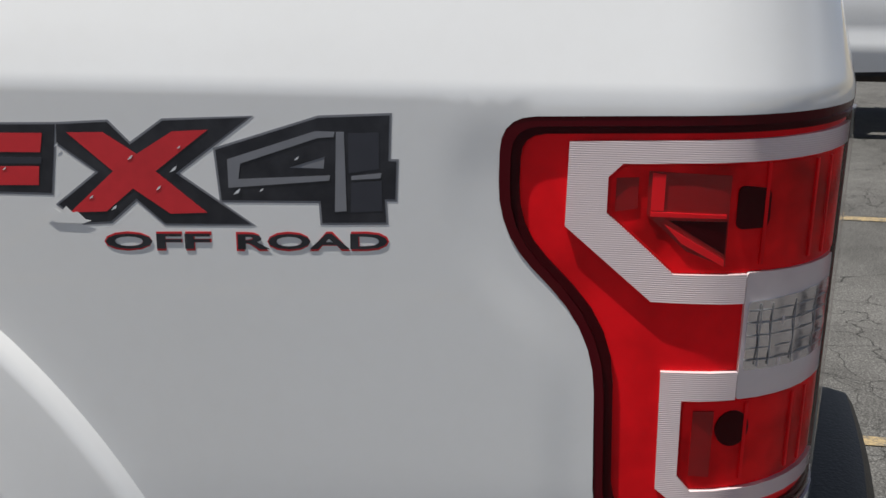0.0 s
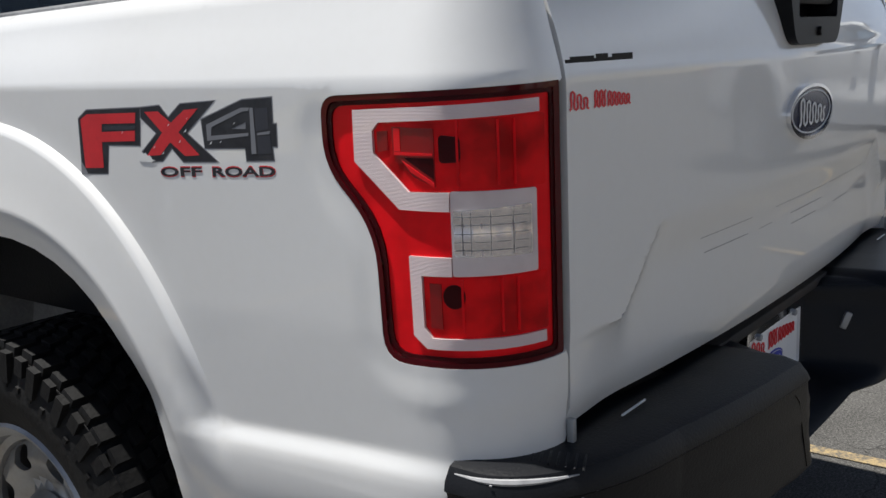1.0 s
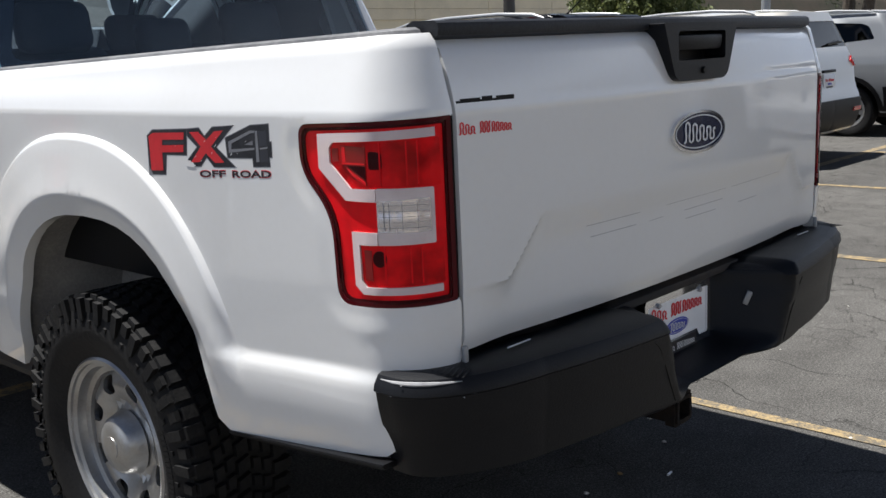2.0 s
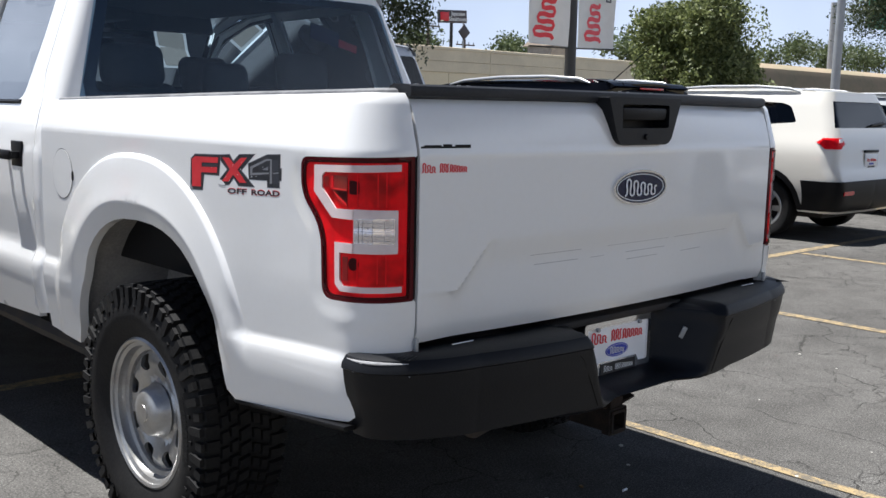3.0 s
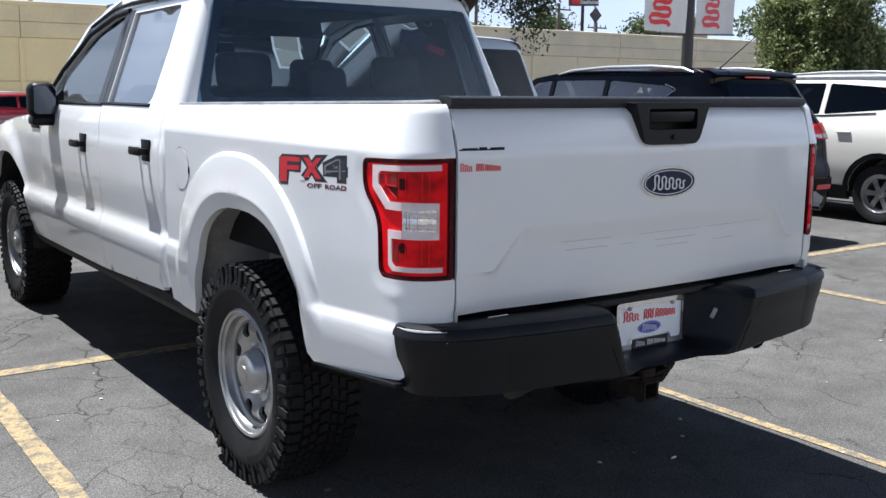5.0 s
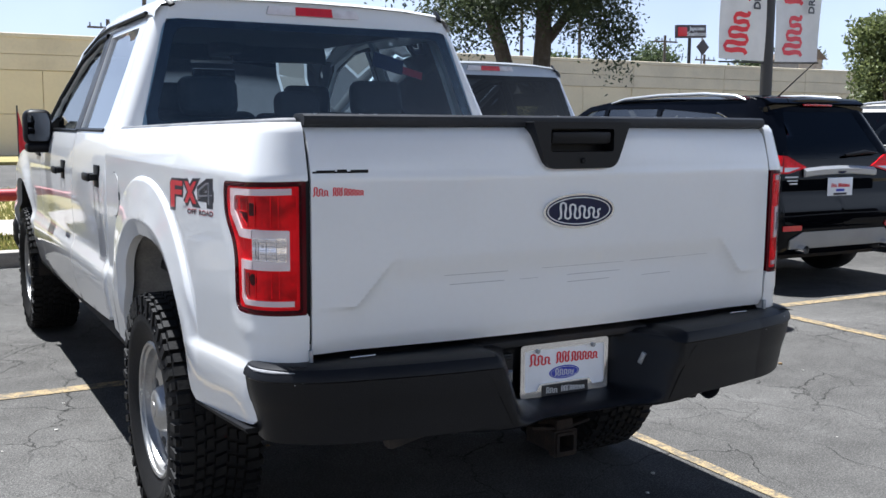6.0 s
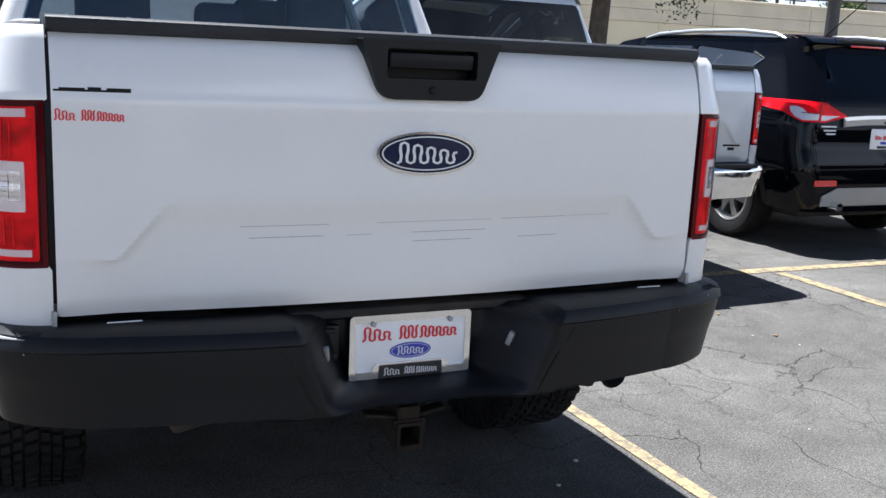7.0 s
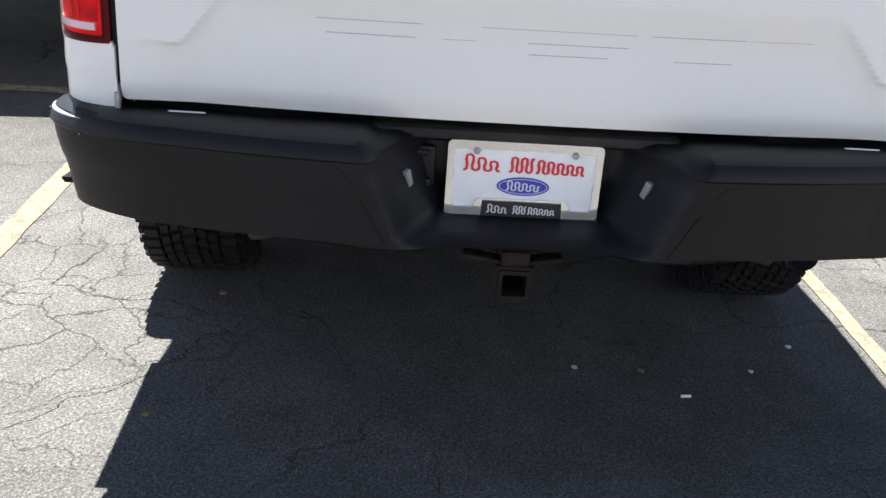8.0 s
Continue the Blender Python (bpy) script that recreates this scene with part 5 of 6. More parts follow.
    for y, drop in ((2.005, 0.022), (2.03, 0.008), (2.10, 0.0), (2.5, -0.006), (2.9, -0.004), (3.2, 0.012), (3.42, 0.04), (3.56, 0.075)):
        half = [(0.706, 1.832), (0.700, 1.862), (0.675, 1.892), (0.62, 1.910), (0.45, 1.926), (0.2, 1.934), (0.0, 1.936)]
        rings.append([(-x, y, z - drop) for x, z in half] + [(x, y, z - drop) for x, z in half[-2::-1]])
    roof = part("roof", loft(rings, False, False), paint, t)
    part("rear_header", panel(rounded([(-0.66, 1.812), (0.66, 1.812), (0.64, 1.885), (0.45, 1.905), (0.0, 1.915), (-0.45, 1.905), (-0.64, 1.885)], 0.004), lambda u, v, d: (u, cab_back(v) + 0.01 * smooth(1.86, 1.92, v) - d, v), 0.06, (), 0.03), paint, roof)
    for sg in (-1, 1):
        part("roof_channel", block((0.028, 0.10, 0.012), (sg * 0.645, 2.03, 1.893), 0.004, (35, sg * 25, 0)), TRIM, roof)
        part("drip_rail", tube([(sg * 0.712, 2.12, 1.842), (sg * 0.716, 2.9, 1.838), (sg * 0.716, 3.2, 1.822), (sg * 0.74, 3.55, 1.745)], 0.008, 6), TRIM, roof)
    cl = part("cargo_lamp", panel(rounded([(-0.222, 1.853), (0.222, 1.853), (0.208, 1.892), (-0.208, 1.892)], 0.010), lambda u, v, d: (u, cab_back(v) - 0.010 - d, v), 0.05, (), 0.02), STRIP, roof, "clear cargo lamp lens")
    part("brake_light", panel([(-0.088, 1.854), (0.088, 1.854), (0.086, 1.892), (-0.086, 1.892)], lambda u, v, d: (u, cab_back(v) - 0.014 - d, v), 0.05, (), 0.01), CHMSL_RED, cl, "red high brake light")
    outer = rounded([(-0.80, 1.34), (0.80, 1.34), (0.668, 1.815), (-0.668, 1.815)], [0.02, 0.02, 0.05, 0.05])
    inner = rounded([(-0.735, 1.385), (0.735, 1.385), (0.622, 1.782), (-0.622, 1.782)], 0.05)
    rg = lambda k: (lambda u, v, d: (u, cab_back(v) + 0.004 + 0.02 * (u / 0.8) ** 2 - 0.02 - k - d, v))
    wnd = part("rear_window", panel(outer, rg(0.004), 0.10, (), 0.004), REAR_GLASS if full else DARK_GLASS, t, "dark privacy glass")
    wnd.visible_shadow = False
    part("glass_edge", panel(outer, rg(-0.004), 0.06, [inner], 0.002), FRIT, wnd, "black painted glass edge")
    part("windscreen", panel([(-0.74, 3.52), (0.74, 3.52), (0.86, 4.22), (-0.86, 4.22)], lambda u, v, d: (u, v, 1.79 - (v - 3.52) * 0.65 - 0.05 * (u / 0.8) ** 2 + d), 0.12, (), 0.006), SCREEN_GLASS, t, "windscreen").visible_shadow = False
    part("hood", panel(rounded([(-0.90, 4.18), (0.90, 4.18), (0.86, 5.35), (0.70, 5.62), (-0.70, 5.62), (-0.86, 5.35)], 0.05), lambda u, v, d: (u, v, 1.30 - 0.09 * smooth(4.3, 5.7, v) - 0.055 * (u / 0.9) ** 4 + d), 0.10, (), 0.03), paint, t)
    part("front_fascia", block((1.76, 0.14, 0.62), (0, 5.63, 0.86), 0.05), TRIM, t)
    part("front_bumper", block((1.90, 0.24, 0.24), (0, 5.66, 0.56), 0.06), CHROME if chrome else PLASTIC, t)
    part("cab_back_panel", block((1.66, 0.02, 0.80), (0, 1.915, 0.96), 0.004), paint, t)
    part("cowl", block((1.66, 0.16, 0.06), (0, 4.20, 1.27), 0.02), TRIM, t)
    # cabin
    if full:
        cab = new("cabin_interior")
        cab.parent = t
        part("floor_pan", block((1.66, 2.30, 0.04), (0, 3.05, 0.62)), TRIM, cab)
        part("dashboard", block((1.50, 0.34, 0.30), (0, 4.02, 1.16), 0.07, (0, 0, 0), 3), SEAT, cab)
        part("headliner", block((1.26, 1.60, 0.05), (0, 2.82, 1.850)), SEAT, cab)
        for x, y, w, tall in ((-0.42, 2.36, 0.56, 0.66), (0.0, 2.34, 0.34, 0.60), (0.42, 2.36, 0.56, 0.66), (-0.38, 3.20, 0.52, 0.66), (0.38, 3.20, 0.52, 0.66)):
            part("seat_back", block((w, 0.16, tall), (x, y, 0.78 + tall / 2), 0.06, (-14, 0, 0), 3), SEAT, cab)
            part("head_rest", block((0.27 if w > 0.4 else 0.22, 0.10, 0.18), (x, y - 0.11, 0.80 + tall + 0.04), 0.045, (-10, 0, 0), 3), SEAT, cab)
            for dx in (-0.05, 0.05):
                part("head_rest_post", tube([(x + dx, y - 0.07, 0.76 + tall), (x + dx, y - 0.10, 0.84 + tall)], 0.006, 6), GALV, cab)
            part("seat_cushion", block((w, 0.50, 0.16), (x, y + 0.30, 0.80), 0.05, (0, 0, 0), 3), SEAT, cab)
        wheel_ring = [(-0.40 + 0.19 * math.cos(a), 3.74 - 0.06 * math.sin(a), 1.22 + 0.18 * math.sin(a)) for a in [2 * math.pi * k / 24 for k in range(25)]]
        part("steering_wheel", tube(wheel_ring, 0.016, 8, False), TRIM, cab)
        part("steering_hub", block((0.34, 0.05, 0.07), (-0.40, 3.76, 1.21), 0.02, (20, 0, 0)), TRIM, cab)
        part("rear_view_mirror", block((0.26, 0.03, 0.07), (0.0, 3.62, 1.66), 0.014), TRIM, cab)
        part("window_sticker", block((0.20, 0.002, 0.165), (0.515, 3.655, 1.615), 0.0, (-33, 0, 4)), PLATE_WHITE, cab, "white paper sheet")
        part("sticker_print", block((0.165, 0.002, 0.125), (0.515, 3.6525, 1.6125), 0.0, (-33, 0, 4)), KERB, cab, "pale printed area")
        for x in (-0.36, 0.36):
            part("sun_visor", block((0.58, 0.025, 0.14), (x, 3.48, 1.800), 0.010, (-20, 0, 0)), SEAT, cab, "folded grey sun visor")
        part("roof_console", block((0.16, 0.30, 0.07), (0, 3.42, 1.80), 0.02), SEAT, cab)
        part("tag_dark", block((0.16, 0.004, 0.07), (0.36, 1.985, 1.66), 0.0, (-13, 14, 0)), BLUE, cab, "small dark blue sticker")
        part("tag_red", block((0.12, 0.004, 0.035), (0.48, 1.985, 1.62), 0.0, (-13, 14, 0)), RED_INK, cab, "small red sticker")
    # bed, chassis, hitch
    part("bed_floor", block((1.60, 1.74, 0.03), (0, 0.98, 0.86)), PLASTIC, t)
    part("bed_front_wall", block((1.62, 0.03, 0.50), (0, 1.85, 1.10), 0.004), paint, t)
    ch = new("chassis")
    ch.parent = t
    for sg in (-1, 1):
        part("frame_rail", block((0.08, 5.2, 0.14), (sg * 0.46, 2.85, 0.60), 0.01), UNDER, ch)
        part("leaf_spring", loft([[(sg * 0.55 + a, y, z + b) for a, b in ((-0.035, -0.02), (0.035, -0.02), (0.035, 0.02), (-0.035, 0.02))] for y, z in ((0.45, 0.56), (0.8, 0.46), (1.13, 0.43), (1.5, 0.47), (1.8, 0.56))]), UNDER, ch)
        part("shock_absorber", tube([(sg * 0.50, 1.05, 0.40), (sg * 0.40, 0.90, 0.72)], 0.03, 10), UNDER, ch)
        part("bracket", block((0.12, 0.05, 0.07), (sg * 0.50, 0.10, 0.555), 0.015, (0, sg * 12, 0)), UNDER, ch)
        part("bumper_stay", block((0.06, 0.10, 0.02), (sg * 0.60, 0.18, 0.590), 0.008, (0, sg * 10, 0)), GREY_TRIM, ch)
    part("rear_axle", tube([(-0.72, AXLE_R, HUB_Z), (0.72, AXLE_R, HUB_Z)], 0.05, 14), UNDER, ch)
    dif = bmesh.new()
    bmesh.ops.create_uvsphere(dif, u_segments=18, v_segments=12, radius=0.15)
    bmesh.ops.translate(dif, vec=(0.05, AXLE_R, HUB_Z), verts=dif.verts)
    part("differential", dif, UNDER, ch)
    sp = lathe([(0.20, -0.1), (0.36, -0.11), (0.385, -0.06), (0.385, 0.06), (0.36, 0.11), (0.20, 0.1)], 36)
    bmesh.ops.rotate(sp, cent=(0, 0, 0), matrix=Matrix.Rotation(math.pi / 2, 3, "Y"), verts=sp.verts)
    bmesh.ops.translate(sp, vec=(0, 0.62, 0.66), verts=sp.verts)
    part("spare_tyre", sp, RUBBER, ch)
    part("exhaust_pipe", tube([(0.62, 2.6, 0.48), (0.62, 1.6, 0.50), (0.62, 1.25, 0.62), (0.68, 0.75, 0.60), (0.66, 0.44, 0.565), (0.632, 0.20, 0.556)], 0.030, 12, False), RUST, ch)
    part("exhaust_tip", tube([(0.634, 0.21, 0.557), (0.626, 0.15, 0.545), (0.614, 0.085, 0.533)], [0.031, 0.033, 0.035], 16, False), GREY_TRIM, ch, "dull dark exhaust tip")
    part("muffler", tube([(0.40, 3.2, 0.50), (0.40, 2.5, 0.50)], 0.11, 16), RUST, ch)
    part("crossmember", block((0.92, 0.09, 0.08), (0, 0.14, 0.60), 0.012), UNDER, ch)
    rec = panel(rounded([(-0.034, 0.428), (0.034, 0.428), (0.034, 0.494), (-0.034, 0.494)], 0.006), lambda u, v, d: (u, 0.030 - d, v), 0.05, [rounded([(-0.025, 0.437), (0.025, 0.437), (0.025, 0.485), (-0.025, 0.485)], 0.004)], 0.16)
    part("hitch_receiver", rec, RUST, ch, "rusty square hitch receiver")
    part("receiver_inside", block((0.05, 0.01, 0.05), (0, 0.14, 0.461)), UNDER, ch)
    part("receiver_collar", panel(rounded([(-0.041, 0.421), (0.041, 0.421), (0.041, 0.501), (-0.041, 0.501)], 0.008), lambda u, v, d: (u, 0.036 - d, v), 0.05, [rounded([(-0.033, 0.429), (0.033, 0.429), (0.033, 0.493), (-0.033, 0.493)], 0.005)], 0.025), RUST, ch)
    part("chain_plate", join(block((0.10, 0.04, 0.010), (-0.06, 0.07, 0.508), 0.004, (0, 10, 0)), block((0.08, 0.04, 0.010), (0.06, 0.07, 0.508), 0.004, (0, -10, 0)), block((0.06, 0.10, 0.04), (0, 0.09, 0.512), 0.006)), RUST, ch)
    tailgate(t, paint, full)
    bumper(t, chrome)
    plate(t)
    if full:
        decal(t, -1)
    return t


# ---- ground ----
def sheet(name, loop, z, mat, label, step=3.0, kind="structure"):
    ob = part(name, panel(loop, lambda u, v, d: (u, v, z + d), step, (), 0.0), mat, sharp=0)
    return tagged(ob, label, kind=kind)


sheet("ground", [(-900, -900), (900, -900), (900, 1400), (-900, 1400)], 0.0, ASPHALT, "sun-bleached cracked grey asphalt parking ground", 120.0)


def stripe(x0, y0, x1, y1, w):
    d = Vector((x1 - x0, y1 - y0)).normalized()
    n = Vector((-d.y, d.x)) * w / 2
    a, b = Vector((x0, y0)), Vector((x1, y1))
    loop = []
    k = max(2, int((b - a).length / 0.12))
    for s, seq in ((1, range(k + 1)), (-1, range(k, -1, -1))):
        for i in seq:
            p = a + (b - a) * i / k + n * s * (1 + 0.20 * noise.noise(Vector((x0 + i * 0.7, y0, s * 3.0))))
            loop.append((p.x, p.y))
    return sheet("road_marking", loop, 0.004, YELLOW, "worn yellow parking line on asphalt", 1.0)


for x in (-1.515, 1.165, 3.95, 6.85, 9.6, 12.4, -4.3):
    stripe(x, -1.6, x, 2.96, 0.056 if x == 1.165 else 0.092)
stripe(-8.0, 3.05, 22.0, 3.05, 0.105)


def slab(name, x0, x1, y0, y1, z0, z1, mat, label, bevel=0.01):
    ob = part(name, block((x1 - x0, y1 - y0, z1 - z0), ((x0 + x1) / 2, (y0 + y1) / 2, (z0 + z1) / 2), bevel), mat)
    return tagged(ob, label, kind="structure")


GRASS = material("dry_lawn_soil", (0.23, 0.21, 0.075), 0.95, spread=0.8, scale=1.6, fine=0.5, fine_scale=40, bump=0.6, second=(0.36, 0.29, 0.13))
slab("kerb", -14.0, 17.0, 7.75, 7.93, -0.1, 0.15, KERB, "weathered concrete kerb beside the grass strip", 0.03)
slab("lawn", -14.0, 17.0, 7.93, 9.45, -0.1, 0.11, GRASS, "dry yellow-green grass strip behind the kerb")
slab("pavement", -14.0, 3.2, 9.45, 11.2, -0.1, 0.13, KERB, "pale concrete footpath")
slab("lawn", -40.0, 3.2, 11.2, 17.0, -0.1, 0.10, GRASS, "dry yellow-green lawn by the footpath")
slab("lawn", -40.0, 14.0, 30.0, 35.6, -0.1, 0.10, GRASS, "green lawn at the foot of the tan wall")


def blades(name, x0, x1, y0, y1, z, count, tall, label):
    rng = random.Random(5)
    verts, faces = [], []
    for _ in range(count):
        x, y = rng.uniform(x0, x1), rng.uniform(y0, y1)
        a, h, w = rng.uniform(0, 6.3), tall * rng.uniform(0.5, 1.3), rng.uniform(0.006, 0.016)
        lx, ly = rng.uniform(-0.5, 0.5) * h, rng.uniform(-0.5, 0.5) * h
        b = len(verts)
        verts += [(x - w * math.cos(a), y - w * math.sin(a), z), (x + w * math.cos(a), y + w * math.sin(a), z), (x + lx, y + ly, z + h)]
        faces.append((b, b + 1, b + 2))
    me = bpy.data.meshes.new(name)
    me.from_pydata(verts, [], faces)
    me.materials.append(GRASS_BLADE)
    return tagged(new(name, me), label, kind="stuff")


blades("grass", -2.5, 2.5, 7.95, 9.43, 0.11, 9000, 0.055, "short dry grass blades on the strip")
blades("grass", -2.0, 3.0, 11.2, 17.0, 0.10, 9000, 0.08, "short grass blades on the lawn")

pickup((0, 0, 0), WHITE, "white crew-cab pickup truck with black bumper parked on asphalt", "parked pickups")
silver_truck = pickup((2.60, 2.72, 0), SILVER, "silver pickup truck with chrome bumper parked beside the white truck", "parked pickups", full=False, chrome=True)
silver_truck.scale = (1.0, 1.0, 0.975)

pickup((-2.72, 2.98, 0), PEARL, "pale pickup truck with chrome bumper parked at the cross line", "parked pickups", full=False, chrome=True)

pickup((7.60, -4.2, 0), WHITE, "white pickup truck standing by itself across the parking aisle", "parked pickups", full=False)


# ---- parked cars ----
W_TABLE = [(0.20, 0.90), (0.40, 0.97), (0.60, 1.0), (0.80, 1.0), (0.97, 0.985), (1.06, 0.955), (1.12, 0.925), (1.55, 0.76), (1.62, 0.70), (1.70, 0.62)]
CORNER = 0.17


def suv(at, paint, label, half=0.90, length=4.5, rear=None, variant="dark", radius=0.345, squash=1.0, rz=0.0, wheels="alloy"):
    """A parked sport utility: shell with true wheel and window openings, glass, lamps, bumper, wheels."""
    t = thing("parked_suv", label, "car", at, rz, "parked cars")
    rear = rear or [(0.25, 0.10), (0.38, 0.02), (0.55, 0.0), (0.70, 0.015), (0.78, 0.075), (1.02, 0.105), (1.14, 0.16), (1.52, 0.40), (1.60, 0.43), (1.70, 0.47)]
    Z = lambda z: z * squash

    def fn(side, lift=0.0):
        def f(u, z, d):
            w, y0, o = half * curve_at(W_TABLE, z), curve_at(rear, z), d + lift
            if u < 1:
                return (side * u * (w - CORNER), y0 - o, Z(z))
            if u < 2:
                a = (u - 1) * math.pi / 2
                return (side * (w - CORNER + (CORNER + o) * math.sin(a)), y0 + CORNER - (CORNER + o) * math.cos(a), Z(z))
            return (side * (w + o), y0 + CORNER + u - 2, Z(z))
        return f

    def U(y, z):
        return 2 + y - curve_at(rear, z) - CORNER
    ra, fa = 0.84, length - 0.90
    r_arch = radius + 0.05

    def arch_pts(yc, r, z0, n=14):
        out = []
        for k in range(n + 1):
            a = math.pi * k / n
            y, z = yc + r * math.cos(a), radius + r * math.sin(a) * 1.02
            if z > z0:
                out.append((U(y, z), z))
        return out
    glass_low, glass_top = (1.10 if variant == "dark" else 1.22), 1.50
    side_w = [[(0.98, 1.17), (1.18, 1.47), (1.62, 1.53), (1.62, 1.13)], [(1.68, 1.13), (1.68, 1.53), (2.42, 1.53), (2.42, 1.11)], [(2.48, 1.11), (2.48, 1.53), (2.72, 1.50), (3.06, 1.30), (3.25, 1.10)]]
    if variant == "dark":
        side_w[0] = [(0.76, 1.435), (0.88, 1.478), (1.62, 1.53), (1.62, 1.13), (1.22, 1.15)]
    if variant == "light":
        side_w = [[(0.56, 1.27), (0.66, 1.44), (0.76, 1.475), (1.62, 1.53), (1.62, 1.18)], [(1.68, 1.18), (1.68, 1.53), (2.42, 1.53), (2.42, 1.15)], [(2.48, 1.15), (2.48, 1.53), (2.72, 1.50), (3.06, 1.32), (3.25, 1.13)]]
    for side in (-1, 1):
        gl, gt = (0.90, 0.84) if variant == "dark" else (1.35, 1.22)
        outer = [(0, 0.30), (0, glass_low), (gl, glass_low), (gt, glass_top), (0, glass_top), (0, 1.60), (1.0, 1.60), (2.0, 1.60)]
        outer += [(U(y, z), z) for y, z in ((1.6, 1.62), (2.3, 1.62), (2.75, 1.55), (3.15, 1.34), (3.45, 1.11), (length - 0.45, 1.0), (length - 0.14, 0.86), (length - 0.1, 0.35))]
        outer += [(U(fa + r_arch + 0.02, 0.30), 0.30)] + arch_pts(fa, r_arch, 0.30) + [(U(fa - r_arch - 0.02, 0.30), 0.28), (U(ra + r_arch + 0.02, 0.28), 0.28)] + arch_pts(ra, r_arch, 0.30) + [(U(ra - r_arch - 0.02, 0.32), 0.32)]
        wins = [rounded([(U(y, z), z) for y, z in w], 0.03) for w in side_w]
        shell = part("body_side", panel(outer, fn(side), 0.075, wins, 0.02), paint, t)
        part("arch_trim", panel(arch_pts(ra, r_arch + 0.055, 0.30) + arch_pts(ra, r_arch, 0.30)[::-1], fn(side, 0.012), 0.08, (), 0.03), TRIM, shell)
        part("arch_trim", panel(arch_pts(fa, r_arch + 0.055, 0.30) + arch_pts(fa, r_arch, 0.30)[::-1], fn(side, 0.012), 0.08, (), 0.03), TRIM, shell)
        part("sill", panel([(U(ra + r_arch, 0.4), 0.40), (U(fa - r_arch, 0.4), 0.40), (U(fa - r_arch, 0.25), 0.24), (U(ra + r_arch, 0.25), 0.24)], fn(side, 0.014), 0.2, (), 0.04), TRIM, shell)
        for w in side_w:
            part("window_pane", panel(rounded([(U(y, z), z) for y, z in w], 0.03), fn(side, -0.010), 0.15, (), 0.004), SHADE_GLASS if variant == "dark" else DARK_GLASS, shell, "dark tinted glass")
        part("window_line", tube([fn(side, 0.003)(U(y, z), z, 0) for y, z in (((0.88, 1.488), (0.735, 1.44), (1.19, 1.138), (1.65, 1.115), (2.45, 1.095), (3.25, 1.085)) if variant == "dark" else ((0.98, 1.205), (1.65, 1.165), (2.45, 1.135), (3.25, 1.115)))], 0.008, 6), CHROME if variant == "dark" else TRIM, shell)
        for yh in (1.30, 2.35):
            part("door_handle", block((0.03, 0.17, 0.028), tuple(fn(side, 0.012)(U(yh, 0.99), 0.99, 0)), 0.008), paint, shell)
        for y0, y1 in ((1.645, 1.650), (2.445, 2.450)):
            part("door_gap", panel([(U(y0, 1.1), 1.10), (U(y1, 1.1), 1.10), (U(y1, 0.42), 0.42), (U(y0, 0.42), 0.42)], fn(side, 0.001), 0.2, (), 0.002), TRIM, shell)
        wheel(t, (side * (half - 0.135), ra, radius), side, radius, 0.22, wheels, 0, 0.205)
        wheel(t, (side * (half - 0.135), fa, radius), side, radius, 0.22, wheels, 0, 0.205)
        part("wheel_well", loft([[(side * x, ra + (r_arch + 0.02) * math.cos(math.pi * k / 12), (radius + (r_arch + 0.02) * math.sin(math.pi * k / 12)) * squash) for x in (half - 0.02, half - 0.40)] for k in range(13)], False, False), UNDER, t)
        # lamps
        if variant == "dark":
            lens = [(0.60, 1.035), (0.90, 0.985), (1.45, 0.985), (2.25, 1.08), (2.38, 1.14), (1.45, 1.14), (0.95, 1.13)]
            glow = [(1.03, 1.000), (1.44, 0.998), (1.66, 1.020), (1.80, 1.060), (1.84, 1.095), (1.66, 1.098), (1.50, 1.085), (1.36, 1.052), (1.03, 1.044)]
        else:
            lens = [(0.92, 1.06), (1.08, 1.0), (1.75, 1.0), (2.02, 1.07), (1.82, 1.115), (1.05, 1.115)]
            glow = [(1.02, 1.07), (1.22, 1.065), (1.22, 1.105), (1.02, 1.108)]
        lp = part("tail_lamp", panel(lens, fn(side, 0.010), 0.06, (), 0.03), RED, t, "red tail lamp lens")
        if variant == "dark":
            part("clear_lens", panel([(0.70, 1.034), (0.91, 0.998), (0.975, 0.998), (0.975, 1.034)], fn(side, 0.014), 0.06, (), 0.004), CLEAR, lp, "clear lens")
            part("dark_line", panel([(1.10, 1.044), (1.50, 1.050), (1.50, 1.056), (1.10, 1.050)], fn(side, 0.014), 0.06, (), 0.004), MAROON, lp)
            part("hatch_gap", panel([(1.012, 1.16), (1.000, 1.16), (1.000, 0.63), (1.012, 0.63)], fn(side, 0.0125), 0.06, (), 0.003), TRIM, t)
            part("hatch_gap", panel([(0.0, 0.636), (0.0, 0.648), (1.0, 0.640), (1.0, 0.630)], fn(side, 0.002), 0.06, (), 0.003), TRIM, t)
        part("clear_lens", panel(glow, fn(side, 0.014), 0.06, (), 0.004), CLEAR, lp, "clear lens")
        part("lens_cover", panel(lens, fn(side, 0.020), 0.06, (), 0.012), LENS_COVER, lp, "glossy clear cover")
        part("reflector", panel(rounded([(0.74, 0.515), (1.12, 0.515), (1.12, 0.56), (0.74, 0.56)], 0.02), fn(side, 0.026), 0.1, (), 0.01), CHMSL_RED, t, "red bumper reflector")
        low = 0.62 if variant == "dark" else 0.66
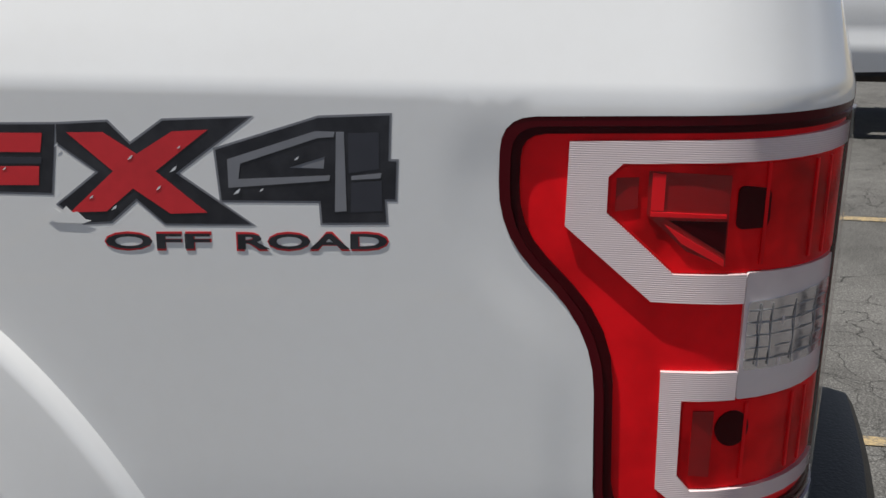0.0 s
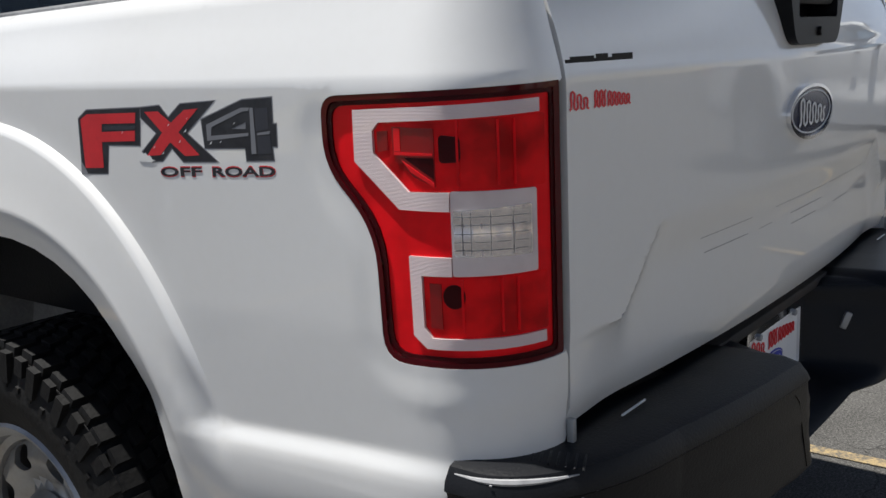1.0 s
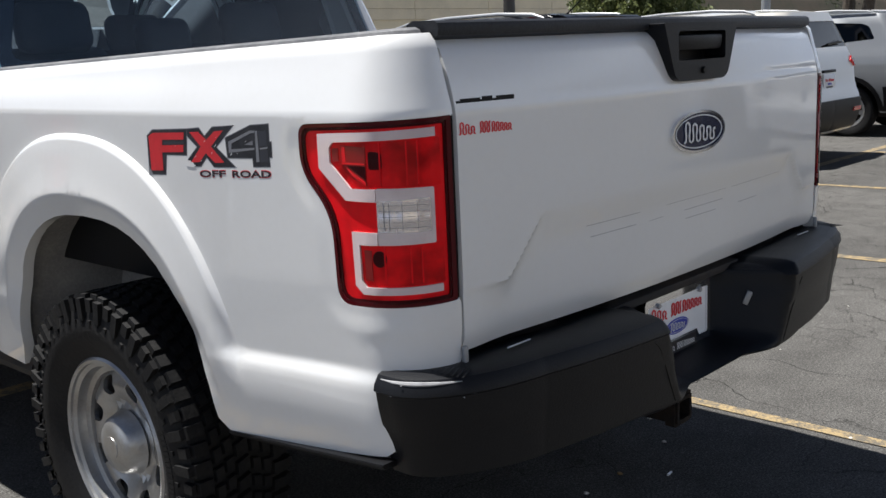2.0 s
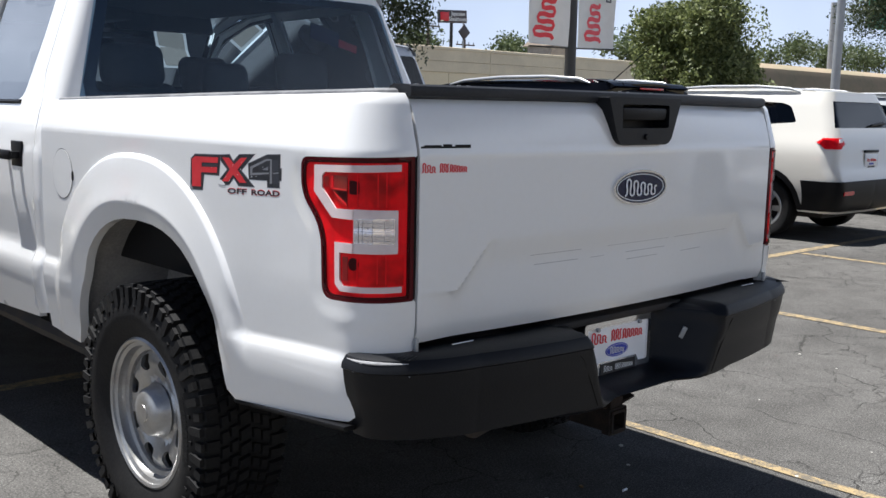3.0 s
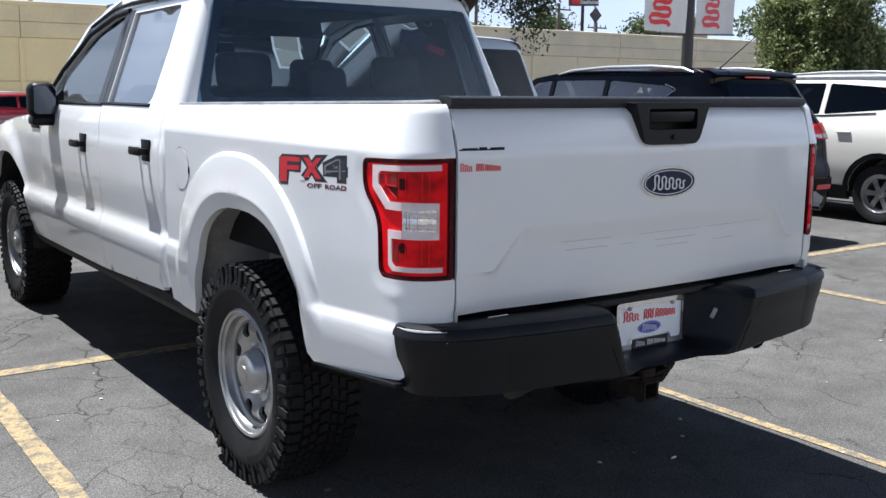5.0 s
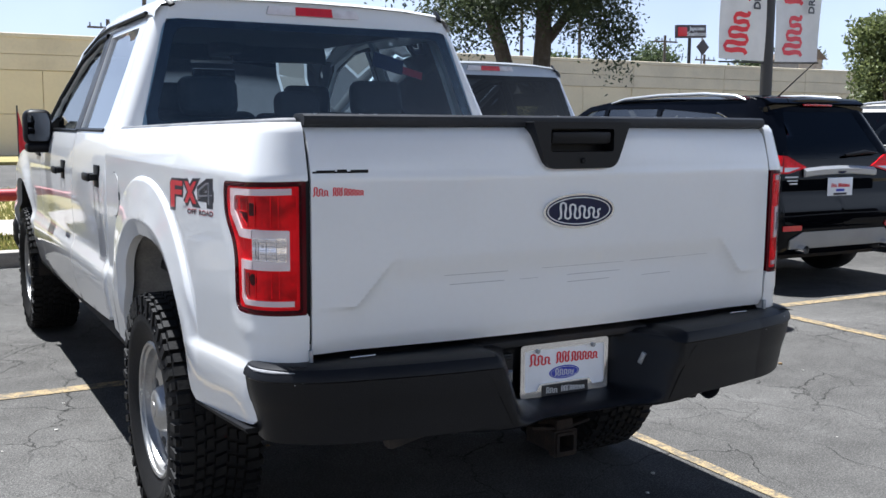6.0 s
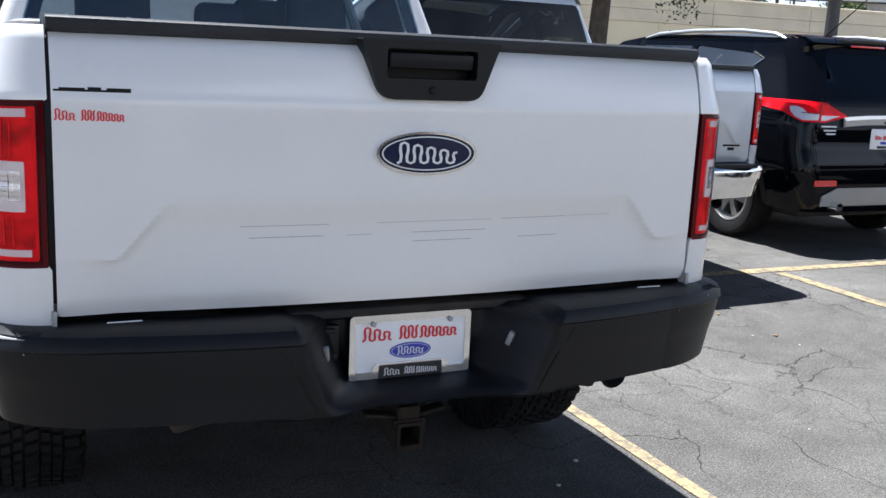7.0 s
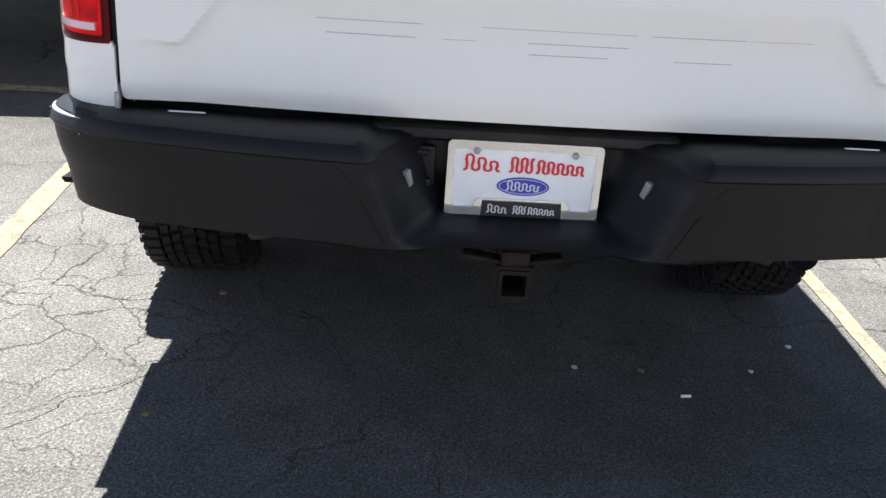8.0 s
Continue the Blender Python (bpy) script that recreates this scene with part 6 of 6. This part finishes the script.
        part("bumper_cladding", panel([(0, 0.33), (0, low)] + [(1.0, low), (2.0, low), (U(ra - r_arch - 0.05, low), low), (U(ra - r_arch - 0.05, 0.34), 0.34), (1.5, 0.34)], fn(side, 0.016), 0.09, (), 0.04), BLACK_PAINT if variant == "dark" else TRIM, t)
        if variant == "dark":
            part("skid_plate", panel([(0, 0.36), (0, 0.50), (0.72, 0.50), (0.93, 0.44), (0.95, 0.36)], fn(side, 0.030), 0.09, (), 0.03), GALV, t, "silver skid plate")
            tip = tube([(side * 0.52, 0.16, Z(0.37)), (side * 0.52, -0.02, Z(0.36))], 0.035, 12, False)
            part("tail_pipe", tip, CHROME, t)
        if variant != "dark":
            part("rear_window", panel([(0, glass_low - 0.01), (gl + 0.02, glass_low - 0.01), (gt + 0.02, glass_top + 0.01), (0, glass_top + 0.01)], fn(side, -0.008), 0.08, (), 0.0), DARK_GLASS, t, "dark wrap-round rear glass")
        # roof rail
        rl = [(half * 0.735, y, z) for y, z in ((0.60, 1.595), (0.72, 1.630), (1.1, 1.655), (1.7, 1.652), (2.2, 1.625), (2.42, 1.585))]
        part("roof_rail", tube([(side * x, y, Z(z)) for x, y, z in rl], [0.008, 0.016, 0.017, 0.017, 0.016, 0.009], 10), BRIGHT_METAL, t, "silver roof rail")
    roofp = part("roof", panel(rounded([(-half * 0.72, 0.40), (half * 0.72, 0.40), (half * 0.70, 2.3), (half * 0.64, 2.72), (-half * 0.64, 2.72), (-half * 0.70, 2.3)], 0.05),
                               lambda u, v, d: (u, v, Z(1.655 - 0.075 * (u / (half * 0.72)) ** 2 - 0.05 * smooth(1.0, 0.38, v) - 0.10 * smooth(2.1, 2.9, v) + d)), 0.12, (), 0.04), paint, t)
    part("spoiler", loft([[(x, y, Z(z)) for y, z in ((0.405, 1.552), (0.372, 1.572), (0.46, 1.612), (0.62, 1.628), (0.58, 1.56))] for x in (-half * 0.66, -half * 0.3, 0, half * 0.3, half * 0.66)]), paint, roofp)
    part("brake_light", block((0.36, 0.012, 0.020), (0, 0.392, Z(1.558)), 0.004), CHMSL_RED, roofp, "red high brake light")
    rgl = part("rear_window" if variant == "dark" else "rear_window_inner", panel(rounded([(-0.92 * half * 0.74, glass_low - 0.01), (0.92 * half * 0.74, glass_low - 0.01), (half * 0.60, glass_top + 0.02), (-half * 0.60, glass_top + 0.02)], 0.05),
                                    lambda u, v, d: (u, curve_at(rear, v) + (0.002 if variant == "dark" else 0.03) - d, Z(v)), 0.12, (), 0.004), DARK_GLASS, t, "dark tinted glass")
    part("wiper", tube([(half * 0.10, curve_at(rear, glass_low + 0.03) - 0.025, Z(glass_low + 0.03)), (half * 0.40, curve_at(rear, glass_low + 0.06) - 0.03, Z(glass_low + 0.055)), (half * 0.58, curve_at(rear, glass_low + 0.05) - 0.025, Z(glass_low + 0.045))], [0.012, 0.02, 0.006], 8), TRIM, rgl)
    part("windscreen", panel([(-half * 0.62, 2.70), (half * 0.62, 2.70), (half * 0.80, 3.45), (-half * 0.80, 3.45)], lambda u, v, d: (u, v, Z(1.56 - (v - 2.70) * 0.62 - 0.03 * (u / half) ** 2 + d)), 0.2, (), 0.004), DARK_GLASS, t)
    part("hood", panel(rounded([(-half * 0.88, 3.42), (half * 0.88, 3.42), (half * 0.80, length - 0.2), (-half * 0.80, length - 0.2)], 0.08), lambda u, v, d: (u, v, Z(1.10 - 0.12 * smooth(3.4, length, v) - 0.05 * (u / half) ** 2 + d)), 0.2, (), 0.03), paint, t)
    part("front_end", block((half * 1.86, 0.22, Z(0.58)), (0, length - 0.16, Z(0.62)), 0.08, (0, 0, 0), 3), paint, t)
    part("under_tray", block((half * 1.5, length - 0.5, 0.10), (0, length / 2, Z(0.30))), UNDER, t)
    part("cabin_block", block((half * 1.25, 2.0, 0.30), (0, 1.75, Z(0.98)), 0.08), SEAT, t)
    tag = part("dealer_plate", block((0.31, 0.006, 0.155), (0, curve_at(rear, 0.86) - 0.010, Z(0.865)), 0.002), PLATE_WHITE, t, "white plate with printed bars")
    flourish("red_mark", MARK, -0.115, 0.115, 0.862, 0.892, 0.0032, lambda u, v, d: (u, curve_at(rear, 0.86) - 0.0150 - d, Z(v)), RED_INK, tag)
    part("blue_bar", block((0.10, 0.003, 0.020), (0, curve_at(rear, 0.86) - 0.0145, Z(0.835)), 0.0), BRIGHT_BLUE, tag)
    part("dark_bar", block((0.16, 0.003, 0.018), (0, curve_at(rear, 0.86) - 0.0145, Z(0.803)), 0.0), DECAL_BLACK, tag)
    if variant == "dark":
        bar = part("hatch_bar", loft([[(x, curve_at(rear, 1.0) - 0.02 + b, Z(1.005 + a - 0.02 * (abs(x) / 0.44) ** 2)) for a, b in ((-0.036, 0.01), (-0.028, -0.012), (0.016, -0.020), (0.040, 0.01))] for x in (-0.44, -0.36, -0.2, 0, 0.2, 0.36, 0.44)]), BRIGHT_METAL, t, "chrome hatch bar")
        part("oval_mark", panel(ellipse(0, 1.0, 0.055, 0.022, 20), lambda u, v, d: (u, curve_at(rear, 1.0) - 0.036 - d, Z(v)), 0.03, (), 0.006), BLUE, bar, "blue oval mark")
        for k, z in enumerate((0.955, 0.925, 0.90)):
            part("badge_bar", block((0.15 - 0.03 * k, 0.004, 0.012), (-0.58 + 0.01 * k, curve_at(rear, z) - 0.006, Z(z)), 0.0), PALE, t, "small pale badge bar")
        part("antenna", tube([(-0.02, 0.86, Z(1.60)), (-0.02, 0.80, Z(1.655)), (-0.02, 0.42, Z(1.93))], [0.02, 0.006, 0.004], 8), TRIM, t, "thin black roof antenna")
    else:
        part("hatch_grip", block((0.34, 0.02, 0.03), (0, curve_at(rear, 0.97) - 0.012, Z(0.97)), 0.006), TRIM, t)
    return t


suv((5.38, 3.40, 0), BLACK_PAINT, "glossy black sport utility car with chrome hatch bar", half=0.88, length=4.5,
    rear=[(0.25, 0.14), (0.38, 0.08), (0.55, 0.06), (0.70, 0.07), (0.78, 0.11), (1.02, 0.13), (1.14, 0.17), (1.52, 0.40), (1.60, 0.43), (1.70, 0.47)])
HIGH = [(0.25, 0.12), (0.38, 0.03), (0.55, 0.0), (0.70, 0.01), (0.80, 0.06), (1.02, 0.075), (1.16, 0.11), (1.52, 0.26), (1.60, 0.29), (1.70, 0.33)]
suv((8.56, 3.05, 0), PEARL, "pearl white small sport utility car with black bumper", half=0.885, length=4.1, rear=HIGH, variant="light", radius=0.335)
suv((12.15, 3.08, 0), GREY_PAINT, "silver grey sport utility car with dark windows", half=0.92, length=4.5, variant="light")
suv((15.0, 3.10, 0), PEARL, "white sport utility car with red tail lamps", half=0.92, length=4.5, variant="light")
for x, y, paint, words in ((-5.3, -9.6, SILVER, "silver grey sport utility car in the row across the aisle"), (-2.4, -9.8, BLACK_PAINT, "black sport utility car in the row across the aisle"), (0.6, -9.5, WHITE, "white sport utility car in the row across the aisle"), (3.5, -9.7, PEARL, "cream sport utility car in the row across the aisle")):
    suv((x, y, 0), paint, words, half=0.92, length=4.5, variant="light", rz=180)
suv((1.5, 24.4, -0.02), RED_PAINT, "red car parked beyond the lawn", half=0.90, length=4.4, variant="light", squash=0.76, rz=-90)


# ---- barrier rail with flag ----
def barrier():
    t = thing("barrier_rail", "red painted steel pipe barrier on the grass strip", "barrier", (-0.38, 9.28, 0.1))
    part("rail", tube([(-6.0, 0, 0.475), (0.0, 0, 0.475)], 0.066, 16), RED_STEEL, t)
    for x in (0.0, -2.6, -5.2):
        part("post", tube([(x, 0, -0.12), (x, 0, 0.48)], 0.055, 16), RED_STEEL, t)
    f = thing("pennant_flag", "red furled pennant flag on a thin rod", "flag", (-0.50, 9.16, 0.1))
    part("rod", tube([(-0.045, 0, -0.05), (-0.045, 0, 1.43)], 0.008, 8), POLE, f)
    rings = []
    for k in range(12):
        z = 0.50 + 0.90 * k / 11
        w = 0.006 + 0.17 * (1 - k / 11) ** 0.9
        rings.append([(-0.05 + w * i / 6, 0.018 * math.sin(i * 1.9 + k * 0.5) * (1 - k / 12), z) for i in range(7)])
    bm = loft(rings, False, False)
    bmesh.ops.solidify(bm, geom=bm.faces, thickness=0.003)
    part("cloth", bm, RED_INK, f, "red cloth")


barrier()


# ---- wall, poles, signs ----
def sound_wall():
    root = tagged(part("wall_north", block((96.0, 0.22, 4.15), (12.0, 36.25, 2.07)), WALL, sharp=0), "long tan precast concrete wall behind the parking ground", kind="structure")
    k = 0
    for i in range(16):
        x0 = -36.0 + i * 6.0
        for z0, z1, d in ((0.0, 1.55, 0.0), (1.55, 3.10, 0.0), (3.10, 3.66, 0.05), (3.66, 4.24, 0.05)):
            for j in range(2 if z1 < 3.2 else 1):
                w = 6.0 / (2 if z1 < 3.2 else 1)
                a = x0 + j * w
                part("wall_panel", block((w - 0.018, 0.12, z1 - z0 - 0.014), (a + w / 2, 36.10 - d, (z0 + z1) / 2), 0.012, (0, 0, 0), 1), WALL if z1 < 3.2 else WALL_TOP, root)
        if i % 2 == 0:
            part("coping", block((11.98, 0.40, 0.16), (x0 + 6.0, 36.15, 4.31), 0.02, (0, 0, 0), 1), WALL_TOP, root)
        part("pilaster", block((0.16, 0.10, 3.06), (x0, 36.00, 1.53), 0.01, (0, 0, 0), 1), WALL, root)


sound_wall()
# added out of view: cuts horizon light and reflects beige in the paint
tagged(part("wall_south", block((96.0, 0.25, 3.6), (8.0, -24.0, 1.8)), WALL, sharp=0), "unseen plain tan wall behind the camera, added for reflections and shade", kind="structure")
slab("embankment", 62.0, 190.0, 37.0, 60.0, -0.5, 5.2, EMBANKMENT, "dry brown embankment beyond the wall", 1.5)


def banner_pole():
    t = thing("banner_pole", "dark light pole with two pale dealer banners", "pole", (9.22, 8.0, 0.10))
    t.scale = (0.62, 0.60, 0.56)
    part("shaft", tube([(0, 0, 0), (0, 0, 10.5)], [0.15, 0.11], 16), POLE, t)
    part("base", tube([(0, 0, -0.1), (0, 0, 0.75)], 0.30, 20), KERB, t, "concrete base")
    for sg, x0, x1 in ((-1, -1.50, -0.16), (1, 0.16, 1.66)):
        for z in (3.85, 6.67):
            part("banner_arm", tube([(0, 0, z), (sg * abs(x1 if sg > 0 else x0), -0.02, z + (0.05 if sg > 0 else -0.03))], 0.022, 8), POLE, t)
        def wave(u, v, d):
            return (u, -0.03 + 0.05 * math.sin(u * 2.2 + v * 1.3) - d, v + 0.92 + 0.03 * (u if sg > 0 else -u * 0.6))
        b = part("banner", panel([(x0, 2.95), (x1, 2.95), (x1, 5.72), (x0, 5.72)], wave, 0.16, (), 0.004), CLOTH, t, "pale cloth banner with red bars")
        xc = (x0 + x1) / 2 - 0.12
        flourish("red_mark", MARK, 3.10, 6.55, 0.0, 0.62, 0.055, lambda u, v, d, xc=xc: wave(xc + 0.27 - v, u, d + 0.012) if u < 5.70 else wave(xc + 0.27 - v, 5.70, d + 0.012), RED_INK, b, "red wavy printed strokes")
        lettering("DRIV", 0.27, DECAL_BLACK, "wording", b, Matrix.Translation((xc + 0.48, -0.10, 5.42)) @ pose(0, 0, 0, 90, -90, 0), 0.004)


banner_pole()


def roadside_sign():
    t = thing("restaurant_sign", "dark restaurant sign board on a pole beyond the wall", "sign", (55.7, 60.0, 0))
    part("post", tube([(0.2, 0.3, 0), (0.2, 0.3, 9.0)], 0.14, 10), POLE, t)
    bd = part("board", block((3.2, 0.25, 1.05), (0, 0, 8.85), 0.03, (0, -3, 0)), SIGN_DARK, t)
    part("red_mark", block((0.95, 0.06, 0.72), (-1.0, -0.15, 8.78), 0.02, (0, -3, 0)), RED_INK, bd, "red plain mark")
    for body, z in (("Japanese", 9.10), ("Steakhouse", 8.66)):
        lettering(body, 0.46, PALE, "wording", bd, Matrix.Translation((0.55, -0.15, z)) @ pose(0, 0, 0, 90, -3, 0), 0.01)
    d = thing("warning_sign", "diamond road sign seen from behind on a post", "sign", (55.2, 58.0, 0))
    part("post", tube([(0, 0.1, 0), (0, 0.1, 8.2)], 0.07, 8), GALV, d)
    part("plate", block((0.95, 0.05, 0.95), (0, 0, 7.45), 0.01, (0, 45, 0)), SIGN_DARK, d)


roadside_sign()


def utility_pole(x, y, tall, arms=2):
    t = thing("utility_pole", "grey timber utility pole with cross-arms beyond the wall", "pole", (x, y, 0), group="utility poles")
    part("shaft", tube([(0, 0, 0), (0, 0, tall)], [0.16, 0.11], 8), WOOD_POLE, t)
    for k in range(arms):
        arm = part("cross_arm", block((2.4 - 0.5 * k, 0.10, 0.12), (0, -0.12, tall - 0.5 - 0.9 * k), 0.01), WOOD_POLE, t)
        for s in (-1, -0.4, 0.4, 1):
            part("insulator", tube([(s * (1.05 - 0.25 * k), -0.12, tall - 0.45 - 0.9 * k), (s * (1.05 - 0.25 * k), -0.12, tall - 0.22 - 0.9 * k)], 0.05, 8), GALV, arm)


for x, y, h, a in ((9.7, 60.0, 7.3, 1), (11.0, 56.0, 10.5, 2), (53.0, 60.0, 8.4, 1), (44.5, 60.0, 11.5, 1), (6.2, 62.0, 6.4, 1), (63.0, 66.0, 7.6, 1), (40.5, 62.0, 11.0, 2)):
    utility_pole(x, y, h, a)


def light_pole(x, y, tall):
    t = thing("street_light", "galvanised steel street light pole", "pole", (x, y, 0))
    part("shaft", tube([(0, 0, 0), (0, 0, tall)], [0.14, 0.09], 12), GALV, t)
    part("arm", tube([(0, 0, tall - 0.2), (1.2, 0, tall + 0.1)], 0.05, 8), GALV, t)
    part("lamp_head", block((0.6, 0.28, 0.12), (1.4, 0, tall + 0.1), 0.04), GALV, t)


light_pole(25.2, 11.6, 8.0)
gs = thing("road_sign", "green highway sign board on a gantry post", "sign", (96.0, 44.0, 0))
part("post", tube([(-5.0, 0, 0), (-5.0, 0, 12.0)], 0.28, 10), GALV, gs)
part("arm", tube([(-5.0, 0, 11.6), (8.0, 0, 11.6)], 0.16, 8), GALV, gs)
part("board", block((5.0, 0.12, 3.0), (4.5, -0.25, 11.6), 0.04), GREEN_SIGN, gs)
hut = thing("far_building", "small pale gabled building beyond the wall", "building", (70.5, 62.0, 0))
part("wall", block((3.0, 3.0, 7.2), (0, 0, 3.6)), KERB, hut)
part("roof", loft([[(-1.9, -1.8, 7.2), (1.9, -1.8, 7.2), (0, -1.8, 8.5)], [(-1.9, 1.8, 7.2), (1.9, 1.8, 7.2), (0, 1.8, 8.5)]]), WOOD_POLE, hut)


# ---- trees ----
def leaf_cloud(name, lobes, count, size, mat, seed, hang=0.0):
    """Many single leaves set in lobes (centre, radii), thicker towards the skin of each lobe."""
    rng = np.random.default_rng(seed)
    weight = np.array([r[0] * r[1] + r[1] * r[2] + r[0] * r[2] for _, r in lobes])
    pick = rng.choice(len(lobes), count, p=weight / weight.sum())
    c = np.array([l[0] for l in lobes])[pick]
    r = np.array([l[1] for l in lobes])[pick]
    v = rng.normal(size=(count, 3))
    v /= np.linalg.norm(v, axis=1)[:, None]
    rad = rng.random(count) ** 0.38
    lump = 1 + 0.28 * np.sin(v[:, 0] * 5 + pick) * np.sin(v[:, 1] * 6 + pick * 2) + 0.18 * np.sin(v[:, 2] * 9 + v[:, 0] * 7)
    p = c + v * r * (rad * lump)[:, None]
    p[:, 2] -= hang * rng.random(count) ** 3
    p = p[p[:, 2] > 0.15]
    n = len(p)
    a, b = rng.normal(size=(n, 3)), rng.normal(size=(n, 3))
    a /= np.linalg.norm(a, axis=1)[:, None]
    b -= (a * b).sum(1)[:, None] * a
    b /= np.linalg.norm(b, axis=1)[:, None]
    s = size * (0.6 + 0.8 * rng.random(n))[:, None]
    q = np.stack([p - a * s, p + b * s * 0.45, p + a * s, p - b * s * 0.45], 1).reshape(-1, 3)
    me = bpy.data.meshes.new(name)
    me.vertices.add(4 * n), me.loops.add(4 * n), me.polygons.add(n)
    me.vertices.foreach_set("co", q.ravel().astype(np.float32))
    me.loops.foreach_set("vertex_index", np.arange(4 * n, dtype=np.int32))
    me.polygons.foreach_set("loop_start", np.arange(0, 4 * n, 4, dtype=np.int32))
    me.update(calc_edges=True)
    me.materials.append(mat)
    return me


def tree(at, label, limbs, lobes, count, size, mat, seed, hang=0.0, category="tree"):
    t = thing(category, label, category, at)
    trunk = bmesh.new()
    for path, r0, r1 in limbs:
        k = len(path)
        trunk = join(trunk, tube(path, [r0 + (r1 - r0) * i / (k - 1) for i in range(k)], 10))
    part("trunk", trunk, BARK, t)
    crown = new("crown", leaf_cloud("crown", lobes, count, size, mat, seed, hang))
    crown.parent = t
    tagged(crown, kind="stuff")
    return t


rng = random.Random(3)
oak_lobes = [((rng.uniform(-2.4, 1.3), rng.uniform(-2.0, 2.0), rng.uniform(4.4, 7.2)), (rng.uniform(0.7, 1.1), rng.uniform(0.8, 1.2), rng.uniform(0.5, 0.9))) for _ in range(26)]
oak_lobes += [((-2.3, -1.0, 3.6), (0.8, 0.8, 0.5)), ((-1.5, -1.2, 3.8), (0.7, 0.7, 0.4)), ((1.5, -1.0, 3.4), (0.6, 0.6, 0.6)), ((1.0, -0.6, 3.9), (0.7, 0.7, 0.4)), ((0.1, -1.5, 4.2), (0.8, 0.7, 0.4))]
oak_limbs = [([(-0.1, 0, 0), (-0.25, 0, 1.4), (-0.62, 0.1, 2.9), (-1.3, 0.1, 4.6), (-1.7, 0.2, 6.0)], 0.24, 0.08), ([(0.15, 0, 0), (0.30, 0.05, 1.5), (0.36, 0, 3.2), (0.45, 0.1, 5.0), (0.6, 0.1, 6.6)], 0.26, 0.09),
             ([(0.36, 0, 3.0), (1.2, -0.4, 4.2), (2.2, -0.7, 5.0)], 0.12, 0.03), ([(-0.62, 0.1, 2.9), (-1.6, -0.7, 3.8), (-2.6, -1.0, 4.4)], 0.12, 0.03), ([(0.4, 0.1, 4.2), (0.2, -1.2, 5.0), (0.3, -2.0, 5.3)], 0.09, 0.03),
             ([(-1.0, 0.1, 3.9), (-0.6, -1.0, 4.8), (-0.9, -1.8, 5.4)], 0.08, 0.02)]
oak = tree((10.1, 15.4, 0), "live oak with two dark trunks and drooping leaves", oak_limbs, oak_lobes, 120000, 0.045, OAK_LEAF, 7, 0.8)
copy_thing(oak, pose(30.5, 11.0, 0, 0, 0, 70))
bush_lobes = [((0.15, 0, 2.0), (1.2, 1.3, 1.8))] + [((rng.uniform(-0.55, 0.95), rng.uniform(-1.0, 1.0), rng.uniform(0.9, 3.5)), (rng.uniform(0.45, 0.7), rng.uniform(0.5, 0.8), rng.uniform(0.45, 0.75))) for _ in range(20)]
shrub = tree((13.7, 8.8, 0.10), "dense rounded green shrub tree beside the parking ground", [([(0, 0, 0), (0.1, 0, 1.2), (0.2, 0.1, 2.4)], 0.16, 0.06), ([(0, 0, 0.6), (-0.6, 0.1, 1.5), (-1.0, 0, 2.4)], 0.10, 0.03), ([(0, 0, 0.7), (0.7, -0.2, 1.6), (1.2, 0, 2.5)], 0.10, 0.03)],
     bush_lobes, 150000, 0.050, BUSH_LEAF, 11, 0.1)
shrub.scale = (0.92, 0.80, 0.86)


def far_wood():
    """Distant tree crowns beyond the wall."""
    r = random.Random(9)
    lobes = []
    for x, y, top, w in ((7.0, 62, 5.6, 1.6), (4.5, 64, 5.4, 1.3), (47, 66, 7.4, 2.4), (61, 70, 8.0, 3.4), (74, 72, 8.6, 3.6), (82, 74, 8.4, 4.0), (92, 66, 9.6, 4.0), (102, 62, 9.2, 4.4), (112, 60, 9.8, 4.4), (124, 60, 9.6, 4.4), (136, 60, 10.2, 4.6), (150, 60, 10.2, 4.6), (66, 50, 7.6, 3.0)):
        for _ in range(5):
            lobes.append(((x + r.uniform(-w, w), y + r.uniform(-1, 1), top - r.uniform(0.4, 2.4)), (w * 0.5, w * 0.5, w * 0.42)))
    ob = new("woodland", leaf_cloud("woodland", lobes, 24000, 0.22, FAR_LEAF, 21))
    tagged(ob, "hazy distant green tree crowns beyond the wall", "trees", kind="stuff")


far_wood()


# ---- small litter ----
def pebble(x, y, s, mat, name, label):
    bm = bmesh.new()
    bmesh.ops.create_icosphere(bm, subdivisions=2, radius=s)
    for v in bm.verts:
        v.co *= 1 + 0.3 * noise.noise(v.co * 40 / (s * 40) + Vector((x, y, 0)))
        v.co.z *= 0.45
    tagged(part(name, bm, mat), label, "debris").location = (x, y, s * 0.40)


STONE = material("pale_stone", (0.50, 0.48, 0.44), 0.9, spread=0.4, scale=60)
LEAF_DRY = material("dry_leaf", (0.20, 0.13, 0.06), 0.9, spread=0.4, scale=60)
bm = tube([(-0.013, 0, 0), (0.013, 0.003, 0)], 0.004, 8)
tagged(part("cigarette_end", bm, PLATE_WHITE), "small white cigarette end on the asphalt", "litter").location = (0.527, 0.376, 0.006)
rng = random.Random(17)
for _ in range(26):
    pebble(rng.uniform(-1.4, 3.2), rng.uniform(-0.4, 3.0), rng.uniform(0.004, 0.010), STONE, "pebble", "small pale pebble lying on the asphalt")
for _ in range(12):
    pebble(rng.uniform(-1.6, 3.6), rng.uniform(-0.2, 3.4), rng.uniform(0.008, 0.014), LEAF_DRY, "dry_leaf", "small dry brown leaf on the asphalt")
